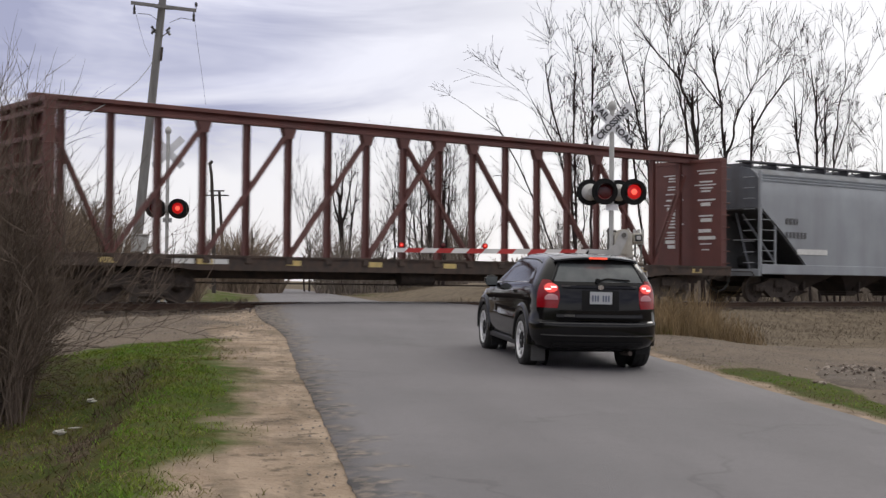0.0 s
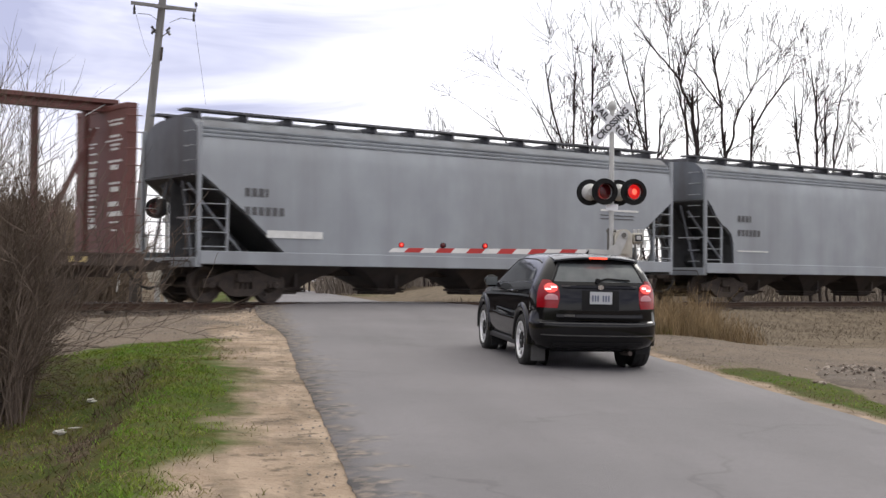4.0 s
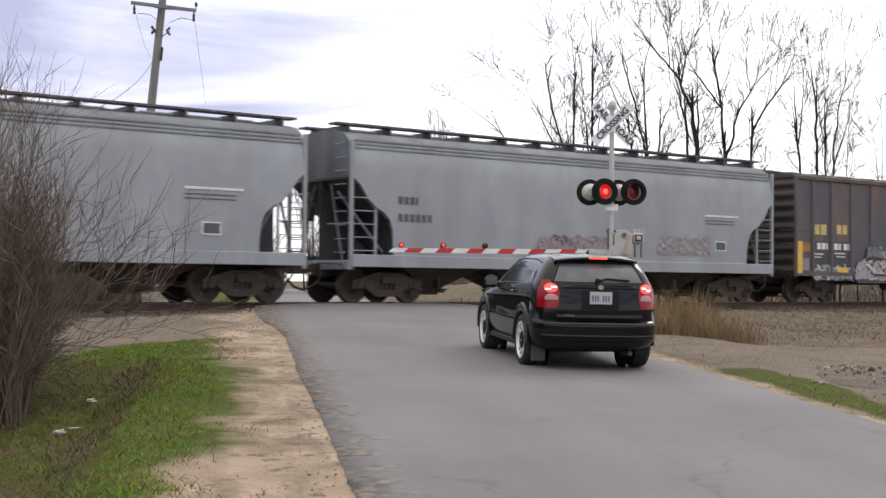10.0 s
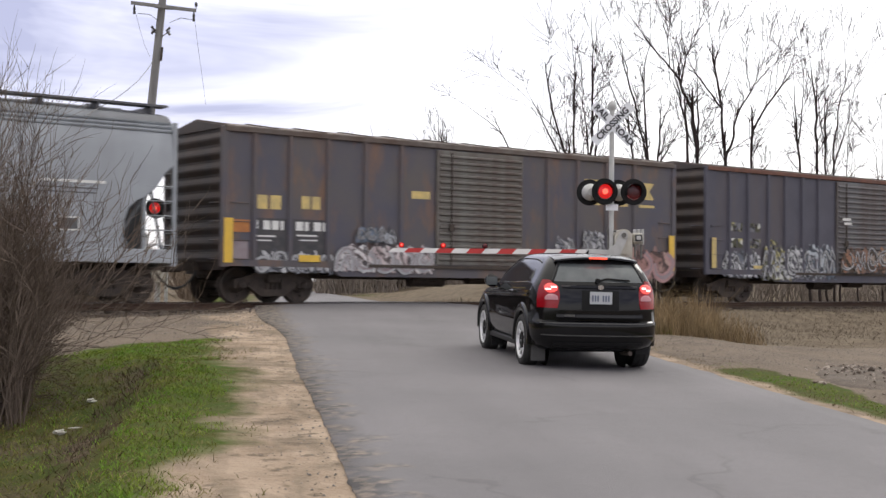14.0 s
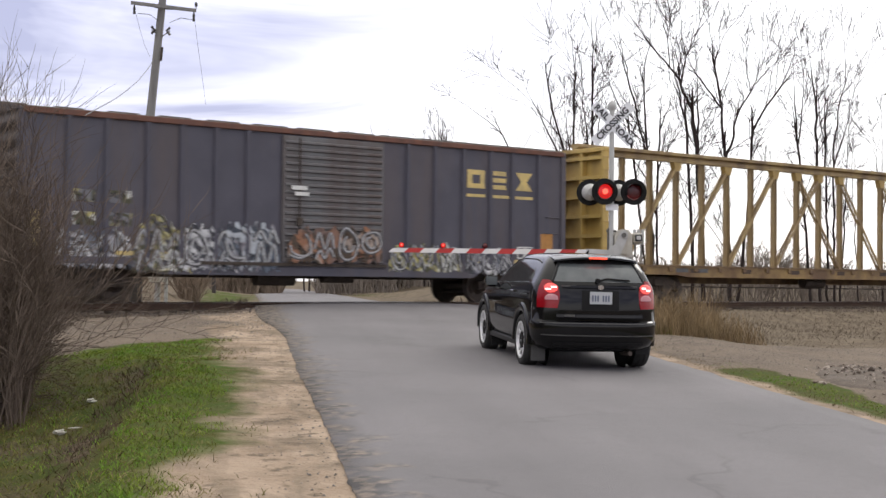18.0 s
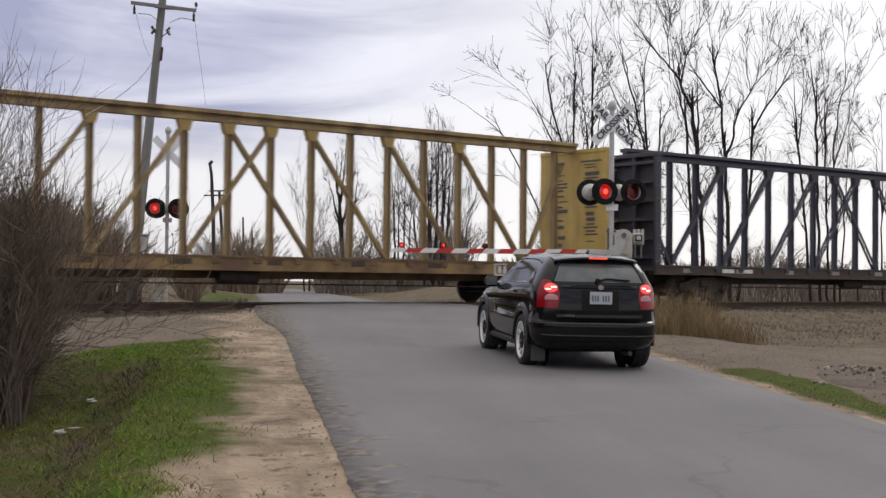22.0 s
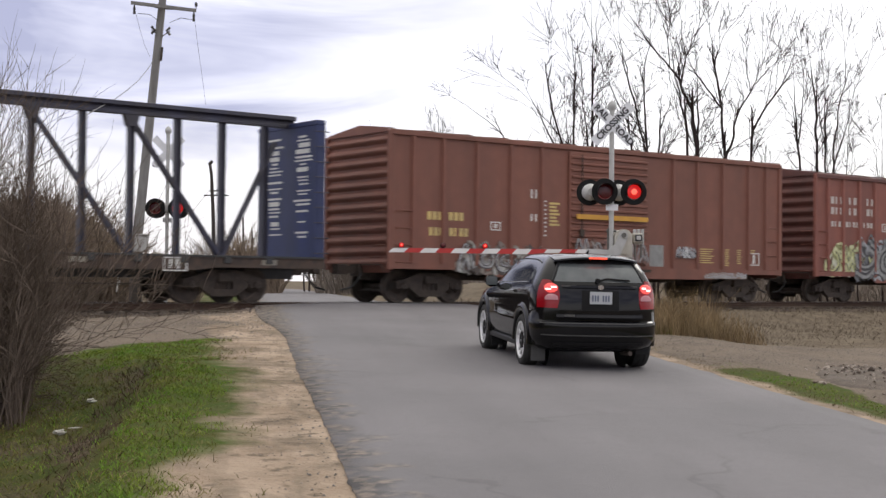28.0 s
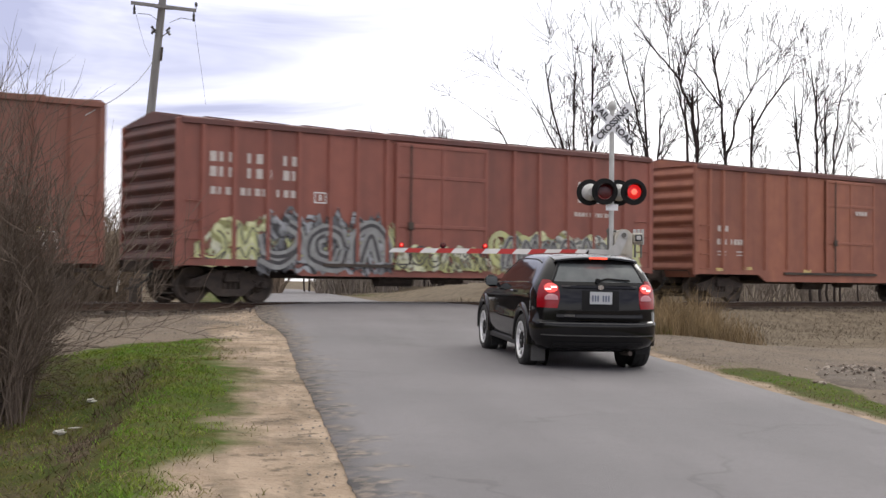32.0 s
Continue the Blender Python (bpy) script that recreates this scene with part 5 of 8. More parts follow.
bars(c, -1.512, [(6.2, 1.24, 6.75, 1.27), (6.2, 1.54, 6.75, 1.57), (6.2, 1.24, 6.23, 1.57), (6.72, 1.24, 6.75, 1.57), (6.42, 1.28, 6.5, 1.53)], WHITE, "data_frame", "white stencilled box")
bars(c, -1.66, [(-1.2, 2.8, -0.75, 2.9), (-1.1, 2.66, -0.7, 2.75)], WHITE)
for x in (-5.7, -4.5, -3.2, 2.5, 4.5, 5.9):
    bars(c, -1.56, [(x, 1.1, x + 0.55, 1.2)], YELLOW_MARK)
scrawl(c, -1.545, -7.2, 0.76, -5.3, 1.8, SPRAY_WHITE, 6)
scrawl(c, -1.565, -5.3, 0.66, -3.7, 1.95, SPRAY_MIX, 7)
scrawl(c, -1.57, -4.1, 0.7, -2.6, 2.0, SPRAY_WHITE, 21)
scrawl(c, -1.575, -3.0, 0.72, -1.45, 2.1, SPRAY_BLUE, 8)
scrawl(c, -1.69, -1.3, 0.98, 1.5, 2.0, spray("rust_orange_graffiti", (0.16, 0.1, 0.08), (0.33, 0.27, 0.23), (0.3, 0.13, 0.06), 2.0), 9)
scrawl(c, -1.565, 1.8, 0.8, 4.2, 1.65, SPRAY_MIX, 10)
scrawl(c, -1.565, 4.3, 0.75, 6.0, 1.6, SPRAY_WHITE, 11)

centerbeam("empty yellow centre-beam flat car with weathered truss", 39.11, 61.63, YELLOW, mat("yellow_brown_deck", (0.2, 0.13, 0.06), (0.1, 0.06, 0.04), 3, 0.75, 0, 0.15), None, STENCIL_GREY, 21, DECK, (-0.1, 0.1))
centerbeam("empty dark blue centre-beam flat car with bright blue bulkhead", 63.57, 86.15, BLUECB, BLACKISH, BLUEPANEL, WHITE, 31, mat("dull_reflector", (0.3, 0.27, 0.2), (0.2, 0.19, 0.17), 5, 0.5, 0, 0))

c = boxcar("boxcar", "plain chocolate brown boxcar with yellow stencils", 88.13, 103.75, NK_BROWN, NK_BROWN, 4.5, 4.72, (-1.6, 1.62), None, True, [-7.1, -6.1, -4.95, -3.74, -2.6, 2.75, 3.84, 5.02, 6.24, 7.1], 12, belly=0.72)
bars(c, -1.51, rows_of(-6.62, 2.22, ["lll lll"], 0.13, 0.22, 0.05, 0.5), YELLOW_MARK, label="row of yellow stencilled characters")
bars(c, -1.51, rows_of(-6.56, 1.8, ["lll lill"], 0.12, 0.22, 0.05, 0.5), YELLOW_MARK, label="row of yellow stencilled characters")
bars(c, -1.51, [(-2.3, 2.2 + 0.1 * k, -1.92 - 0.06 * (k % 3), 2.26 + 0.1 * k) for k in range(7)], YELLOW_MARK)
bars(c, -1.68, [(-1.4, 2.42, 1.5, 2.56)], mat("orange_yellow_stripe", (0.6, 0.32, 0.04), (0.5, 0.26, 0.04), 5, 0.55, 0, 0), "door_stripe", "orange-yellow stripe across the door")
bars(c, -1.51, [(-3.0, 2.95, -2.94, 3.2), (-2.84, 2.95, -2.78, 3.2), (-3.0, 2.3, -2.94, 2.5), (-2.84, 2.3, -2.78, 2.5)], WHITE)
bars(c, -1.51, [(-2.55, 1.9 + 0.12 * k, -2.42, 1.94 + 0.12 * k) for k in range(9)], WHITE)
for x0, z0, x1, z1 in ((-4.45, 2.0, -4.1, 2.24), (6.26, 1.2, 6.8, 1.6)):
    bars(c, -1.51, [(x0, z0, x1, z0 + 0.03), (x0, z1 - 0.03, x1, z1), (x0, z0, x0 + 0.03, z1), (x1 - 0.03, z0, x1, z1), ((x0 + x1) / 2 - 0.05, z0 + 0.06, (x0 + x1) / 2 + 0.05, z1 - 0.06)], WHITE, "data_frame", "white stencilled box")
scrawl(c, -1.56, -5.7, 0.74, -2.3, 1.75, spray("faint_grey_graffiti", (0.2, 0.16, 0.14), (0.36, 0.36, 0.34), (0.22, 0.19, 0.16), 2.5), 13)
scrawl(c, -1.69, -1.5, 1.1, 1.55, 1.95, spray("faint_white_graffiti", (0.2, 0.1, 0.08), (0.4, 0.37, 0.34), (0.25, 0.15, 0.12), 4), 14)
scrawl(c, -1.56, 2.85, 1.36, 3.75, 1.76, SPRAY_WHITE, 15, lines=((LINE_PALE, 0.1),))
for x, w, k in ((3.98, 0.62, 7), (5.12, 0.22, 8), (5.72, 0.2, 7), (6.3, 0.3, 2)):
    bars(c, -1.512, [(x, 1.66 - 0.07 * j, x + w * (1 - 0.12 * (j % 3)), 1.69 - 0.07 * j) for j in range(k)], YELLOW_MARK, label="small rows of yellow stencilled lines")
scrawl(c, -1.585, 4.1, 0.74, 6.1, 0.98, STEN_TAG, 25, lumps=7, lines=((LINE_PALE, 0.12),))
bars(c, -1.507, [(1.75, 1.1, 2.35, 1.75)], LINE_MID, "painted_patch", "grey painted-out patch")

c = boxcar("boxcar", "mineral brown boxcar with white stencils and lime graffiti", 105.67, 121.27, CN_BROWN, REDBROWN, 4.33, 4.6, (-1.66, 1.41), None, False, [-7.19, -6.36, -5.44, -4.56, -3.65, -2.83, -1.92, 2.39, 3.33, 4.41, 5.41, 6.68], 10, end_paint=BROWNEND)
STEN = mat("thin_white_stencil", (0.6, 0.57, 0.54), (0.42, 0.36, 0.33), 25, 0.6, 0, 0.0)
bars(c, -1.51, rows_of(-7.0, 3.38, ["lil ili il"], 0.17, 0.24, 0.08, 0.5), STEN, label="row of white stencilled characters")
bars(c, -1.51, rows_of(-7.0, 3.02, ["lil ill li"], 0.17, 0.24, 0.08, 0.5), STEN, label="row of white stencilled characters")
bars(c, -1.51, rows_of(-6.98, 2.6, ["lil lill ill"], 0.13, 0.18, 0.07, 0.5), STEN, label="row of white stencilled characters")
bars(c, -1.51, [(-4.11, 2.5, -3.75, 2.53), (-4.11, 2.75, -3.75, 2.78), (-4.11, 2.5, -4.08, 2.78), (-3.78, 2.5, -3.75, 2.78), (-3.96, 2.56, -3.9, 2.72)], WHITE, "data_frame", "white stencilled box")
bars(c, -1.51, [(-7.2, 1.2, -7.0, 1.26), (-6.7, 1.2, -6.3, 1.26)], STEN)
e = M()
for a in ((4.85, 2.9, 4.97, 3.5), (4.97, 2.9, 6.06, 3.01), (4.97, 3.39, 6.06, 3.5), (5.45, 3.01, 5.57, 3.39), (6.06, 2.9, 6.18, 3.5)):
    e.box(a[0], -1.514, a[1], a[2], -1.506, a[3])
part("emblem", e, WHITE, c, "plain white looped band emblem")
bars(c, -1.51, rows_of(4.7, 2.5, ["lllilllill"], 0.1, 0.12, 0.05, 0.3), STEN)
scrawl(c, -1.545, -7.4, 0.85, -1.2, 2.2, SPRAY_LIME, 16, label="lime and yellow sprayed graffiti", lines=((LINE_LIME, 0.12), (LINE_DARK, 0.03)))
scrawl(c, -1.565, -5.75, 0.66, -1.75, 2.5, SPRAY_GREY, 17, label="grey bubble-shaped graffiti", lines=((LINE_MID, 0.16), (LINE_DARK, 0.05)))
scrawl(c, -1.62, -1.7, 0.8, 1.4, 1.6, SPRAY_LIME, 18, lines=((LINE_DARK, 0.05),))
scrawl(c, -1.555, 1.5, 0.75, 7.4, 2.1, SPRAY_LIME, 19, lines=((LINE_LIME, 0.12),))
scrawl(c, -1.57, 1.9, 0.85, 6.9, 2.0, SPRAY_PALE, 20, lines=((LINE_MID, 0.14), (LINE_DARK, 0.05)))

c = boxcar("boxcar", "faded orange-brown boxcar with white stencils", 123.3, 138.9, LAST_BROWN, REDBROWN, 4.3, 4.55, (-1.43, 1.3), None, False, [-7.2, -6.57, -5.54, -4.51, -3.37, -2.34, 2.34, 3.4, 4.5, 5.5, 6.6], 9)
bars(c, -1.51, rows_of(-6.78, 2.26, ["lll"], 0.13, 0.18, 0.04, 0.4), STEN)
bars(c, -1.51, rows_of(-6.82, 1.84, ["lll illl"], 0.12, 0.18, 0.04, 0.4), STEN)
bars(c, -1.51, [(-6.8, 1.6, -6.4, 1.64), (-5.9, 1.6, -5.5, 1.64), (-6.8, 1.5, -6.4, 1.53), (-5.9, 1.5, -5.5, 1.53)], STEN)
bars(c, -1.66, rows_of(0.1, 3.0, ["llll"], 0.12, 0.14, 0.05, 0.4), STEN)
bars(c, -1.56, [(-5.6, 1.05, -5.2, 1.15), (-2.6, 1.0, -2.2, 1.1), (-6.9, 1.0, -6.6, 1.1)], YELLOW_MARK)

# ---- the crossing signals ----
LIT = glow("lit_red_lens", (1.0, 0.02, 0.02), 0.61)
LIT_HOT = glow("lit_lamp_core", (1.0, 0.1, 0.06), 2.2)
UNLIT = mat("unlit_red_lens", (0.1, 0.008, 0.01), (0.06, 0.005, 0.007), 30, 0.25, 0, 0.1)
BLACK = mat("flat_black_paint", (0.008, 0.008, 0.009), (0.014, 0.014, 0.014), 8, 0.75, 0, 0.1, spec=0.2)
ALU = mat("aluminium_paint", (0.5, 0.5, 0.49), (0.4, 0.4, 0.39), 6, 0.5, 0.1, 0.05, stain=(0.28, 0.27, 0.25), stain_scale=3, stain_amt=0.4, streak=True)
SIGNWHITE = mat("reflective_white", (0.82, 0.83, 0.86), (0.74, 0.75, 0.78), 5, 0.5, 0, 0.03)
SIGNBLACK = mat("sign_black", (0.03, 0.03, 0.035), None, 5, 0.5, 0, 0.0)
CASTWHITE = mat("cream_machine_paint", (0.5, 0.48, 0.42), (0.42, 0.4, 0.35), 4, 0.55, 0, 0.08, stain=(0.3, 0.25, 0.19), stain_scale=4, stain_amt=0.5, streak=True)
ARMRED = mat("gate_red", (0.5, 0.035, 0.03), (0.42, 0.03, 0.03), 6, 0.5, 0, 0.03)
ARMWHITE = mat("gate_white", (0.75, 0.74, 0.72), (0.66, 0.65, 0.63), 6, 0.5, 0, 0.03)
CONCRETE = mat("concrete", (0.32, 0.3, 0.28), (0.25, 0.235, 0.22), 5, 0.9, 0, 0.3)
FLIPS = []                                          # lenses that change over: (object, lit first, side)


def text_mesh(word, size, material):
    cu = bpy.data.curves.new("letters", "FONT")
    cu.body, cu.size, cu.extrude, cu.offset = word, size, 0.004, size * 0.035
    cu.align_x, cu.align_y = "CENTER", "CENTER"
    tmp = bpy.data.objects.new("letters", cu)
    scene.collection.objects.link(tmp)
    bpy.context.view_layer.update()
    me = bpy.data.meshes.new_from_object(tmp.evaluated_get(bpy.context.evaluated_depsgraph_get()))
    bpy.data.objects.remove(tmp)
    me.materials.clear()
    me.materials.append(material)
    return me


def lens_mesh(r):
    """A lens that glows on the one face and is dark on the other."""
    m = M()
    n = 20
    prof = [(0.0, 0.001), (0.0, r * 0.4), (0.0, r * 0.75), (0.0, r)]
    for sgn in (-1, 1):
        m.lathe([(sgn * 0.02 * (1 - (q / r) ** 2) + sgn * 0.002, q) for _, q in prof], (0, 0, 0), "y", n)
    me = m.mesh("lens", [LIT, UNLIT, LIT_HOT])
    for p in me.polygons:
        hot = math.hypot(p.center.x, p.center.z) < r * 0.5
        p.material_index = (2 if hot else 0) if p.center.y < 0 else 1
    return me


def signal_lamp(sig, x, y, z, face, phase, r=0.165, back=0.3):
    """One flashing light: background disc, hood, housing and lens, facing -y (face = 1) or +y (face = -1)."""
    body = M().lathe([(0.03, 0.06), (0.03, r + 0.02), (0.1, r + 0.03), (0.2, r * 0.85), (0.26, r * 0.5), (0.26, 0.001)], (0, 0, 0), "y", 18)
    lamp = part("signal_lamp", body, ALU, sig, at=(x, y, z), turn=(0, 0, 0 if face > 0 else math.pi), smooth=40)
    part("background", M().lathe([(0.0, r + 0.012), (0.0, back - 0.01), (0.012, back), (0.02, back), (0.02, r + 0.012), (0.0, r + 0.012)], (0, 0, 0), "y", 32), BLACK, lamp, "round black background disc", smooth=30)
    hood = M()
    for i in range(15):
        a = math.pi * (-0.14 + 1.28 * i / 14)
        for q, d in ((r + 0.004, 0.0), (r + 0.012, -0.26 + 0.14 * abs(i - 7) / 7), (r + 0.022, -0.26 + 0.14 * abs(i - 7) / 7), (r + 0.022, 0.0)):
            hood.v.append((q * math.cos(a), d, q * math.sin(a)))
    for i in range(14):
        for k in range(3):
            hood.f.append((4 * i + k, 4 * i + 4 + k, 4 * i + 5 + k, 4 * i + 1 + k))
    part("hood", hood, BLACK, lamp, smooth=30)
    part("reflector", M().lathe([(0.16, 0.001), (0.15, r * 0.6), (0.05, r), (0.05, r + 0.01), (0.17, r * 0.7), (0.18, 0.001)], (0, 0, 0), "y", 18), BLACK, lamp)
    lens = part("lens", lens_mesh(r), None, lamp, at=(0, -0.03, 0))
    if phase is not None:
        FLIPS.append((lens, phase, (0, -0.03, 0)))
    return lamp


def crossbuck(sig, z, y, both):
    for k, (ang, words) in enumerate(((45, ("RAIL", "ROAD")), (-45, ("CROSSING",)))):
        m = M().box(-0.61, -0.006, -0.114, 0.61, 0.006, 0.114)
        a = radians(ang)
        blade = part("crossbuck_blade", m, SIGNWHITE, sig, "white reflective crossing blade", at=(0, y - 0.016 * k, z), turn=(0, a, 0))
        for i, w in enumerate(words):
            for s in ((1, -1) if both else (1,)):
                cx = 0 if len(words) == 1 else (-0.36, 0.36)[i] * s
                part("letters", text_mesh(w, 0.2, SIGNBLACK), None, blade, at=(cx, -0.009 * s, 0), turn=(math.pi / 2, 0, 0 if s > 0 else math.pi))


def signal(label, at, rz, mast_top, lamp_z, cross_z, gate, order):
    sig = thing("crossing_signal", label, "crossing signal", group="crossing signals", at=at, rz=rz)
    part("mast", M().tube([(0, 0, 0), (0, 0, mast_top)], 0.057, 14), ALU, sig, smooth=40)
    part("base", M().lathe([(0, 0.001), (0, 0.2), (0.06, 0.2), (0.1, 0.12), (0.3, 0.085), (0.3, 0.0)], (0, 0, 0), "z", 14), ALU, sig, smooth=40)
    part("foundation", M().box(-0.4, -0.4, -0.6, 0.4, 0.4, 0.02, 0.03), CONCRETE, sig)
    part("pinnacle", M().lathe([(mast_top, 0.06), (mast_top + 0.04, 0.09), (mast_top + 0.12, 0.1), (mast_top + 0.2, 0.06), (mast_top + 0.24, 0.001)], (0, 0, 0), "z", 12), ALU, sig, smooth=40)
    part("cross_arm", M().tube([(-0.5, -0.02, lamp_z + 0.03), (0.5, -0.02, lamp_z + 0.03)], 0.035, 10), ALU, sig, smooth=40)
    part("junction_box", M().box(-0.1, -0.13, lamp_z - 0.1, 0.1, 0.1, lamp_z + 0.14, 0.02), ALU, sig)
    crossbuck(sig, cross_z, -0.075, False)
    for y, face, xs in ((-0.2, 1, (-0.19, 0.47) if order > 0 else (-0.34, 0.34)), (0.2, -1, (-0.47, 0.19) if order > 0 else (-0.34, 0.34))):
        for x in xs:
            signal_lamp(sig, x, y, lamp_z, face, (x == min(xs)) == (order > 0))
    part("sign_plate", M().box(-0.14, -0.075, lamp_z - 0.42, 0.14, -0.06, lamp_z - 0.28), SIGNWHITE, sig, "small blank white plate")
    return sig


near_at = spot(23.03, 3.45)
near_at.z = ground_z(near_at.x, near_at.y)
ARM_Z = 1.265 - near_at.z
sig = signal("silver crossing signal with red flashing lights beside the road", near_at, radians(-33), 4.5 - near_at.z, 2.64 - near_at.z, 4.19 - near_at.z, True, 1)

# the gate: machine, counterweight arms and a striped boom down across the lane
GATEDARK = mat("weathered_dark_casting", (0.16, 0.155, 0.145), (0.09, 0.085, 0.08), 9, 0.7, 0.1, 0.1)
gate = thing("crossing_gate", "lowered red and white striped crossing gate", "gate", at=(near_at.x + 0.07, near_at.y - 0.06, near_at.z), rz=radians(-33))
GZ = 0.28


def half_disc(cx, cz, r, z0, n=10):
    return [(cx + r, z0)] + [(cx + r * math.cos(math.pi * i / n), cz + r * math.sin(math.pi * i / n)) for i in range(n + 1)] + [(cx - r, z0)]


part("machine_case", M().prism(half_disc(0.17, 1.64 + GZ, 0.2, 1.2 + GZ), "y", -0.12, 0.3), CASTWHITE, gate)
part("case_rim", M().prism(half_disc(0.17, 1.64 + GZ, 0.15, 1.27 + GZ), "y", -0.15, -0.12), CASTWHITE, gate)
part("motor_box", M().box(0.4, -0.06, 1.52 + GZ, 0.62, 0.26, 1.76 + GZ, 0.03), CASTWHITE, gate)
part("motor_cover", M().box(0.44, -0.1, 1.57 + GZ, 0.6, -0.06, 1.72 + GZ, 0.01), SIGNBLACK, gate)
part("stand", M().tube([(0, 0.1, 0), (0, 0.1, 1.2 + GZ)], 0.09, 12), ALU, gate, smooth=40)
part("stand_base", M().box(-0.3, -0.2, 0.0, 0.3, 0.4, 0.05, 0.01), ALU, gate)
part("motor_plate", M().box(0.47, -0.108, 1.6 + GZ, 0.57, -0.1, 1.69 + GZ, 0.004), ALU, gate)
for x in (-0.16, -0.06):
    part("gate_link", M().box(x - 0.02, -0.02, 1.22 + GZ, x + 0.02, 0.05, 1.86 + GZ, 0.006), GATEDARK, gate)
part("link_pin", M().tube([(-0.2, 0.015, 1.8 + GZ), (0.02, 0.015, 1.8 + GZ)], 0.03, 8), GATEDARK, gate, smooth=40)
part("case_base", M().box(-0.1, -0.14, 1.12 + GZ, 0.36, 0.3, 1.2 + GZ, 0.015), GATEDARK, gate)
for z in (1.55, 1.64, 1.73):
    part("motor_rib", M().box(0.62, -0.05, z - 0.02 + GZ, 0.65, 0.24, z + 0.03 + GZ, 0.006), ALU, gate)
for x, z in ((0.44, 1.5), (0.58, 1.5)):
    part("conduit", M().tube([(x, -0.08, z - 0.3 + GZ), (x, -0.08, z + GZ)], 0.022, 6), GATEDARK, gate)
part("counterweight_arm", M().prism([(0.0, 1.66 + GZ), (0.0, 1.78 + GZ), (0.72, 1.72 + GZ), (0.72, 1.64 + GZ)], "y", 0.32, 0.37), CASTWHITE, gate)
for k in range(3):
    part("counterweight", M().box(0.5 + 0.09 * k, 0.38, 1.5 + GZ, 0.57 + 0.09 * k, 0.44, 1.86 + GZ, 0.01), ALU, gate)
arm_tip = -5.1
part("pivot_hub", M().tube([(0.15, -0.25, 1.7 + GZ), (0.15, -0.15, 1.7 + GZ)], 0.055, 12), GATEDARK, gate, smooth=40)
part("arm_bracket", M().prism([(0.25, 1.66 + GZ), (0.24, 1.76 + GZ), (0.16, 1.81 + GZ), (0.07, 1.77 + GZ), (-0.04, 1.5 + GZ), (-0.2, 1.36 + GZ), (-0.7, ARM_Z + 0.08), (-0.7, ARM_Z - 0.05), (0.06, 1.22 + GZ)], "y", -0.22, -0.16), ALU, gate)
boom = M()
n = 14
L0 = -0.6
edges = even(L0, arm_tip, n)


def stripe(x0, x1):
    """A slanted piece of the boom."""
    k = 0.05
    h = 0.062 * (0.75 + 0.25 * (x0 - arm_tip) / (L0 - arm_tip))
    zc = ARM_Z - 0.0
    return M().prism([(x0 + k, zc + h), (x0 - k, zc - h), (x1 - k, zc - h), (x1 + k, zc + h)], "y", -0.21, -0.185)


for i in range(n - 1):
    part("boom_stripe", stripe(edges[i], edges[i + 1]), ARMRED if i % 2 else ARMWHITE, gate)
for x, ph in ((arm_tip + 0.24, None), (arm_tip + 1.17, True), (arm_tip + 2.11, False)):
    la = part("gate_lamp", M().lathe([(-0.03, 0.065), (0.05, 0.065), (0.07, 0.02), (0.07, 0.001)], (0, 0, 0), "y", 12), BLACK, gate, at=(x, -0.2, ARM_Z + 0.115), smooth=40)
    le = part("lens", lens_mesh(0.056), None, la, at=(0, -0.035, 0))
    if ph is not None:
        FLIPS.append((le, ph, (0, -0.035, 0)))

far_at = spot(12.45, 15.6)
far_at.z = ground_z(far_at.x, far_at.y)
signal("silver crossing signal beyond the track with gate machine", far_at, radians(147), 5.0 - far_at.z, 2.72 - far_at.z, 4.45 - far_at.z, False, -1)
g2 = thing("crossing_gate", "raised crossing gate machine beyond the track", "gate", at=(far_at.x - 0.15, far_at.y + 0.25, far_at.z), rz=radians(147))
part("machine_case", M().prism([(-0.26, 1.25), (-0.3, 1.62), (-0.16, 1.95), (0.1, 2.0), (0.26, 1.82), (0.28, 1.25), (0.2, 1.08), (-0.2, 1.08)], "y", -0.14, 0.3), CASTWHITE, g2)
part("stand", M().tube([(0, 0.1, 0), (0, 0.1, 1.1)], 0.09, 12), ALU, g2, smooth=40)


# ---- bare trees ----
BARK = mat("grey_brown_bark", (0.034, 0.022, 0.02), (0.02, 0.014, 0.013), 14, 0.95, 0, 0.5, squash=(1, 1, 0.3))
TWIG = mat("reddish_twig", (0.034, 0.02, 0.018), (0.022, 0.014, 0.013), 8, 0.9, 0, 0.1, spec=0.1)
BRUSH = mat("dry_brush_twig", (0.235, 0.185, 0.14), (0.155, 0.12, 0.092), 5, 0.95, 0, 0.1, spec=0.1, island=0.35)
DARKTWIG = mat("dark_bush_twig", (0.165, 0.128, 0.104), (0.105, 0.082, 0.067), 5, 0.95, 0, 0.1, spec=0.1, island=0.35)


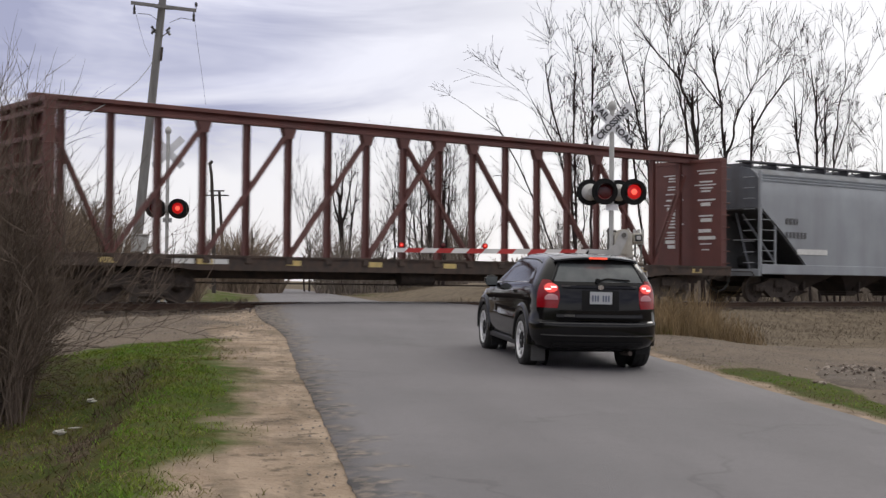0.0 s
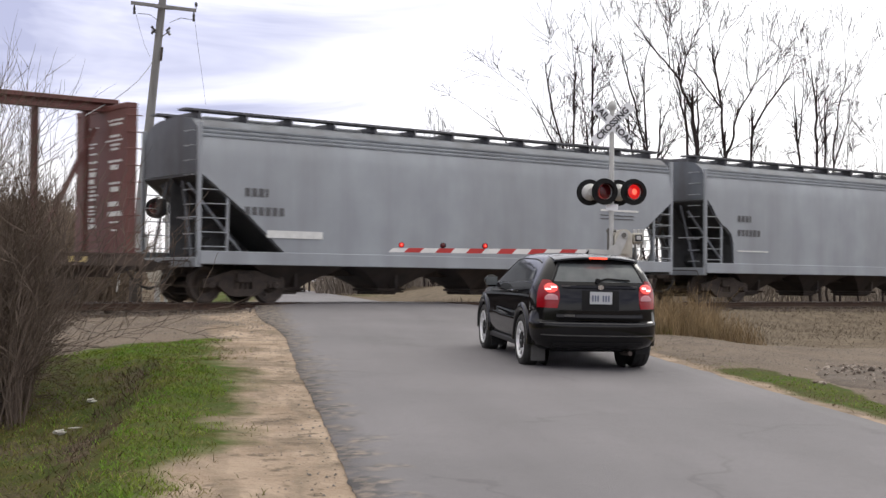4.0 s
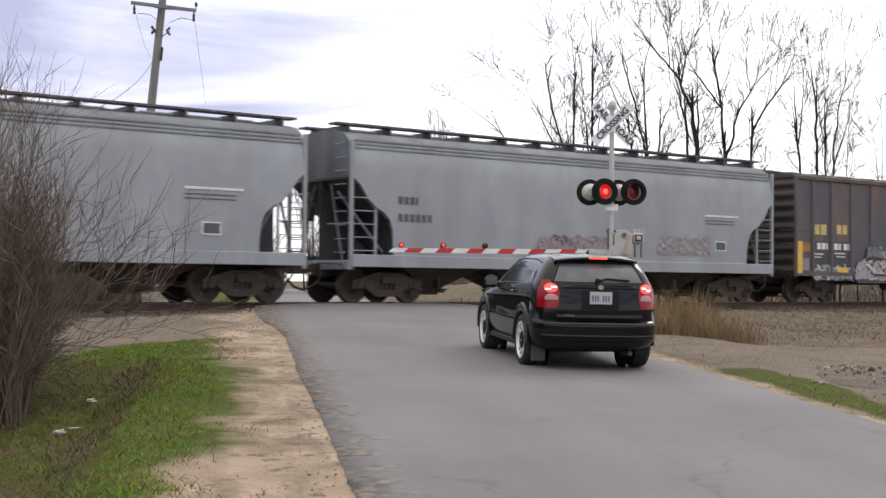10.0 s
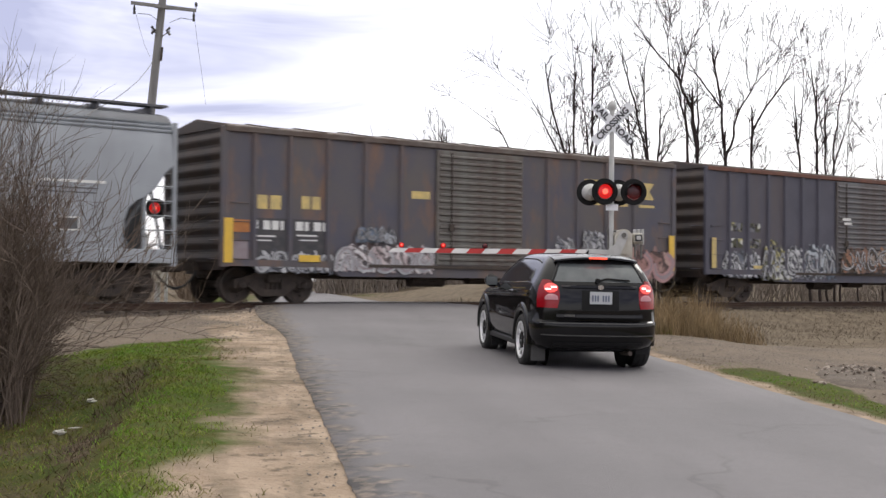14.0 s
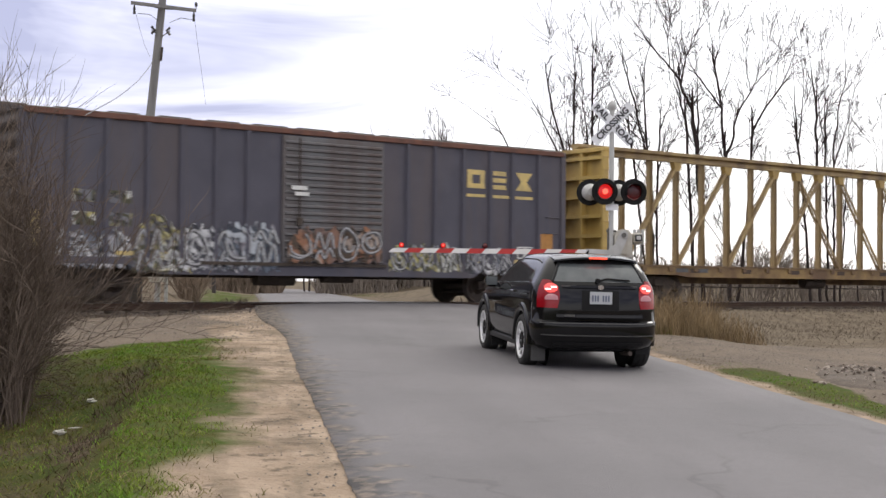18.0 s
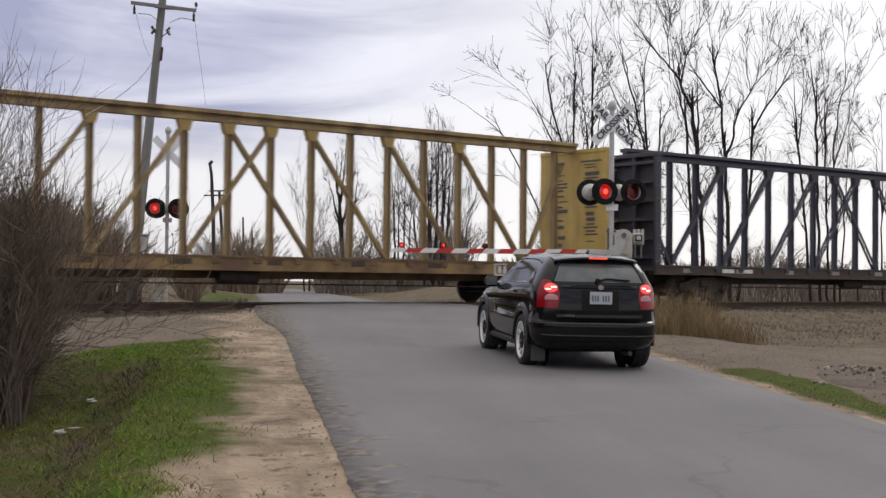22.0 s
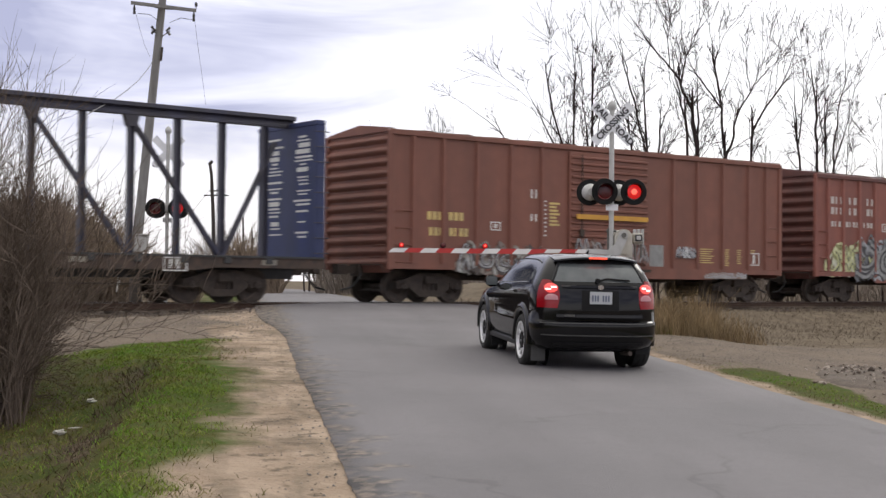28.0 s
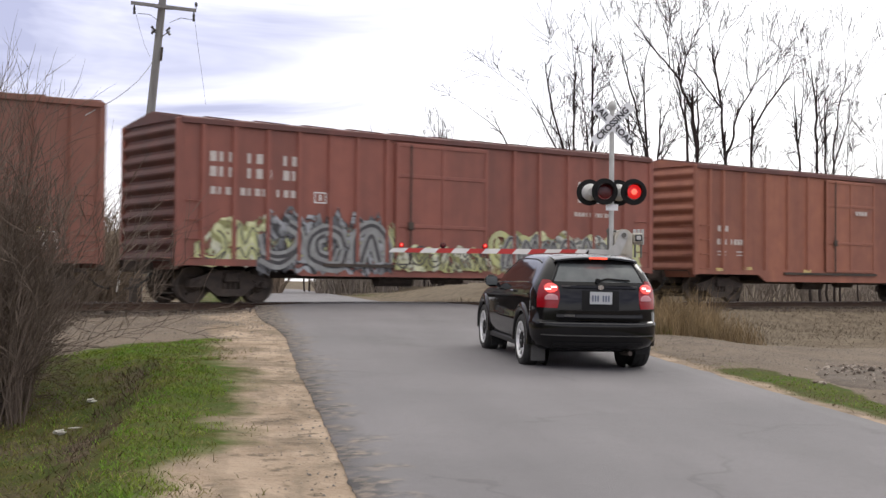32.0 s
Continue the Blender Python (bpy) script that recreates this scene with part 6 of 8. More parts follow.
def grow(m_limb, m_twig, r, start, aim, length, rad, level, levels, spread, up, kids, wiggle=0.12, thin=0.009):
    n = 5 if level == 0 else (4 if level < 3 else 3)
    p, d = Vector(start), Vector(aim).normalized()
    pts, rads = [p.copy()], [rad]
    tip = rad * (0.45 if level < levels else 0.3)
    for i in range(n):
        d = (d + Vector((r.gauss(0, wiggle), r.gauss(0, wiggle), r.gauss(0, wiggle) + up * 0.35))).normalized()
        p = p + d * (length / n)
        pts.append(p.copy())
        rads.append(rad + (tip - rad) * (i + 1) / n)
    tgt = m_limb if level < 2 else m_twig
    tgt.tube(pts, rads, 6 if level == 0 else (5 if level == 1 else 3), cap=False)
    if level >= levels:
        return
    k = kids[level]
    for j in range(k):
        f = 1.0 if j == 0 else r.uniform(0.28, 0.98)
        i = min(n - 1, int(f * n))
        q = pts[i].lerp(pts[i + 1], f * n - i) if f < 1 else pts[-1]
        rr = (rads[i] + rads[i + 1]) / 2
        ax = (pts[i + 1] - pts[i]).normalized()
        side = ax.orthogonal().normalized()
        side.rotate(Matrix.Rotation(r.uniform(0, 2 * math.pi), 3, ax))
        a = r.uniform(0.3, 0.75) * spread if j else r.uniform(0.05, 0.25) * spread
        nd = ax * math.cos(a) + side * math.sin(a)
        grow(m_limb, m_twig, r, q, nd, length * r.uniform(0.5, 0.8), max(rr * r.uniform(0.5, 0.75), thin), level + 1, levels, spread, up, kids, wiggle, thin)


def tree(base, height, rad, seed, lean=(0, 0), spread=1.0, up=0.25, kids=(5, 4, 4, 3), stems=1, label="bare leafless roadside tree", levels=4, twig=TWIG, trunk_part=0.5, thin=0.012):
    r = random.Random(seed)
    limb, tw = M(), M()
    for k in range(stems):
        a = r.uniform(0, 6.3)
        sp = 0.0 if stems == 1 else r.uniform(0.1, 0.3)
        aim = (lean[0] + sp * math.cos(a), lean[1] + sp * math.sin(a), 1)
        st = (0.25 * math.cos(a) * (stems > 1), 0.25 * math.sin(a) * (stems > 1), -0.3)
        grow(limb, tw, r, st, aim, height * trunk_part * r.uniform(0.85, 1.1), rad * (1 if stems == 1 else r.uniform(0.55, 0.85)), 0, levels, spread, up, kids, 0.12, thin)
    t = thing("tree", label, "tree", at=base)
    part("trunk", limb.mesh("trunk", BARK, 60, fix=False), None, t)
    part("crown", tw.mesh("crown", twig, fix=False), None, t, "bare reddish twigs")
    return t


def place(px, dist, z=None):
    """A ground spot fitted to the camera's view: column px, dist metres along its axis."""
    q = EYE + (FWD + STAND.to_3x3() @ Vector(((px - 784) / 2417.0, 0, 0))) * dist
    return Vector((q.x, q.y, ground_z(q.x, q.y) if z is None else z))


# the row behind the track, shaped to fit the camera's view: each limb is (limb that bears it or -1, how far up that
# limb, view column and height of its tip, sideways bow)
def shoot(m, r, start, aim, length, rad, level):
    """A kinked twig with smaller ones along it."""
    n = 5 if level < 2 else 3
    p, d = Vector(start), Vector(aim).normalized()
    pts, rads = [p.copy()], [rad]
    for i in range(n):
        d = (d + Vector((r.gauss(0, 0.075), r.gauss(0, 0.075), r.gauss(0.04, 0.06)))).normalized()
        p = p + d * (length / n)
        pts.append(p.copy())
        rads.append(max(rad * (1 - 0.75 * (i + 1) / n), 0.0072))
    m.tube(pts, rads, 4 if level < 1 else 3, cap=False)
    if level >= 2:
        return
    for j in range((5, 3)[level]):
        i = r.randrange(1, n)
        ax = (pts[i] - pts[i - 1]).normalized()
        out = ax.orthogonal().normalized()
        out.rotate(Matrix.Rotation(r.uniform(0, 2 * math.pi), 3, ax))
        a = r.uniform(0.35, 0.8)
        shoot(m, r, pts[i], ax * math.cos(a) + out * math.sin(a), length * r.uniform(0.4, 0.8), max(rads[i] * 0.66, 0.0072), level + 1)


def forked_tree(dist, rad, seed, foot, limbs, twigs=1.0):
    r = random.Random(seed)
    limb, tw = M(), M()
    base = place(foot, dist)
    side = STAND.to_3x3() @ Vector((1, 0, 0))
    side = Vector((side.x, side.y, 0)).normalized()
    back = Vector((-side.y, side.x, 0))
    made = []
    for k, (bearer, u0, bx, h, bow) in enumerate(limbs):
        if bearer < 0:
            p0, r0 = side * ((u0 - foot) * dist / 2417) - Vector((0, 0, 0.3)), rad * (0.66 if k == 0 else 0.5)
        else:
            pts, rads = made[bearer]
            j = min(len(pts) - 1, int(u0 * (len(pts) - 1)))
            p0, r0 = pts[j], rads[j] * 0.86
        p1 = side * ((bx - foot) * dist / 2417) + Vector((0, 0, h - base.z)) + back * (p0.dot(back) + r.uniform(-1.0, 1.0))
        n = max(5, int((p1 - p0).length / 0.55))
        ends = any(q[0] == k and q[1] > 0.9 for q in limbs)
        pts, rads = [], []
        for i in range(n + 1):
            u = i / n
            j = 0.0 if i in (0, n) else 0.028
            pts.append(p0.lerp(p1, u) + side * (bow * dist / 2417 * 4 * u * (1 - u) + r.gauss(0, j)) + back * r.gauss(0, j) + Vector((0, 0, r.gauss(0, j * 0.5))))
            rads.append(max(r0 * (1 - (0.3 if ends else 0.86) * u), 0.009))
        limb.tube(pts, rads, 6, cap=False)
        made.append((pts, rads))
        count = int(twigs * (p1 - p0).length * 1.45)
        for q in range(count):
            u = r.uniform(0.15 if bearer >= 0 else 0.45, 1.0)
            i = min(n - 1, int(u * n))
            ax = (pts[i + 1] - pts[i]).normalized()
            out = ax.orthogonal().normalized()
            out.rotate(Matrix.Rotation(r.uniform(0, 2 * math.pi), 3, ax))
            a = r.uniform(0.4, 0.8)
            shoot(tw, r, pts[i], ax * math.cos(a) + out * math.sin(a) + Vector((0, 0, 0.15)), r.uniform(0.9, 2.7) * (1.15 - 0.4 * u), max(min(rads[i] * 0.45, 0.022), 0.01), 1 if r.random() < 0.3 else 0)
        shoot(tw, r, pts[-1], pts[-1] - pts[-3], r.uniform(0.7, 1.2), max(rads[-1] * 0.9, 0.009), 0)
    t = thing("tree", "bare leafless tree with reddish-brown forked limbs", "tree", at=base)
    part("trunk", limb.mesh("trunk", BARK, 60, fix=False), None, t)
    part("crown", tw.mesh("crown", TWIG, fix=False), None, t, "bare reddish twigs")


forked_tree(57, 0.13, 11, 1022, [(-1, 1022, 1004, 5.6, 3), (0, 1.0, 966, 8.9, -4), (1, 1.0, 972, 10.3, 3), (0, 0.85, 930, 8.4, 6), (3, 0.9, 868, 9.4, 3), (0, 0.7, 998, 8.0, 2)], 0.8)
forked_tree(58, 0.07, 20, 1016, [(-1, 1016, 890, 6.9, 12), (0, 1.0, 800, 8.6, 6)], 0.22)
forked_tree(60, 0.10, 12, 1026, [(-1, 1026, 1014, 9.0, -3), (0, 1.0, 1010, 11.6, 2), (-1, 1032, 1036, 8.2, 0)], 0.75)
forked_tree(59, 0.11, 18, 1050, [(-1, 1050, 1044, 9.0, -2), (0, 1.0, 1046, 12.5, 0), (0, 0.7, 1028, 10.0, -3), (0, 0.6, 1064, 9.8, 3)], 0.9)
forked_tree(58, 0.13, 13, 1166, [(-1, 1158, 1142, 6.0, 3), (0, 1.0, 1133, 8.8, -2), (1, 1.0, 1146, 11.6, -5), (0, 0.95, 1108, 9.4, 2), (3, 1.0, 1088, 11.2, 0), (-1, 1150, 1112, 7.4, 3), (5, 1.0, 1064, 10.2, -2), (-1, 1168, 1172, 7.2, -5), (7, 1.0, 1196, 8.9, 2), (7, 0.85, 1210, 7.7, -4)], 0.7)
forked_tree(57, 0.17, 14, 1246, [(-1, 1246, 1218, 7.8, 5), (0, 1.0, 1196, 9.0, -2), (1, 1.0, 1152, 10.4, 2), (2, 1.0, 1094, 12.6, 0), (1, 0.9, 1218, 10.4, -4), (4, 1.0, 1234, 11.5, 1), (5, 1.0, 1226, 13.4, 4), (2, 0.5, 1140, 13.0, 8), (0, 0.8, 1229, 9.6, 2), (-1, 1226, 1206, 7.4, 4), (9, 1.0, 1176, 10.8, -3), (4, 0.9, 1204, 12.4, -3)], 0.8)
forked_tree(56, 0.16, 15, 1294, [(-1, 1293, 1290, 6.2, 1), (0, 1.0, 1279, 9.8, 2), (1, 1.0, 1270, 11.6, 0), (1, 1.0, 1298, 11.3, -2), (1, 0.5, 1242, 9.4, 0), (4, 1.0, 1220, 10.0, 0), (0, 0.95, 1316, 7.6, 3), (6, 1.0, 1348, 9.0, -2), (7, 1.0, 1384, 9.9, 0), (8, 1.0, 1416, 10.9, 0), (-1, 1298, 1330, 6.9, 6), (10, 1.0, 1370, 8.6, -3), (11, 1.0, 1392, 10.2, 3), (7, 0.9, 1340, 10.8, -5), (8, 0.5, 1366, 10.6, -3)], 0.9)
forked_tree(62, 0.11, 16, 1436, [(-1, 1436, 1406, 7.4, 3), (0, 1.0, 1392, 10.4, 0), (0, 0.95, 1410, 9.8, 2)], 0.9)
forked_tree(60, 0.12, 17, 1470, [(-1, 1452, 1444, 8.5, -1), (0, 1.0, 1440, 10.9, 0), (-1, 1466, 1458, 7.6, 0), (2, 1.0, 1462, 10.9, 2), (-1, 1478, 1470, 6.4, 0), (4, 1.0, 1490, 9.4, -3), (5, 1.0, 1478, 11.6, 2), (4, 0.95, 1512, 9.6, 5), (7, 0.9, 1528, 10.6, 0), (-1, 1484, 1504, 8.0, 3), (2, 0.9, 1444, 9.6, -3)], 0.65)
forked_tree(62, 0.09, 19, 1562, [(-1, 1562, 1564, 8.4, 0), (0, 0.5, 1536, 7.2, 2), (-1, 1520, 1512, 6.2, 0), (0, 0.5, 1590, 8.6, 2)], 0.4)
# farther clumps beyond the fields
forked_tree(100, 0.26, 31, 772, [(-1, 768, 774, 11.8, 2), (-1, 776, 788, 11.4, 3), (-1, 760, 752, 10.6, 2), (-1, 784, 796, 10.6, 2), (-1, 752, 742, 9.8, -2), (0, 0.5, 766, 11.2, 1), (1, 0.5, 780, 11.6, -1), (2, 0.5, 762, 10.2, 1), (-1, 764, 764, 10.0, -2), (-1, 780, 782, 10.4, 1), (3, 0.4, 802, 9.6, 2)], 0.7)
forked_tree(106, 0.28, 32, 608, [(-1, 608, 602, 6.4, 2), (0, 1.0, 593, 9.8, -2), (0, 1.0, 610, 10.8, 2), (0, 0.8, 622, 9.6, 3), (-1, 614, 632, 8.4, -2), (0, 0.6, 582, 8.4, 2), (4, 0.6, 616, 9.2, 1), (1, 0.4, 604, 10.6, 1)], 0.75)
forked_tree(104, 0.2, 33, 706, [(-1, 700, 692, 8.4, 2), (-1, 706, 702, 9.8, 1), (-1, 712, 716, 9.4, 1), (0, 0.5, 698, 8.8, -1), (-1, 720, 728, 8.6, 1)], 0.7)
for i, (px, dist, h, stems) in enumerate([(545, 118, 10, 2), (675, 105, 7.5, 2), (752, 104, 10.4, 2), (815, 108, 7.5, 2), (985, 90, 5.5, 2)]):
    tree(place(px, dist), h, 0.14, 40 + i, (0, 0), 0.8, 0.25, (5, 4, 3, 3), stems, "distant bare grey tree beyond the track")
for i, (px, dist, h) in enumerate([(150, 62, 6.6), (110, 58, 6.0), (205, 70, 5.5), (350, 120, 5.5), (440, 125, 6.0), (400, 130, 4.8)]):
    tree(place(px, dist), h, 0.12, 60 + i, (0, 0), 1.3, 0.05, (5, 4, 3, 3), 3, "low bare scrub tree beyond the track", trunk_part=0.35)


def motions():
    rows = [i * 0.5 for i in range(65)]
    for car, mid in MOVERS:
        walk(car, [(t, Matrix.Translation((mid - run(t), 0, 0))) for t in rows])
    for ws, k in SPINNERS:
        walk(ws, [(i * 0.1, Matrix.Translation((k, 0, WHEEL_R)) @ Matrix.Rotation(-run(i * 0.1) / WHEEL_R, 4, "Y")) for i in range(321)])
    # the lights change sides every two thirds of a second
    times, t = [], 0.5 - 1.3143
    while t < 33:
        times += [t, t + 0.683]
        t += 1.3143
    for lens, left, at in FLIPS:
        rws, ang = [], 0.0
        lit = not left                              # the right-hand lamp is lit at the start
        ang = 0.0 if lit else math.pi
        rws.append((0.0, ang))
        for tt in times:
            if not 0.15 < tt < 31.85:
                continue
            for k in range(4):
                rws.append((tt + 0.01 + k / 60, ang + math.pi * k / 3))
            ang += math.pi
        rws.append((SECONDS, ang))
        walk(lens, [(q, Matrix.Translation(at) @ Matrix.Rotation(w, 4, "Z")) for q, w in rws])



# ---- the car that waits at the crossing ----
CARBLACK = mat("black_car_paint", (0.004, 0.004, 0.005), (0.006, 0.006, 0.007), 3, 0.07, 0, 0.0, spec=0.32, stain=(0.014, 0.013, 0.012), stain_scale=1.6, stain_amt=0.4)
TRIM = mat("black_satin_trim", (0.012, 0.012, 0.013), (0.018, 0.018, 0.019), 6, 0.5, 0, 0.0, spec=0.25)
DUSTY = mat("dusty_grey_trim", (0.075, 0.073, 0.07), (0.05, 0.048, 0.046), 6, 0.7, 0, 0.1)
GLASS = mat("tinted_glass", (0.11, 0.122, 0.13), (0.045, 0.05, 0.056), 3.5, 0.05, 0, 0.0)
# pale base colour stands in for sky reflected in and seen through the glass
PALEGLASS = mat("rear_glass", (0.14, 0.15, 0.15), (0.07, 0.08, 0.085), 3.5, 0.06, 0, 0.0)
RIM = mat("alloy_rim", (0.8, 0.8, 0.81), (0.66, 0.66, 0.67), 8, 0.3, 0.25, 0.03)
TYRE = mat("tyre_rubber", (0.02, 0.02, 0.02), (0.035, 0.034, 0.032), 10, 0.85, 0, 0.2)
CHROME = mat("chrome", (0.7, 0.7, 0.72), (0.6, 0.6, 0.62), 4, 0.15, 1.0, 0.0)
TAILRED = glow("lit_red_lamp_plastic", (1.0, 0.0, 0.02), 0.06, (0.17, 0.001, 0.005))
TAILWHITE = mat("clear_lamp_plastic", (0.55, 0.27, 0.29), (0.42, 0.18, 0.2), 9, 0.15, 0, 0.0)
BRAKE = glow("lit_brake_lamp", (1.0, 0.11, 0.1), 1.1, (0.3, 0.02, 0.02))
BULB = glow("lit_brake_bulb", (1.0, 0.7, 0.66), 2.4, (0.5, 0.1, 0.1))
BRAKE_TOP = glow("lit_high_brake_lamp", (1.0, 0.1, 0.05), 1.5, (0.3, 0.02, 0.02))
PLATE = mat("plate_white", (0.45, 0.465, 0.48), (0.4, 0.41, 0.43), 8, 0.5, 0, 0.0)
PLATEINK = mat("plate_ink", (0.12, 0.14, 0.2), None, 8, 0.5, 0, 0.0)

# the car's skin as a stack of plan outlines: height at the tail, tail, nose, half width, rounding depth at tail and nose, fall towards the nose
PLANS = [
    (0.27, -0.70, 3.36, 0.74, 0.40, 0.6, 0.0),
    (0.33, -0.81, 3.46, 0.835, 0.48, 0.7, 0.0),
    (0.40, -0.865, 3.52, 0.872, 0.52, 0.7, 0.0),
    (0.475, -0.885, 3.56, 0.888, 0.54, 0.75, 0.0),
    (0.60, -0.895, 3.58, 0.894, 0.55, 0.8, 0.0),
    (0.645, -0.885, 3.57, 0.892, 0.54, 0.8, 0.0),
    (0.665, -0.845, 3.56, 0.885, 0.50, 0.8, 0.005),
    (0.80, -0.845, 3.53, 0.88, 0.50, 0.8, 0.01),
    (0.93, -0.835, 3.44, 0.878, 0.49, 0.85, 0.02),
    (1.04, -0.815, 3.25, 0.868, 0.47, 0.9, 0.03),
    (1.11, -0.80, 2.60, 0.85, 0.46, 0.6, 0.035),
    (1.15, -0.785, 2.42, 0.825, 0.42, 0.5, 0.035),
    (1.19, -0.77, 2.27, 0.795, 0.38, 0.5, 0.03),
    (1.30, -0.70, 1.98, 0.73, 0.32, 0.45, 0.02),
    (1.40, -0.615, 1.70, 0.665, 0.28, 0.45, 0.01),
    (1.465, -0.54, 1.44, 0.61, 0.27, 0.45, 0.005),
    (1.505, -0.45, 1.2, 0.54, 0.3, 0.45, 0.0),
    (1.525, -0.3, 0.95, 0.42, 0.3, 0.4, 0.0),
    (1.535, 0.0, 0.6, 0.2, 0.2, 0.2, 0.0)]
BLUNT = 3.0


def plan_at(z):
    """The plan outline's numbers at a height."""
    for p, q in zip(PLANS, PLANS[1:]):
        if p[0] <= z <= q[0]:
            k = (z - p[0]) / (q[0] - p[0])
            return [u + (v - u) * k for u, v in zip(p, q)]
    return list(PLANS[0] if z < PLANS[0][0] else PLANS[-1])


def car_ring(pl, n=11):
    z, x0, x1, w, l0, l1, fall = pl
    half = []
    for i in range(n):
        a = math.pi / 2 * i / (n - 1)
        half.append((x0 + l0 * (1 - math.cos(a) ** (2 / BLUNT)), w * math.sin(a) ** (2 / BLUNT)))
    for i in range(1, 7):
        half.append((x0 + l0 + (x1 - l1 - x0 - l0) * i / 7, w + 0.008 * math.sin(math.pi * i / 7)))
    for i in range(n):
        a = math.pi / 2 * (1 - i / (n - 1))
        half.append((x1 - l1 * (1 - math.cos(a) ** (2 / BLUNT)), w * math.sin(a) ** (2 / BLUNT)))
    ring = half + [(x, -y) for x, y in half[-2:0:-1]]
    return [(x, y, z - fall * (x - x0)) for x, y in ring]


def tail_x(y, z):
    """Where the tail's skin lies at a distance from the middle and a height."""
    zz, x0, x1, w, l0, l1, fall = plan_at(z)
    u = min(1.0, abs(y) / w)
    return x0 + l0 * (1 - (1 - u ** BLUNT) ** (1 / BLUNT))


def side_y(x, z):
    """Half width of the skin at a place along the flank."""
    zz, x0, x1, w, l0, l1, fall = plan_at(z)
    zz, x0, x1, w, l0, l1, fall = plan_at(z + fall * max(0, x - x0))
    u = 1.0
    if x < x0 + l0:
        u = (1 - max(0.0, min(1.0, 1 - (x - x0) / l0)) ** BLUNT) ** (1 / BLUNT)
    elif x > x1 - l1:
        u = (1 - max(0.0, min(1.0, 1 - (x1 - x) / l1)) ** BLUNT) ** (1 / BLUNT)
    return w * u


def carve(me, cutters):
    """The mesh with cutters taken out of it."""
    ob = bpy.data.objects.new("carved", me)
    scene.collection.objects.link(ob)
    tools = []
    for c in cutters:
        t = bpy.data.objects.new("cutter", c)
        scene.collection.objects.link(t)
        md = ob.modifiers.new("cut", "BOOLEAN")
        md.object, md.operation, md.solver = t, "DIFFERENCE", "EXACT"
        tools.append(t)
    bpy.context.view_layer.update()
    out = bpy.data.meshes.new_from_object(ob.evaluated_get(bpy.context.evaluated_depsgraph_get()))
    for t in tools + [ob]:
        bpy.data.objects.remove(t)
    return out


def sheet(rows, skirt=0.02):
    """A curved panel from rows of points, with its rim turned in along x."""
    m = M()
    n, k = len(rows[0]), len(rows)
    for r in rows:
        m.v += [tuple(p) for p in r]
    m.f += [(n * j + i, n * j + i + 1, n * j + n + i + 1, n * j + n + i) for j in range(k - 1) for i in range(n - 1)]
    rim = [i for i in range(n)] + [n * j + n - 1 for j in range(1, k)] + [n * (k - 1) + i for i in range(n - 2, -1, -1)] + [n * j for j in range(k - 2, 0, -1)]
    base = len(m.v)
    for i in rim:
        x, y, z = m.v[i]
        m.v.append((x + skirt, y * (1 - skirt * 0.6), z))
    q = len(rim)
    m.f += [(rim[i], rim[(i + 1) % q], base + (i + 1) % q, base + i) for i in range(q)]
    return m


def flank(low, top, x0, x1, off, s, nx=9, nz=5):
    """A panel on the side that follows the skin between two height lines, given as functions of x."""
    rows = []
    for j in range(nz):
        v = j / (nz - 1)
        rows.append([])
        for i in range(nx):
            x = x0 + (x1 - x0) * i / (nx - 1)
            z = low(x) + (top(x) - low(x)) * v
            rows[-1].append((x, s * (side_y(x, z) + off), z))
    m = M()
    for r in rows:
        m.v += r
    m.f += [(nx * j + i, nx * j + i + 1, nx * j + nx + i + 1, nx * j + nx + i) for j in range(nz - 1) for i in range(nx - 1)]
    return m


def tail_patch(z0, z1, y0, y1, off, n=13, k=6):
    """A panel on the tail that follows the skin; y0 and y1 are functions of the height."""
    rows = []
    for j in range(k):
        z = z0 + (z1 - z0) * j / (k - 1)
        a, b = y0(z), y1(z)
        rows.append([(tail_x(a + (b - a) * i / (n - 1), z) - off, a + (b - a) * i / (n - 1), z) for i in range(n)])
    return sheet(rows)


WHEEL_AT, TYRE_R = (0.0, 2.635), 0.352


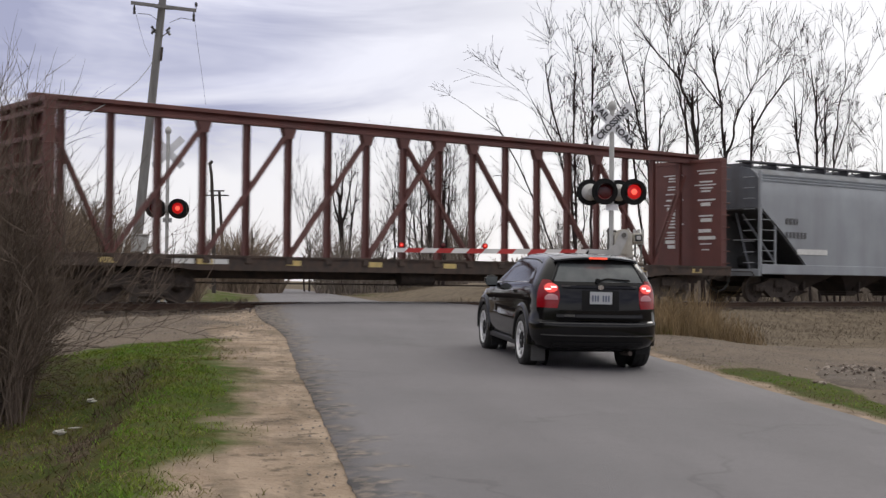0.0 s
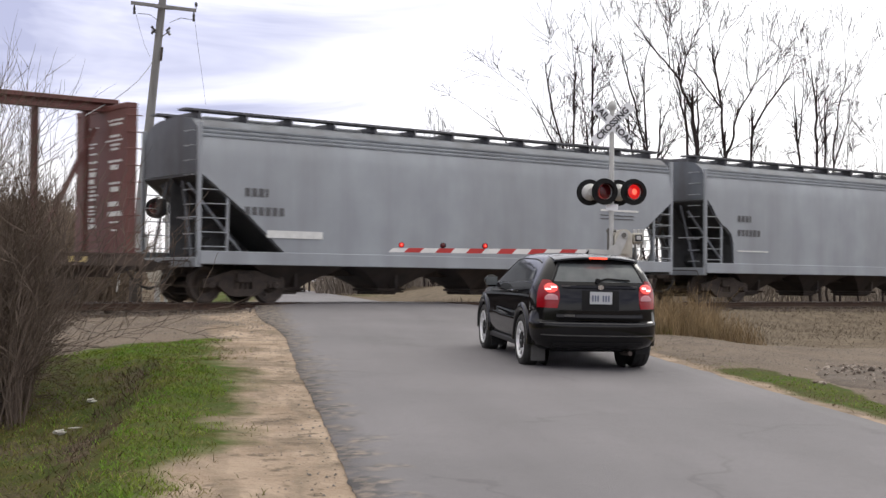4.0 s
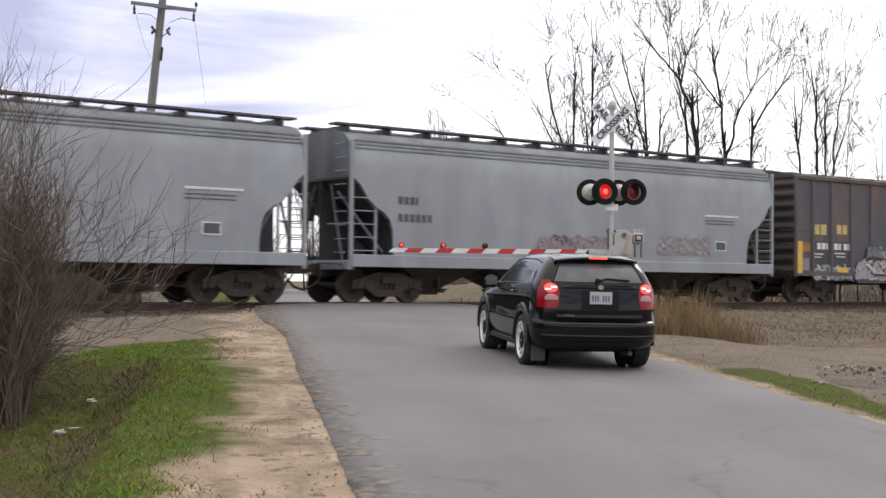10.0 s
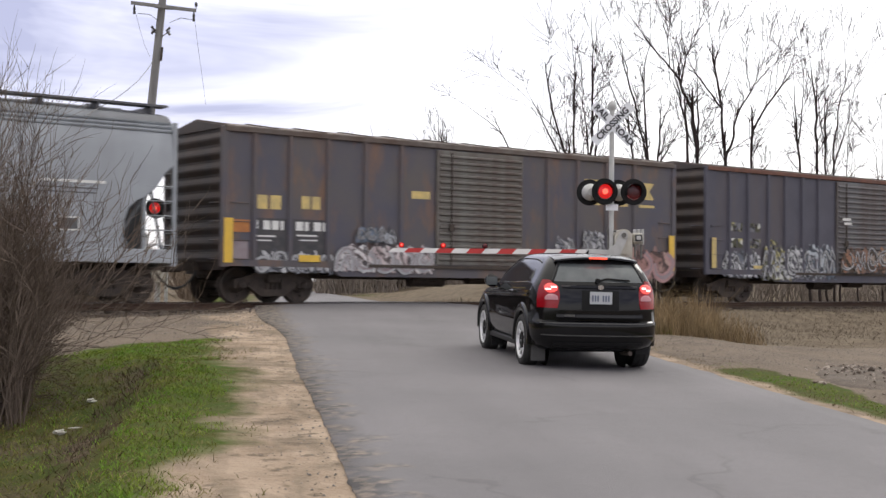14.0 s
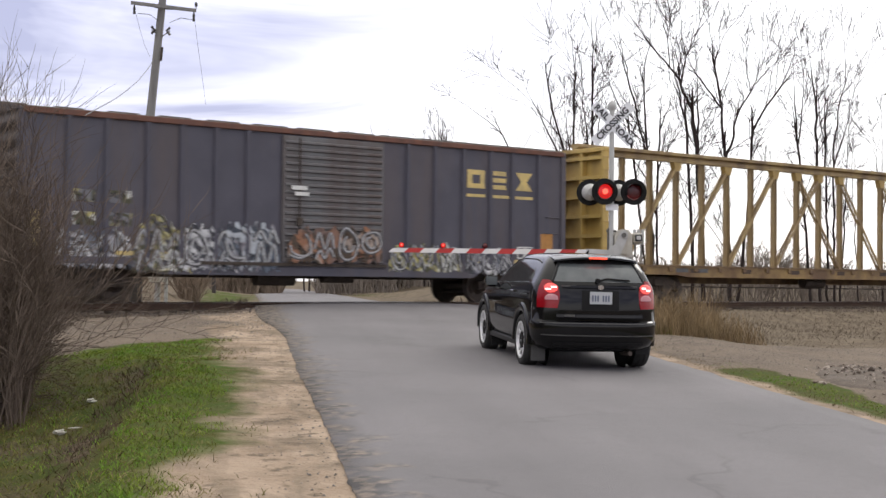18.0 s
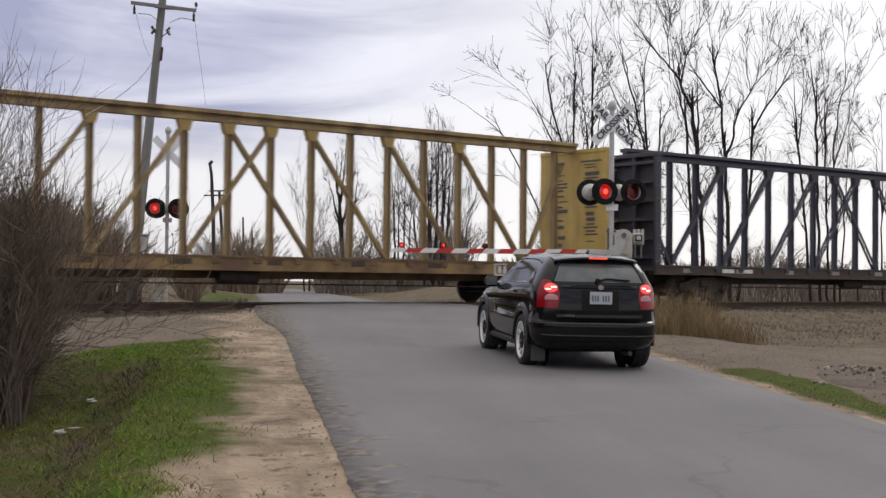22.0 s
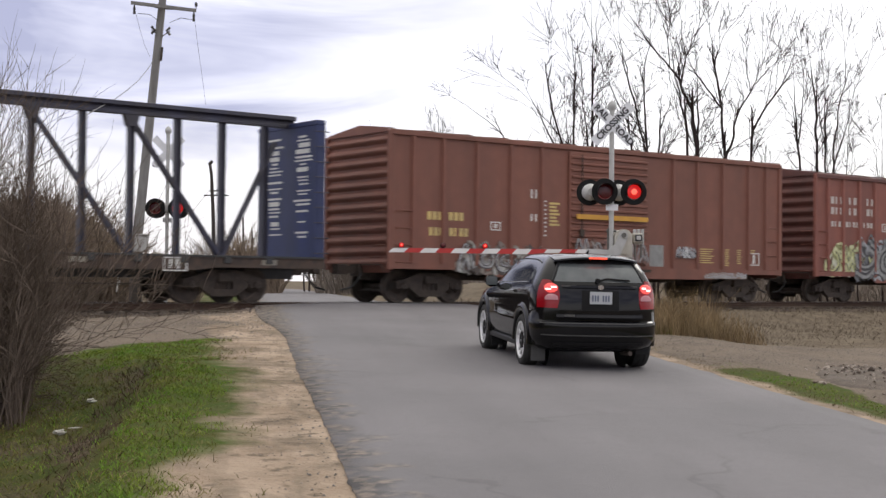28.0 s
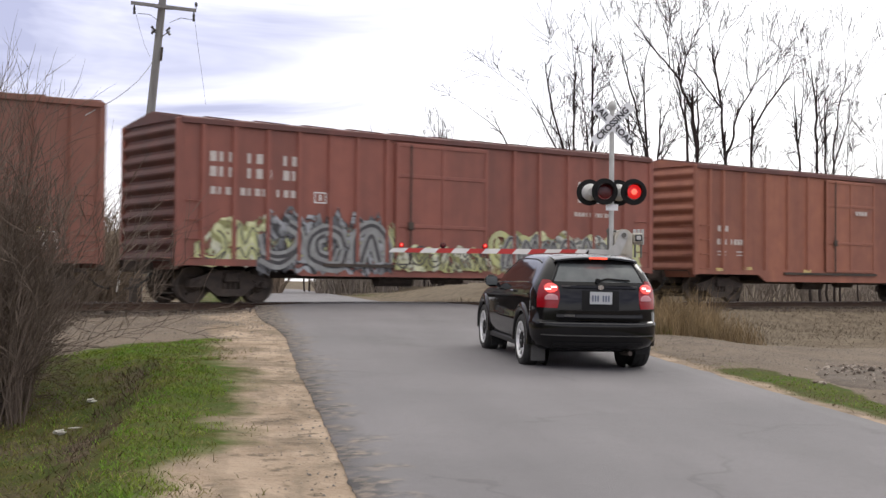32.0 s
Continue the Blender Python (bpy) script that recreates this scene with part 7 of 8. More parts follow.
def make_wheel(car, x, s):
    wh = part("wheel", M().lathe([(0.0, 0.001), (0.0, 0.1), (0.02, 0.13), (0.02, 0.2)], (0, 0, 0), "y", 12), BLACK, car, at=(x, s * 0.885, TYRE_R), turn=(0, 0, 0 if s < 0 else math.pi))
    ty = [(0.0, 0.248), (-0.014, 0.26), (-0.022, 0.3), (-0.004, 0.335), (0.025, 0.35), (0.06, 0.352), (0.062, 0.345), (0.075, 0.345), (0.077, 0.352), (0.13, 0.352), (0.132, 0.345), (0.145, 0.345), (0.147, 0.352), (0.175, 0.35), (0.205, 0.335), (0.215, 0.27), (0.2, 0.21)]
    part("tyre", M().lathe(ty, (0, 0, 0), "y", 36), TYRE, wh, smooth=40)
    rim = M().lathe([(0.0, 0.25), (-0.014, 0.25), (-0.01, 0.23), (0.03, 0.22), (0.1, 0.21)], (0, 0, 0), "y", 30)
    for i in range(5):
        a = 2 * math.pi * i / 5 + 0.3
        c_, s_ = math.cos(a), math.sin(a)
        for off in (-0.035, 0.035):
            q = [(0.03, off + 0.026), (0.235, off * 1.5 + 0.018), (0.235, off * 1.5 - 0.018), (0.03, off - 0.026)]
            rim.loft([[(u * c_ - w * s_, 0.0 + 0.02 * (u < 0.1), u * s_ + w * c_) for u, w in q], [(u * c_ - w * s_, 0.035, u * s_ + w * c_) for u, w in q]])
    rim.lathe([(0.0, 0.001), (0.0, 0.03), (0.008, 0.07), (0.035, 0.075)], (0, 0, 0), "y", 14)
    part("rim", rim, RIM, wh, smooth=35)
    part("brake_disc", M().lathe([(0.06, 0.001), (0.06, 0.14), (0.075, 0.14)], (0, 0, 0), "y", 20), STEEL, wh)


def make_tail_lamp(car, s):
    """A lamp that wraps round the corner of the tail."""
    rows = []
    for j in range(9):
        z = 0.825 + 0.365 * j / 8
        v = j / 8
        inner = 0.575 - 0.03 * math.sin(math.pi * min(1, v * 1.1)) + 0.09 * max(0, v - 0.72) / 0.28
        wrap = -0.63 + 0.03 * v
        outer = side_y(wrap, z)
        row = []
        for i in range(12):
            u = (i / 11) ** 0.8
            y = inner + (outer - inner) * u
            row.append((tail_x(y, z) - 0.014 * math.sin(math.pi * min(1, 0.15 + u)), s * (y + 0.006), z))
        rows.append(row)
    tl = part("tail_lamp", sheet(rows), TAILRED, car, "red wraparound tail lamp, lit", smooth=45)

    def lens(nm, zc, yc, hy, hz, material, label="", cut=-9.0):
        rows = []
        for j in range(7):
            a = -math.pi / 2 + math.pi * j / 6
            z = max(zc + hz * math.sin(a), zc + cut)
            w = max(0.004, hy * math.cos(a) if z > zc + cut else hy * 0.95)
            rows.append([(tail_x(yc + w * (2 * i / 6 - 1), z) - 0.022 - 0.012 * math.cos(a), s * (yc + w * (2 * i / 6 - 1)), z) for i in range(7)])
        return part(nm, sheet(rows, 0.03), material, tl, label, smooth=60)

    lens("brake_light", 1.085, 0.665, 0.085, 0.062, BRAKE, "glowing brake light")
    lens("bulb", 1.09, 0.63, 0.038, 0.036, BULB)
    lens("bulb", 1.075, 0.70, 0.036, 0.034, BULB)
    lens("reverse_light", 0.95, 0.66, 0.085, 0.06, TAILWHITE, "", -0.018)


def make_car():
    at = Vector((12.86, -16.78, 0))
    at.z = road_z(at.y) + 0.016
    car = thing("parked_car", "black compact hatchback with brake lights on waiting at the crossing", "car", at=at)
    car.rotation_euler = Euler((radians(0.6), radians(-1.9), math.atan2(ES.y, ES.x) + radians(1.1)), "XYZ")
    car.scale = (1.0, 0.97, 1.0)
    shell = M().loft([car_ring(p) for p in PLANS]).mesh("body", CARBLACK)
    wells = []
    for x in WHEEL_AT:
        for s in (-1, 1):
            wells.append(M().tube([(x, s * 0.58, TYRE_R), (x, s * 1.2, TYRE_R)], 0.395, 28).mesh("well", CARBLACK))
    body = carve(shell, wells)
    body.name = "body"
    body.polygons.foreach_set("use_smooth", [True] * len(body.polygons))
    body.set_sharp_from_angle(angle=radians(38))
    part("body", body, None, car, "glossy black bodywork with road dust")
    part("underbody", M().box(-0.55, -0.6, 0.24, 3.2, 0.6, 0.34, 0.02), BLACK, car)
    for x in WHEEL_AT:
        for s in (-1, 1):
            part("wheel_arch_liner", M().lathe([(s * 0.57, 0.395), (s * 0.57, 0.1)], (x, 0, TYRE_R), "y", 24), BLACK, car)
            fl = M()
            k = 22
            for i in range(k + 1):
                a = math.pi * (-0.02 + 1.04 * i / k)
                for r, y in ((0.385, 0.82), (0.388, 0.893), (0.405, 0.912), (0.45, 0.915), (0.485, 0.905), (0.52, 0.872), (0.53, 0.84)):
                    q = x + r * math.cos(a)
                    fl.v.append((q, s * min(y, y - 0.35 * max(0, -0.42 - q) - 0.3 * max(0, q - 3.05)), TYRE_R + r * math.sin(a)))
            for i in range(k):
                for j in range(6):
                    fl.f.append((7 * i + j, 7 * i + j + 1, 7 * i + j + 8, 7 * i + j + 7))
            part("fender_flare", fl, CARBLACK, car, smooth=50)
            make_wheel(car, x, s)
            part("mud_flap", M().box(x - 0.43, s * 0.74 - 0.1, 0.1 if s > 0 else 0.2, x - 0.405, s * 0.74 + 0.1, 0.4, 0.006), DUSTY if x < 1 and s > 0 else TRIM, car)
    line = lambda x: 1.145 - 0.035 * (x + 0.2)

    def crown(x):
        return min(1.425 - 0.1 * max(0, -x + 0.15) ** 1.2 - 0.02 * (x - 0.6) ** 2, 1.42 - 0.5 * max(0, x - 1.25))
    for s in (-1, 1):
        part("side_window", flank(lambda x: line(x) + 0.02, crown, 0.12, 0.93, 0.005, s), GLASS, car, smooth=60)
        part("side_window", flank(lambda x: line(x) + 0.02, lambda x: max(crown(x), line(x) + 0.03), 1.02, 1.98, 0.005, s), GLASS, car, smooth=60)
        part("quarter_window", flank(lambda x: line(x) + 0.03 + 0.1 * max(0, -x), lambda x: crown(x) - 0.02 - 0.8 * max(0, -x), -0.2, 0.05, 0.005, s), PALEGLASS, car, smooth=60)
        part("belt_moulding", M().tube([(x, s * (side_y(x, line(x)) + 0.004), line(x)) for x in (-0.1, 0.2, 0.5, 0.9, 1.5, 2.0)], 0.009, 5), CHROME, car)
        part("window_moulding", M().tube([(x, s * (side_y(x, crown(x) + 0.02) + 0.003), crown(x) + 0.02) for x in (-0.2, 0.0, 0.2, 0.5, 0.9, 1.3, 1.6, 1.8)], 0.012, 5), TRIM, car, smooth=True)
        part("pillar_cover", flank(lambda x: line(x) + 0.02, lambda x: crown(x), 0.93, 1.02, 0.006, s, 3), TRIM, car)
        part("door_gap", M().tube([(0.98, s * (side_y(0.98, z) + 0.001), z) for z in (0.34, 0.5, 0.7, 0.9, 1.0, 1.1)], 0.005, 4), BLACK, car)
        part("door_gap", M().tube([(x, s * (side_y(x, z) + 0.001), z) for x, z in ((0.55, 0.62), (0.42, 0.82), (0.25, 0.95), (0.12, 1.1))], 0.005, 4), BLACK, car)
        part("door_gap", M().tube([(2.03, s * (side_y(2.03, z) + 0.001), z) for z in (0.34, 0.5, 0.7, 0.9, 1.0)], 0.005, 4), BLACK, car)
        part("rocker_trim", M().box(0.45, s * 0.84 - 0.03, 0.25, 2.2, s * 0.84 + 0.035, 0.33, 0.015), TRIM, car)
        part("side_crease", M().tube([(x, s * (side_y(x, 0.98) + 0.002), 0.98 - 0.02 * x) for x in (-0.3, 0.2, 0.8, 1.5, 2.2)], 0.012, 5), CARBLACK, car, smooth=True)
        for x in (0.55, 1.5):
            part("door_handle", M().tube([(x - 0.1, s * 0.875, 0.99), (x - 0.08, s * 0.9, 0.995), (x + 0.08, s * 0.9, 0.995), (x + 0.1, s * 0.875, 0.99)], 0.015, 6), CARBLACK, car, smooth=True)
        mir = M().lathe([(-0.09, 0.001), (-0.09, 0.06), (-0.06, 0.085), (0.02, 0.078), (0.09, 0.045), (0.1, 0.001)], (0, 0, 0), "x", 14)
        mo = part("wing_mirror", mir, CARBLACK, car, smooth=40, at=(1.84, s * 0.96, 1.09))
        mo.scale = (1.0, 1.15, 1.1)
        part("mirror_glass", M().box(-0.098, -0.075, -0.055, -0.092, 0.075, 0.055), PALEGLASS, mo)
        part("mirror_stalk", M().box(-0.03, -0.13 if s > 0 else 0.02, -0.08, 0.03, -0.02 if s > 0 else 0.13, -0.03), CARBLACK, mo)
        make_tail_lamp(car, s)
        # matte strip added to cover a bright reflection on the pillar edge
        part("pillar_glare_strip", M().tube([(tail_x(y, z) - 0.004, s * y, z) for z, y in ((1.17, 0.635), (1.24, 0.6), (1.32, 0.565), (1.4, 0.525), (1.45, 0.49))], 0.02, 8), TRIM, car, smooth=True)
    # the tailgate
    gw = lambda z: 0.62 - 0.42 * (z - 1.17)
    part("rear_window", tail_patch(1.17, 1.43, lambda z: -gw(z), gw, 0.007), PALEGLASS, car, "rear window with pale sky light put into its colour", smooth=60)
    part("window_band", tail_patch(1.405, 1.45, lambda z: -gw(z), gw, 0.012, 13, 3), TRIM, car, smooth=60)
    part("tailgate_panel", tail_patch(0.70, 1.125, lambda z: -0.56 + 0.03 * (z - 0.7), lambda z: 0.56 - 0.03 * (z - 0.7), 0.012, 15, 9), CARBLACK, car, smooth=40)
    part("tailgate_brow", M().loft([[(tail_x(y, 1.1) - o, y, z) for o, z in ((0.0, 1.13), (0.03, 1.12), (0.035, 1.095), (0.008, 1.075))] for y in np.linspace(-0.5, 0.5, 11)]), CARBLACK, car, smooth=30)
    # flat black patch in place of the shaded recess round the plate
    part("plate_recess_shade", tail_patch(0.80, 1.06, lambda z: -0.26, lambda z: 0.26, 0.0145, 7, 3), BLACK, car)
    part("tailgate_lip", M().loft([[(tail_x(y, 0.72) - o, y, z) for o, z in ((0.0, 0.76), (0.035, 0.745), (0.045, 0.71), (0.02, 0.675))] for y in np.linspace(-0.6, 0.6, 13)]), CARBLACK, car, smooth=30)
    sp = M().loft([[(x + 0.1 * (y / 0.6) ** 2, y, z - 0.05 * (y / 0.6) ** 2) for x, z in ((-0.3, 1.535), (-0.5, 1.528), (-0.68, 1.497), (-0.685, 1.475), (-0.5, 1.44))] for y in np.linspace(-0.58, 0.58, 13)])
    part("roof_spoiler", sp, CARBLACK, car, smooth=40)
    part("high_brake_light", M().box(-0.695, -0.125, 1.468, -0.66, 0.125, 1.492, 0.004), BRAKE_TOP, car, "glowing high brake light")
    part("wiper", M().tube([(tail_x(y, z) - 0.03, y, z) for y, z in ((0.02, 1.185), (-0.1, 1.215), (-0.42, 1.195))], 0.013, 5), BLACK, car)
    part("wiper_hub", M().tube([(-0.74, 0.03, 1.185), (-0.81, 0.03, 1.185)], 0.035, 8), BLACK, car)
    part("badge", M().prism([(-0.035, 1.085), (-0.04, 1.125), (0.0, 1.135), (0.04, 1.125), (0.035, 1.085), (0.0, 1.07)], "x", -0.85, -0.8), CHROME, car, "plain chrome badge")
    for y0, w in ((0.32, 0.2), (-0.52, 0.09)):
        part("trim_badge", M().box(tail_x(y0 + w / 2, 1.11) - 0.035, y0, 1.105, tail_x(y0 + w / 2, 1.11) + 0.01, y0 + w, 1.125), DUSTY, car)
    pl = part("number_plate", M().box(-0.874, -0.155, 0.885, -0.862, 0.155, 1.045, 0.003), PLATE, car, "white number plate with blank bars")
    for i in range(7):
        if i == 3:
            continue
        y0 = 0.128 - i * 0.037
        part("plate_bar", M().box(-0.877, y0 - 0.022, 0.92, -0.873, y0, 1.0), PLATEINK, pl)
    # thin grey strips paint the bright reflected lines along the bumper creases
    part("bumper_crease_line", tail_patch(0.465, 0.48, lambda z: -0.78, lambda z: 0.78, 0.012, 17, 3), DUSTY, car, smooth=50)
    part("bumper_top_line", tail_patch(0.625, 0.64, lambda z: -0.8, lambda z: 0.8, 0.01, 17, 3), DUSTY, car, smooth=50)
    part("lower_valance", tail_patch(0.30, 0.38, lambda z: -0.62, lambda z: 0.62, 0.006, 13, 3), TRIM, car, smooth=50)
    part("trim_badge", M().box(tail_x(0.4, 0.72) - 0.05, 0.36, 0.715, tail_x(0.4, 0.72), 0.5, 0.745, 0.004), DUSTY, car)
    part("roof_antenna", M().tube([(-0.1, 0.0, 1.53), (-0.2, 0.0, 1.58)], [0.02, 0.008], 6), BLACK, car)
    part("exhaust_pipe", M().tube([(-0.4, -0.45, 0.22), (-0.8, -0.45, 0.24)], 0.03, 8), STEEL, car)


make_car()


# ---- things beyond the track ----
def sight(bx, by, d):
    """The point fitted to the camera's view at column bx and row by, d metres along it."""
    return EYE + (FWD + STAND.to_3x3() @ Vector(((bx - 784) / 2417.0, (441 - by) / 2417.0, 0))) * d


POLEWOOD = mat("weathered_pole_wood", (0.25, 0.245, 0.24), (0.17, 0.163, 0.156), 6, 0.9, 0, 0.3, squash=(1, 1, 0.15))
PORCELAIN = mat("dark_insulator", (0.03, 0.026, 0.025), None, 5, 0.3, 0, 0)
WIRE = mat("grey_wire", (0.12, 0.12, 0.125), None, 5, 0.6, 0.3, 0)
OLDPOLE = mat("dark_creosote_pole", (0.04, 0.033, 0.03), (0.06, 0.05, 0.045), 5, 0.9, 0, 0.3)


def utility_pole():
    a, b = sight(240, 450, 50), sight(289.5, -16, 50)
    foot = a + (a - b) * ((a.z + 0.7) / (b.z - a.z))
    pole = thing("utility_pole", "leaning grey wooden utility pole with crossarm and insulators", "utility pole", at=foot)
    up = (b - foot)
    part("shaft", M().tube([up * k for k in (0, 0.25, 0.5, 0.75, 1.0)], [0.2, 0.185, 0.17, 0.15, 0.135], 12), POLEWOOD, pole, smooth=40)
    l, r = sight(232, 5, 49.7) - foot, sight(347, 19, 49.7) - foot
    mid = (l + r) / 2
    ax = (r - l).normalized()
    q = Vector((0, 0, 0.06))
    w = ax.cross(Vector((0, 0, 1))).normalized() * 0.05
    part("crossarm", M().loft([[p + q + w, p + q - w, p - q - w, p - q + w] for p in (l, r)]), POLEWOOD, pole)
    for k in (-0.35, 0.35):
        p0 = mid + ax * k
        part("arm_brace", M().tube([p0 - q, up * 0.945 + ax * k * 0.2], 0.02, 5), STEEL, pole)
    for p in (l + ax * 0.12, r - ax * 0.08):
        part("insulator", M().lathe([(-0.35, 0.02), (-0.34, 0.05), (-0.24, 0.05), (-0.22, 0.03), (-0.16, 0.055), (-0.06, 0.03), (0.0, 0.02)], p - q, "z", 10), PORCELAIN, pole, smooth=40)
    part("pin_insulator", M().lathe([(0, 0.02), (0.08, 0.02), (0.1, 0.06), (0.22, 0.05), (0.26, 0.001)], r + q, "z", 10), PORCELAIN, pole, smooth=40)
    for bx, by in ((268, 53), (301, 55)):
        p = sight(bx, by, 49.8) - foot
        part("cutout_fuse", M().tube([p + Vector((0, 0, 0.12)), p + ax * (0.12 if bx < 280 else -0.12), p - Vector((0, 0, 0.15))], 0.05, 8), PORCELAIN, pole, smooth=40)
        part("bracket", M().tube([p, sight(284, by + 12, 50) - foot], 0.02, 5), STEEL, pole)
    p = sight(287, 84, 49.85) - foot
    part("conduit", M().tube([p, p - Vector((0.05, 0, 0.5))], 0.05, 8), STEEL, pole, smooth=40)

    def wire(pts, rad):
        part("wire", M().tube([sight(*p) - foot for p in pts], rad, 5), WIRE, pole)
    wire([(273, 104, 49.9), (262, 122, 46), (245, 143, 42), (225, 160, 38), (203, 176, 34), (150, 205, 29)], 0.012)
    wire([(240, 22, 49.8), (247, 50, 49.8), (256, 80, 49.8), (265, 100, 49.8)], 0.006)
    wire([(345, 38, 49.8), (350, 80, 50), (357, 130, 50.3), (364, 185, 50.6)], 0.006)
    wire([(244, 24, 49.7), (265, 26, 49.8), (285, 40, 49.9)], 0.012)
    wire([(300, 40, 49.9), (320, 32, 49.8), (343, 36, 49.7)], 0.012)
    g = thing("guy_guard", "white plastic guard on a slanting guy wire", "guy wire", at=sight(207, 517, 46))
    part("guard", M().tube([Vector((0, 0, 0)), sight(224, 405, 46.5) - g.location], 0.045, 8), WHITE, g, smooth=40)
    part("anchor_rod", M().tube([Vector((0, 0, 0)), Vector((0, 0, ground_z(g.location.x, g.location.y) - g.location.z - 0.2))], 0.02, 6), STEEL, g)


utility_pole()


def far_poles():
    p = place(380, 82)
    t = sight(374, 292, 82)
    o = thing("utility_pole", "distant crooked dark wooden pole", "utility pole", at=p)
    v = t - p
    part("shaft", M().tube([v * 0, v * 0.6 + Vector((0.06, 0, 0)), v * 0.92, v + Vector((-0.1, 0, 0.1))], [0.13, 0.12, 0.1, 0.08], 8), OLDPOLE, o, smooth=40)
    part("pole_cap", M().tube([v + Vector((-0.15, 0, 0.0)), v + Vector((0.05, 0, 0.22))], 0.1, 6), OLDPOLE, o)
    p = place(400, 120)
    t = sight(388, 338, 120)
    o = thing("utility_pole", "distant wooden pole with two crossarms", "utility pole", at=p)
    v = t - p
    part("shaft", M().tube([v * 0, v], [0.17, 0.13], 8), OLDPOLE, o, smooth=40)
    for by, hw in ((346, 1.0), (338, 0.6)):
        c = sight(385, by, 119.8) - p
        rr = STAND.to_3x3() @ Vector((1, 0, 0))
        part("crossarm", M().tube([c - rr * hw * 1.2, c + rr * hw], 0.07, 5), OLDPOLE, o)
    for i, (bx, by) in enumerate(((430, 385), (446, 408))):
        p = place(bx + 3, 170)
        o = thing("utility_pole", "far thin wooden pole along the road", "utility pole", at=p)
        part("shaft", M().tube([Vector((0, 0, 0)), sight(bx, by, 170) - p], [0.16, 0.12], 6), OLDPOLE, o)


far_poles()


def relay_case():
    p = place(247, 47)
    o = thing("relay_case", "weathered silver relay case on a post", "equipment box", at=p, rz=radians(-30))
    z0 = sight(247, 447, 47).z - p.z
    z1 = sight(247, 417, 47).z - p.z
    part("case_body", M().box(-0.28, -0.2, z0, 0.28, 0.2, z1, 0.02), ALU, o)
    part("case_door", M().box(-0.24, -0.225, z0 + 0.04, 0.24, -0.2, z1 - 0.04, 0.008), ALU, o)
    part("case_roof", M().box(-0.32, -0.25, z1, 0.32, 0.24, z1 + 0.05, 0.015), ALU, o)
    part("post", M().box(-0.1, -0.1, -0.3, 0.1, 0.1, z0, 0.01), OLDPOLE, o)
    q = place(237, 43)
    o = thing("timber_post", "short dark timber post beside the track", "post", at=q)
    part("post_body", M().box(-0.1, -0.1, -0.3, 0.1, 0.1, sight(237, 493, 43).z - q.z, 0.015), OLDPOLE, o)


relay_case()


# ---- scrub, weeds and grass ----
def thicket(name, label, foot, height, count, material, seed, r0=0.02, category="bush", lean=0.35, forks=4):
    """A mass of thin bare stems; foot(r) gives a spot and its height factor."""
    r = random.Random(seed)
    m = M()
    c = foot(r)[0]
    for i in range(count):
        p, k = foot(r)
        h = height * k * r.uniform(0.55, 1.1)
        d = Vector((r.gauss(0, lean), r.gauss(0, lean), 1))
        e = p + d * h
        b = p.lerp(e, 0.5) + Vector((r.gauss(0, 0.06), r.gauss(0, 0.06), 0.05 * h))
        m.tube([p - Vector((0, 0, 0.1)), b, e], [r0, r0 * 0.7, r0 * 0.3], 3, cap=False)
        for j in range(forks):
            f = r.uniform(0.25, 0.9)
            s = p.lerp(e, f)
            g = s + (d * 0.5 + Vector((r.gauss(0, 0.5), r.gauss(0, 0.5), r.uniform(0.0, 0.6)))) * h * 0.3 * r.uniform(0.5, 1.2)
            m.tube([s, s.lerp(g, 0.5) + Vector((r.gauss(0, 0.03), r.gauss(0, 0.03), 0.02)), g], [r0 * 0.55, r0 * 0.4, r0 * 0.2], 3, cap=False)
    ob = new(name, m.mesh(name, material, fix=False))
    return tagged(ob, label, category, kind="stuff")


def along(bx0, bx1, d0, d1, shape=lambda u: 1.0):
    def foot(r):
        u = r.random()
        return place(bx0 + (bx1 - bx0) * u, r.uniform(d0, d1)), shape(u)
    return foot


FARTWIG = mat("grey_distant_twig", (0.21, 0.178, 0.15), (0.16, 0.134, 0.112), 2, 0.95, 0, 0, island=0.3)
thicket("scrub", "dense brown scrub beyond the track", along(-80, 232, 46, 56, lambda u: 1 - 0.4 * max(0, u - 0.5) / 0.5), 3.2, 3000, BRUSH, 71, 0.024, forks=6)
thicket("scrub", "low brown scrub by the far road", along(322, 352, 62, 70, lambda u: 1 - abs(2 * u - 1) * 0.5), 2.6, 260, BRUSH, 72, 0.025)
thicket("scrub", "low brown scrub by the far road", along(380, 500, 95, 110, lambda u: 1 - abs(2 * u - 0.7) * 0.5), 5.0, 700, BRUSH, 73, 0.035)
thicket("scrub", "grey brush under the distant trees", along(560, 830, 98, 116, lambda u: 0.8 + 0.4 * math.sin(u * 9)), 4.0, 900, FARTWIG, 74, 0.035, forks=5)
thicket("scrub", "grey brush under the trees behind the track", along(960, 1640, 62, 80, lambda u: 0.8 + 0.3 * math.sin(u * 14)), 2.6, 900, FARTWIG, 75, 0.03, forks=5)
thicket("far_woods", "far brown woods along the horizon", along(600, 1900, 280, 420, lambda u: 0.8 + 0.4 * math.sin(u * 31)), 5.0, 2400, FARTWIG, 76, 0.2, "woods")
thicket("far_woods", "far brown woods along the horizon", along(-300, 440, 280, 420, lambda u: 0.8 + 0.4 * math.sin(u * 31)), 5.0, 1500, FARTWIG, 77, 0.2, "woods")


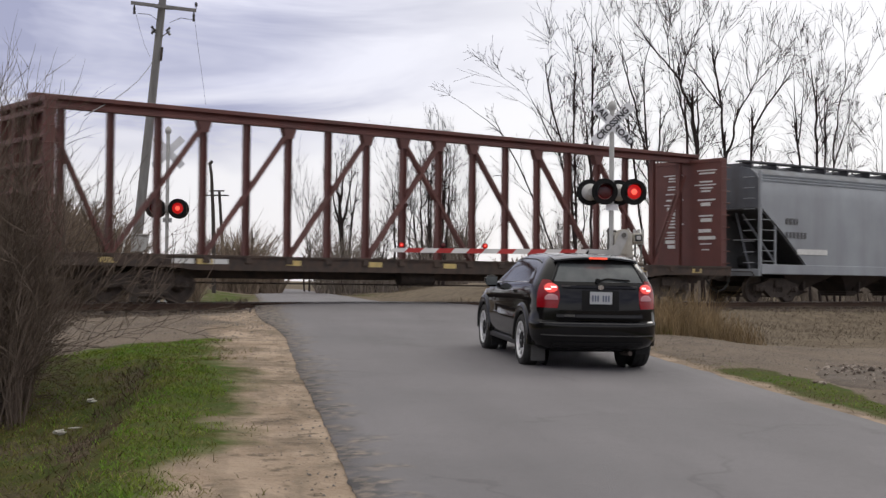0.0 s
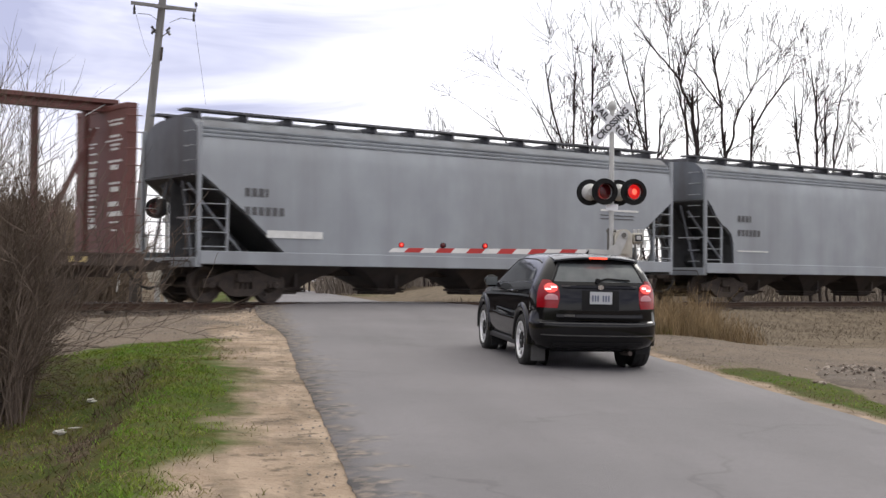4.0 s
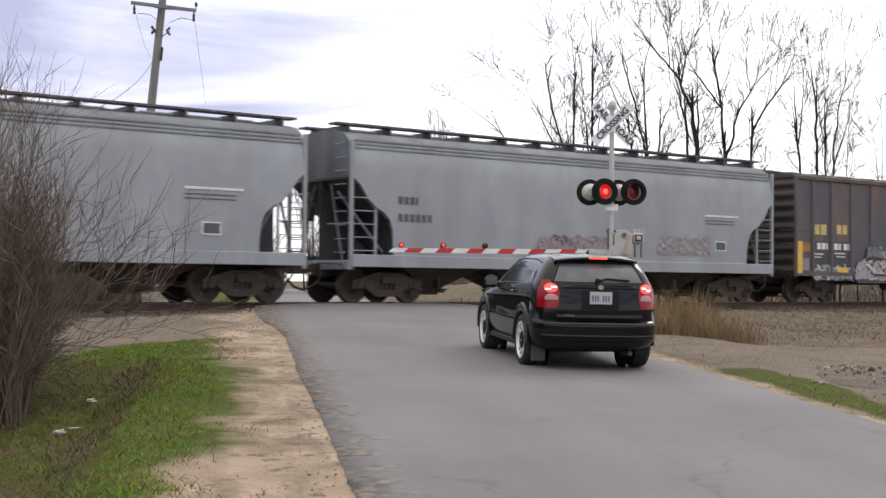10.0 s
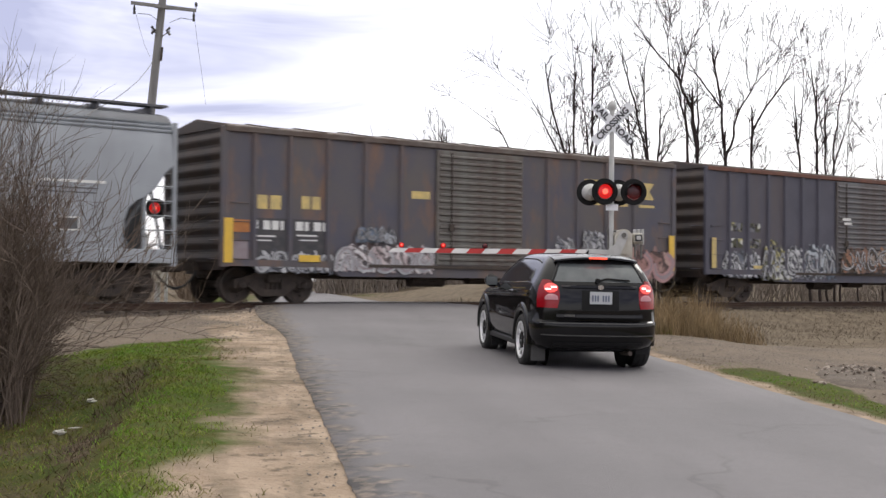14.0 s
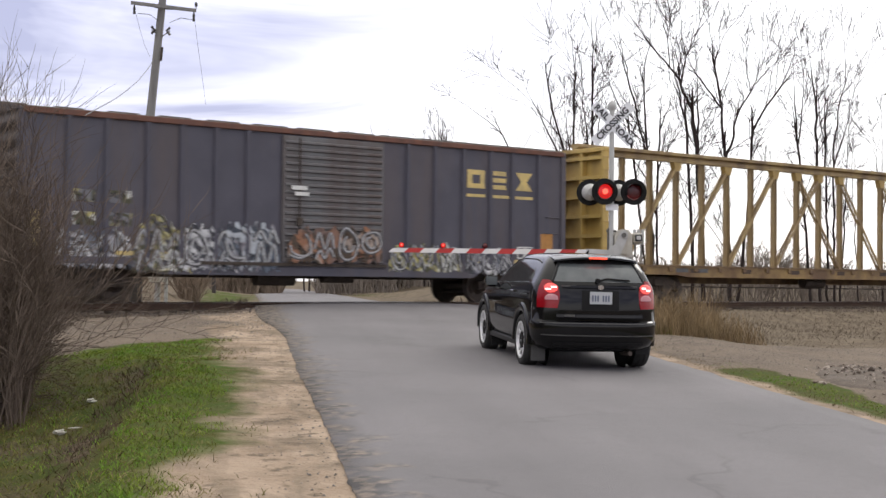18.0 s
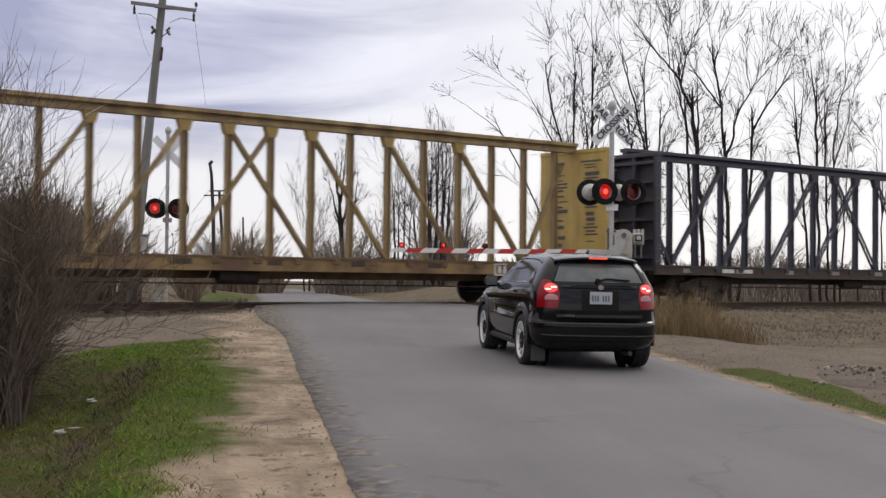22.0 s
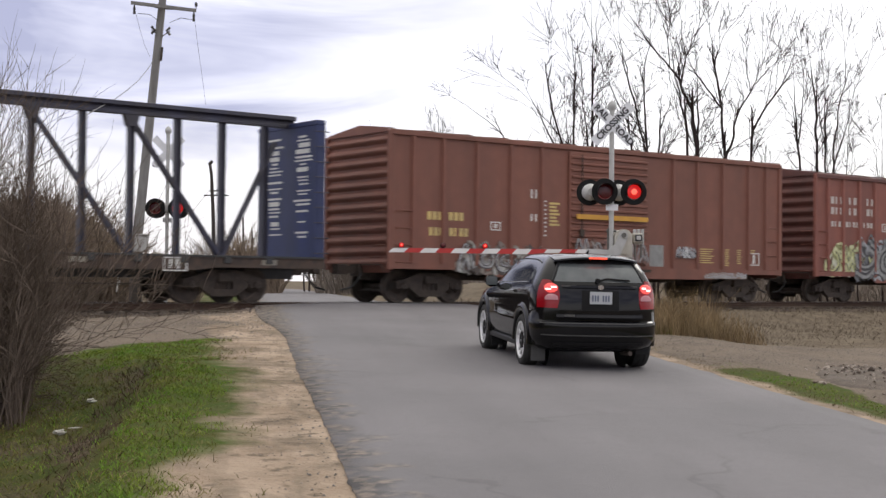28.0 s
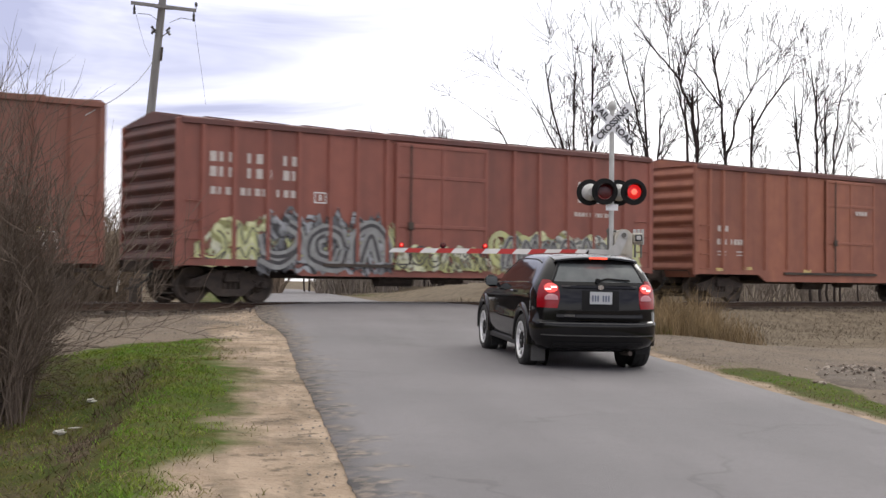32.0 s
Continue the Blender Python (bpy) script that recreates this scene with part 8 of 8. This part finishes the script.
# the big shrub close by, of many stems
def shrub(label, x, y, height, seed, stems, lean, spread=1.0):
    r = random.Random(seed)
    limb, tw = M(), M()
    for k in range(stems):
        a = r.uniform(0, 6.3)
        o = r.uniform(0.0, 0.4)
        wide = 0.2 if math.hypot(*lean) < 0.09 else 0.12
        aim = (lean[0] + r.gauss(0, wide), lean[1] + r.gauss(0, wide), 1)
        grow(limb, tw, r, (o * math.cos(a), o * math.sin(a), -0.2), aim, height * r.uniform(0.34, 0.5), r.uniform(0.009, 0.019), 0, 4, spread, 0.24, (6, 5, 4, 3), 0.2, 0.0036)
    t = thing("shrub", label, "shrub", at=(x, y, ground_z(x, y)))
    part("trunk", limb.mesh("trunk", DARKTWIG, 60, fix=False), None, t)
    part("crown", tw.mesh("crown", DARKTWIG, fix=False), None, t, "tangle of thin bare twigs")


right = STAND.to_3x3() @ Vector((1, 0, 0))
for i, (bx, d, h, n, ln) in enumerate([(-200, 14.0, 4.3, 11, 0.0), (-155, 15.0, 4.1, 12, 0.0), (-105, 15.0, 3.1, 12, 0.05), (-60, 15.5, 2.4, 10, 0.2), (-35, 16.5, 2.2, 8, 0.3), (-20, 18.0, 1.8, 6, 0.15)]):
    p = place(bx, d)
    shrub("large bare brown shrub with tangled twigs", p.x, p.y, h, 90 + i, n, (right.x * ln, right.y * ln), 0.7 if h > 3 else 1.0)
thicket("brush", "thick dry stems under the shrub", along(-130, 45, 14.0, 18.5, lambda u: 1.2 - 0.65 * u), 2.5, 950, DARKTWIG, 95, 0.0065, lean=0.2, forks=7)
thicket("brush", "short dry stems at the foot of the shrub", along(-80, 60, 15.0, 21.0, lambda u: 0.8 - 0.35 * u), 1.2, 700, DARKTWIG, 96, 0.006, lean=0.2, forks=5)

GRASS = mat("spring_grass", (0.115, 0.26, 0.022), (0.185, 0.22, 0.036), 1.4, 0.9, 0, 0, spec=0.1, island=0.22)
OLIVE = mat("old_grass", (0.09, 0.118, 0.02), (0.16, 0.12, 0.055), 1.1, 0.9, 0, 0, spec=0.1, island=0.4)
STRAW = mat("dry_straw", (0.3, 0.215, 0.12), (0.14, 0.105, 0.06), 1.2, 0.9, 0, 0, spec=0.1, island=0.45)


STRAWDULL = mat("dull_flat_straw", (0.22, 0.17, 0.1), (0.1, 0.085, 0.04), 2.0, 0.95, 0, 0, spec=0.1, island=0.4)
DITCH = mat("dark_dead_stem", (0.11, 0.082, 0.055), (0.065, 0.049, 0.034), 2.5, 0.95, 0, 0, spec=0.1, island=0.4)


def blades(name, label, spots, hmin, hmax, width, material, seed, lean=0.35, category="grass"):
    r = random.Random(seed)
    m = M()
    for x, y, k in spots(r):
        z = ground_z(x, y) - 0.01
        h = r.uniform(hmin, hmax) * k
        a = r.uniform(0, math.pi)
        w = width * r.uniform(0.6, 1.2)
        dx, dy = math.cos(a) * w, math.sin(a) * w
        lx, ly = r.gauss(0, lean) * h, r.gauss(0, lean) * h
        n = len(m.v)
        m.v += [(x - dx, y - dy, z), (x + dx, y + dy, z), (x + dx * 0.7 + lx * 0.4, y + dy * 0.7 + ly * 0.4, z + h * 0.6), (x - dx * 0.7 + lx * 0.4, y - dy * 0.7 + ly * 0.4, z + h * 0.6), (x + lx, y + ly, z + h)]
        m.f += [(n, n + 1, n + 2, n + 3), (n + 3, n + 2, n + 4)]
    return tagged(new(name, m.mesh(name, material, fix=False)), label, category, kind="stuff")


def field(n, a0, a1, y0, y1, keep):
    def spots(r):
        for i in range(n):
            a, y = r.uniform(a0, a1), r.uniform(y0, y1)
            x = (a + 0.486 * y) / 0.874
            w = noise.noise(Vector((x * 0.9, y * 0.9, 11))) + 0.5 * noise.noise(Vector((x * 3, y * 3, 4)))
            k = keep(a, x, y, w, r)
            if k:
                yield x, y, k
    return spots


def lawn(a, x, y, w, r):
    if a > 14.25 + 0.35 * smooth(-21.6, -19.8, y) * smooth(-13.5, -16.0, y) + 0.3 * w or y > -10.75 + 0.4 * w + 0.05 * (a - 12):
        return 0
    if a > 14.0 and r.random() < 0.45 * smooth(13.95, 14.6, a - 0.4 * w):
        return 0
    band = a > 13.85 + 0.3 * w or (y > -13.4 + w and (a > 12.9 or y > -11.6 + 0.5 * w))
    return (0.8 + 0.6 * max(0, w)) if (band and w > -0.4) or r.random() < 0.07 + 0.1 * (w > 0.2) else 0


def oldlawn(a, x, y, w, r):
    if a > 14.5 + 0.4 * w or y > -10.75 + 0.05 * (a - 12):
        return 0
    if 13.38 < a + 0.25 * w < 13.75 and y < -14 and w > -0.3:
        return 0
    return 1 if r.random() < 0.75 else 0


blades("grass", "fresh green spring grass on the verge", field(120000, 10.2, 14.9, -24.5, -10.2, lawn), 0.015, 0.055, 0.0038, GRASS, 101, 0.7)
blades("grass", "matted olive old grass in the ditch", field(42000, 9.6, 14.8, -24.5, -10.4, oldlawn), 0.02, 0.07, 0.0045, OLIVE, 102, 1.1)
blades("grass", "fresh green grass beside the road", field(5200, 21.4, 22.6, -25, -16.8, lambda a, x, y, w, r: (0.5 + 0.5 * smooth(-17.2, -19.0, y)) if 21.55 + 0.12 * w < a < 22.05 + 0.3 * w else 0), 0.015, 0.045, 0.004, GRASS, 103, 0.8)


blades("weeds", "flattened straw along the edge of the road", field(3200, 21.25, 22.2, -25, -13.0, lambda a, x, y, w, r: 1 if w > -0.4 and a < 21.75 + 0.3 * w else (0.8 if r.random() < 0.25 else 0)), 0.015, 0.05, 0.004, STRAWDULL, 116, 1.2, "weeds")
blades("weeds", "dark dead stems on the side of the ditch", field(4200, 12.9, 14.0, -23, -13.6, lambda a, x, y, w, r: 1 if abs(a - 13.55 + 0.25 * w) < 0.2 and w > -0.15 else (0.7 if r.random() < 0.06 else 0)), 0.03, 0.11, 0.005, DITCH, 109, 1.0, "weeds")
blades("weeds", "flattened straw mixed into the sandy edge", field(5200, 13.8, 15.0, -24.5, -10.5, lambda a, x, y, w, r: 1 if r.random() < 0.9 - 0.8 * (a - 13.8) and w > -0.35 else 0), 0.015, 0.06, 0.004, STRAWDULL, 110, 1.3, "weeds")


def drystand(a, x, y, w, r):
    line = bank_foot(x) + 0.3 * w
    if y < line or y > line + 3.0:
        return 0
    if x > 23.3 + 0.6 * w or (w < -0.25 and r.random() < 0.8):
        return 0
    return min(1.0, 0.55 + 0.3 * (y - line)) * (0.8 + 0.45 * max(-0.5, w))


blades("tall_grass", "tall dry straw-coloured grass beside the track", field(17000, 22.3, 28, -12.5, -6.0, drystand), 0.5, 1.3, 0.006, STRAW, 104, 0.4, "tall grass")
blades("tall_grass", "green shoots among the dry grass", field(5000, 22.3, 25, -12.2, -8.0, lambda a, x, y, w, r: drystand(a, x, y, w, r) * (1 if x < 20.5 and w > -0.1 else 0)), 0.15, 0.5, 0.006, OLIVE, 115, 0.4, "tall grass")
DEADWEED = mat("dead_brown_weed", (0.16, 0.13, 0.097), (0.115, 0.092, 0.068), 1.2, 0.95, 0, 0, spec=0.1, island=0.25)
blades("weeds", "brown dead weeds on the track bank", field(22000, 22.3, 42, -15.5, -3.0, lambda a, x, y, w, r: (0.8 + 0.5 * w) * min(1, 0.4 + 0.3 * (y - bank_foot(x))) if bank_foot(x) + 0.3 * w < y < -3 else 0), 0.04, 0.17, 0.006, DEADWEED, 108, 1.3, "weeds")
blades("weeds", "short dead weeds along the track bed", field(9000, 10.0, 40, -4.2, -2.0, lambda a, x, y, w, r: 0 if 14.6 < a < 21.8 else 1), 0.05, 0.2, 0.006, DEADWEED, 105, 0.4, "weeds")
blades("weeds", "short dead weeds beyond the track", field(16000, 4, 40, 2.6, 16, lambda a, x, y, w, r: 0 if 14.9 < a < 21.8 else 1), 0.08, 0.35, 0.012, DEADWEED, 106, 0.4, "weeds")
blades("weeds", "stray tufts on the sandy shoulder", field(600, 14.2, 15.1, -25, -9, lambda a, x, y, w, r: 1 if w > 0.3 else 0), 0.03, 0.08, 0.005, OLIVE, 107, 0.7, "weeds")

# ---- rubble, pebbles and litter ----
RUBBLE = mat("broken_concrete", (0.3, 0.26, 0.22), (0.17, 0.14, 0.12), 7, 0.9, 0, 0.4, island=0.35, rand=0.3)
DARKRUBBLE = mat("earthy_rubble", (0.16, 0.125, 0.1), (0.1, 0.08, 0.064), 7, 0.95, 0, 0.5, rand=0.4)


EARTH = mat("dark_dug_earth", (0.115, 0.09, 0.07), (0.07, 0.055, 0.043), 9, 0.95, 0, 0.8, stain=(0.14, 0.11, 0.09), stain_scale=5, stain_amt=0.5)


def stone_mesh(seed, material):
    b = bmesh.new()
    bmesh.ops.create_icosphere(b, subdivisions=1, radius=1.0)
    r = random.Random(seed)
    for v in b.verts:
        v.co *= r.uniform(0.65, 1.15)
        v.co.z *= 0.65
    me = bpy.data.meshes.new("stone")
    b.to_mesh(me)
    b.free()
    me.materials.append(material)
    return me


stones = [stone_mesh(i, RUBBLE if i % 2 else DARKRUBBLE) for i in range(6)]
heap = thing("rubble_heap", "low heap of dark earth and broken stone beside the road", "rubble", at=(16.2, -19.0, ground_z(16.2, -19.0)))


def heap_z(x, y):
    """Height of the heap over the ground."""
    u, v = (x - 17.0) * 0.84 + (y + 18.5) * 0.54, -(x - 17.0) * 0.54 + (y + 18.5) * 0.84
    k = max(0.0, 1 - (u / 2.9) ** 2 - (v / 0.75) ** 2)
    return 0.13 * k ** 0.7 * (1 + 0.7 * noise.noise(Vector((x * 2.2, y * 2.2, 5))) + 0.5 * noise.noise(Vector((x * 6, y * 6, 8))))


m = M()
g = np.linspace(-3.4, 3.4, 70)
for gu in g:
    for gv in np.linspace(-1.1, 1.1, 26):
        x, y = 17.0 + gu * 0.84 - gv * 0.54, -18.5 + gu * 0.54 + gv * 0.84
        h = heap_z(x, y)
        m.v.append((x - heap.location.x, y - heap.location.y, ground_z(x, y) + h - heap.location.z - (0.03 if h == 0 else 0)))
m.f += [(26 * i + j, 26 * i + j + 1, 26 * i + j + 27, 26 * i + j + 26) for i in range(69) for j in range(25)]
part("earth", m, EARTH, heap, smooth=60)
r = random.Random(8)
for i in range(290):
    u, v = r.gauss(0.1, 1.5), r.gauss(0, 0.4)
    x, y = 17.0 + u * 0.84 - v * 0.54, -18.5 + u * 0.54 + v * 0.84
    sz = r.uniform(0.015, 0.05) * (1.7 if r.random() < 0.05 else 0.85)
    o = part("stone", stones[i % 6], None, heap, at=Vector((x, y, ground_z(x, y) + heap_z(x, y) + sz * 0.15)) - heap.location, turn=(r.random(), r.random(), r.random() * 6))
    o.scale = (sz, sz * r.uniform(0.6, 1.2), sz * r.uniform(0.6, 1.0))


def pebbles(name, label, n, spots, smin, smax, material, seed):
    r = random.Random(seed)
    m = M()
    for x, y, k in spots(r):
        s = r.uniform(smin, smax) * k
        z = ground_z(x, y) + s * 0.2
        m.add([(x + s, y, z), (x, y + s * 0.8, z), (x - s * 0.9, y, z), (x, y - s, z), (x + s * 0.1, y, z + s * 0.7)], [(0, 1, 4), (1, 2, 4), (2, 3, 4), (3, 0, 4)])
    tagged(new(name, m.mesh(name, material, fix=False)), label, "gravel", kind="stuff")


PEB = mat("pale_pebble", (0.22, 0.19, 0.16), (0.12, 0.1, 0.084), 9, 0.9, 0, 0, island=0.4)
pebbles("gravel", "loose pale gravel of the trackside lane", 0, field(3200, 22.0, 36, -17.5, -9.5, lambda a, x, y, w, r: 1 if y < bank_foot(x) and a > 21.7 else 0), 0.006, 0.03, PEB, 111)
pebbles("gravel", "loose gravel of the trackside lane", 0, field(3000, 6.0, 15.3, -10.5, -2.6, lambda a, x, y, w, r: 1), 0.008, 0.03, PEB, 112)
pebbles("gravel", "small stones on the sandy shoulder", 0, field(1300, 14.9, 15.6, -25, -3, lambda a, x, y, w, r: 1), 0.003, 0.012, PEB, 113)
CLOD = mat("broken_asphalt_crumb", (0.11, 0.1, 0.092), (0.15, 0.135, 0.12), 9, 0.9, 0, 0, island=0.3)
pebbles("crumbs", "crumbs of broken asphalt along the road edge", 0, field(240, 15.25, 15.65, -25, -4, lambda a, x, y, w, r: 1 if w > 0 else 0), 0.005, 0.02, CLOD, 114)

LITTER = mat("dirty_white_litter", (0.42, 0.41, 0.37), (0.26, 0.25, 0.21), 12, 0.7, 0, 0.3)
for i, (x, y, s, ln) in enumerate([(5.0, -17.97, 0.05, 1.2), (6.02, -16.3, 0.045, 1.6), (8.41, -8.73, 0.06, 3.4), (5.17, -17.95, 0.014, 5.0)]):
    o = thing("litter", "crumpled dirty white litter lying in the grass", "litter", group="litter", at=(x, y, ground_z(x, y) + 0.03), rz=i * 1.1)
    b = bmesh.new()
    bmesh.ops.create_icosphere(b, subdivisions=2, radius=s)
    for v in b.verts:
        v.co *= 1 + 0.9 * noise.noise(v.co * 32 + Vector((i, 0, 0)))
        v.co.x *= ln
        v.co.z *= 0.45
    me = bpy.data.meshes.new("scrap")
    b.to_mesh(me)
    b.free()
    me.materials.append(LITTER)
    part("scrap", me, None, o)
motions()
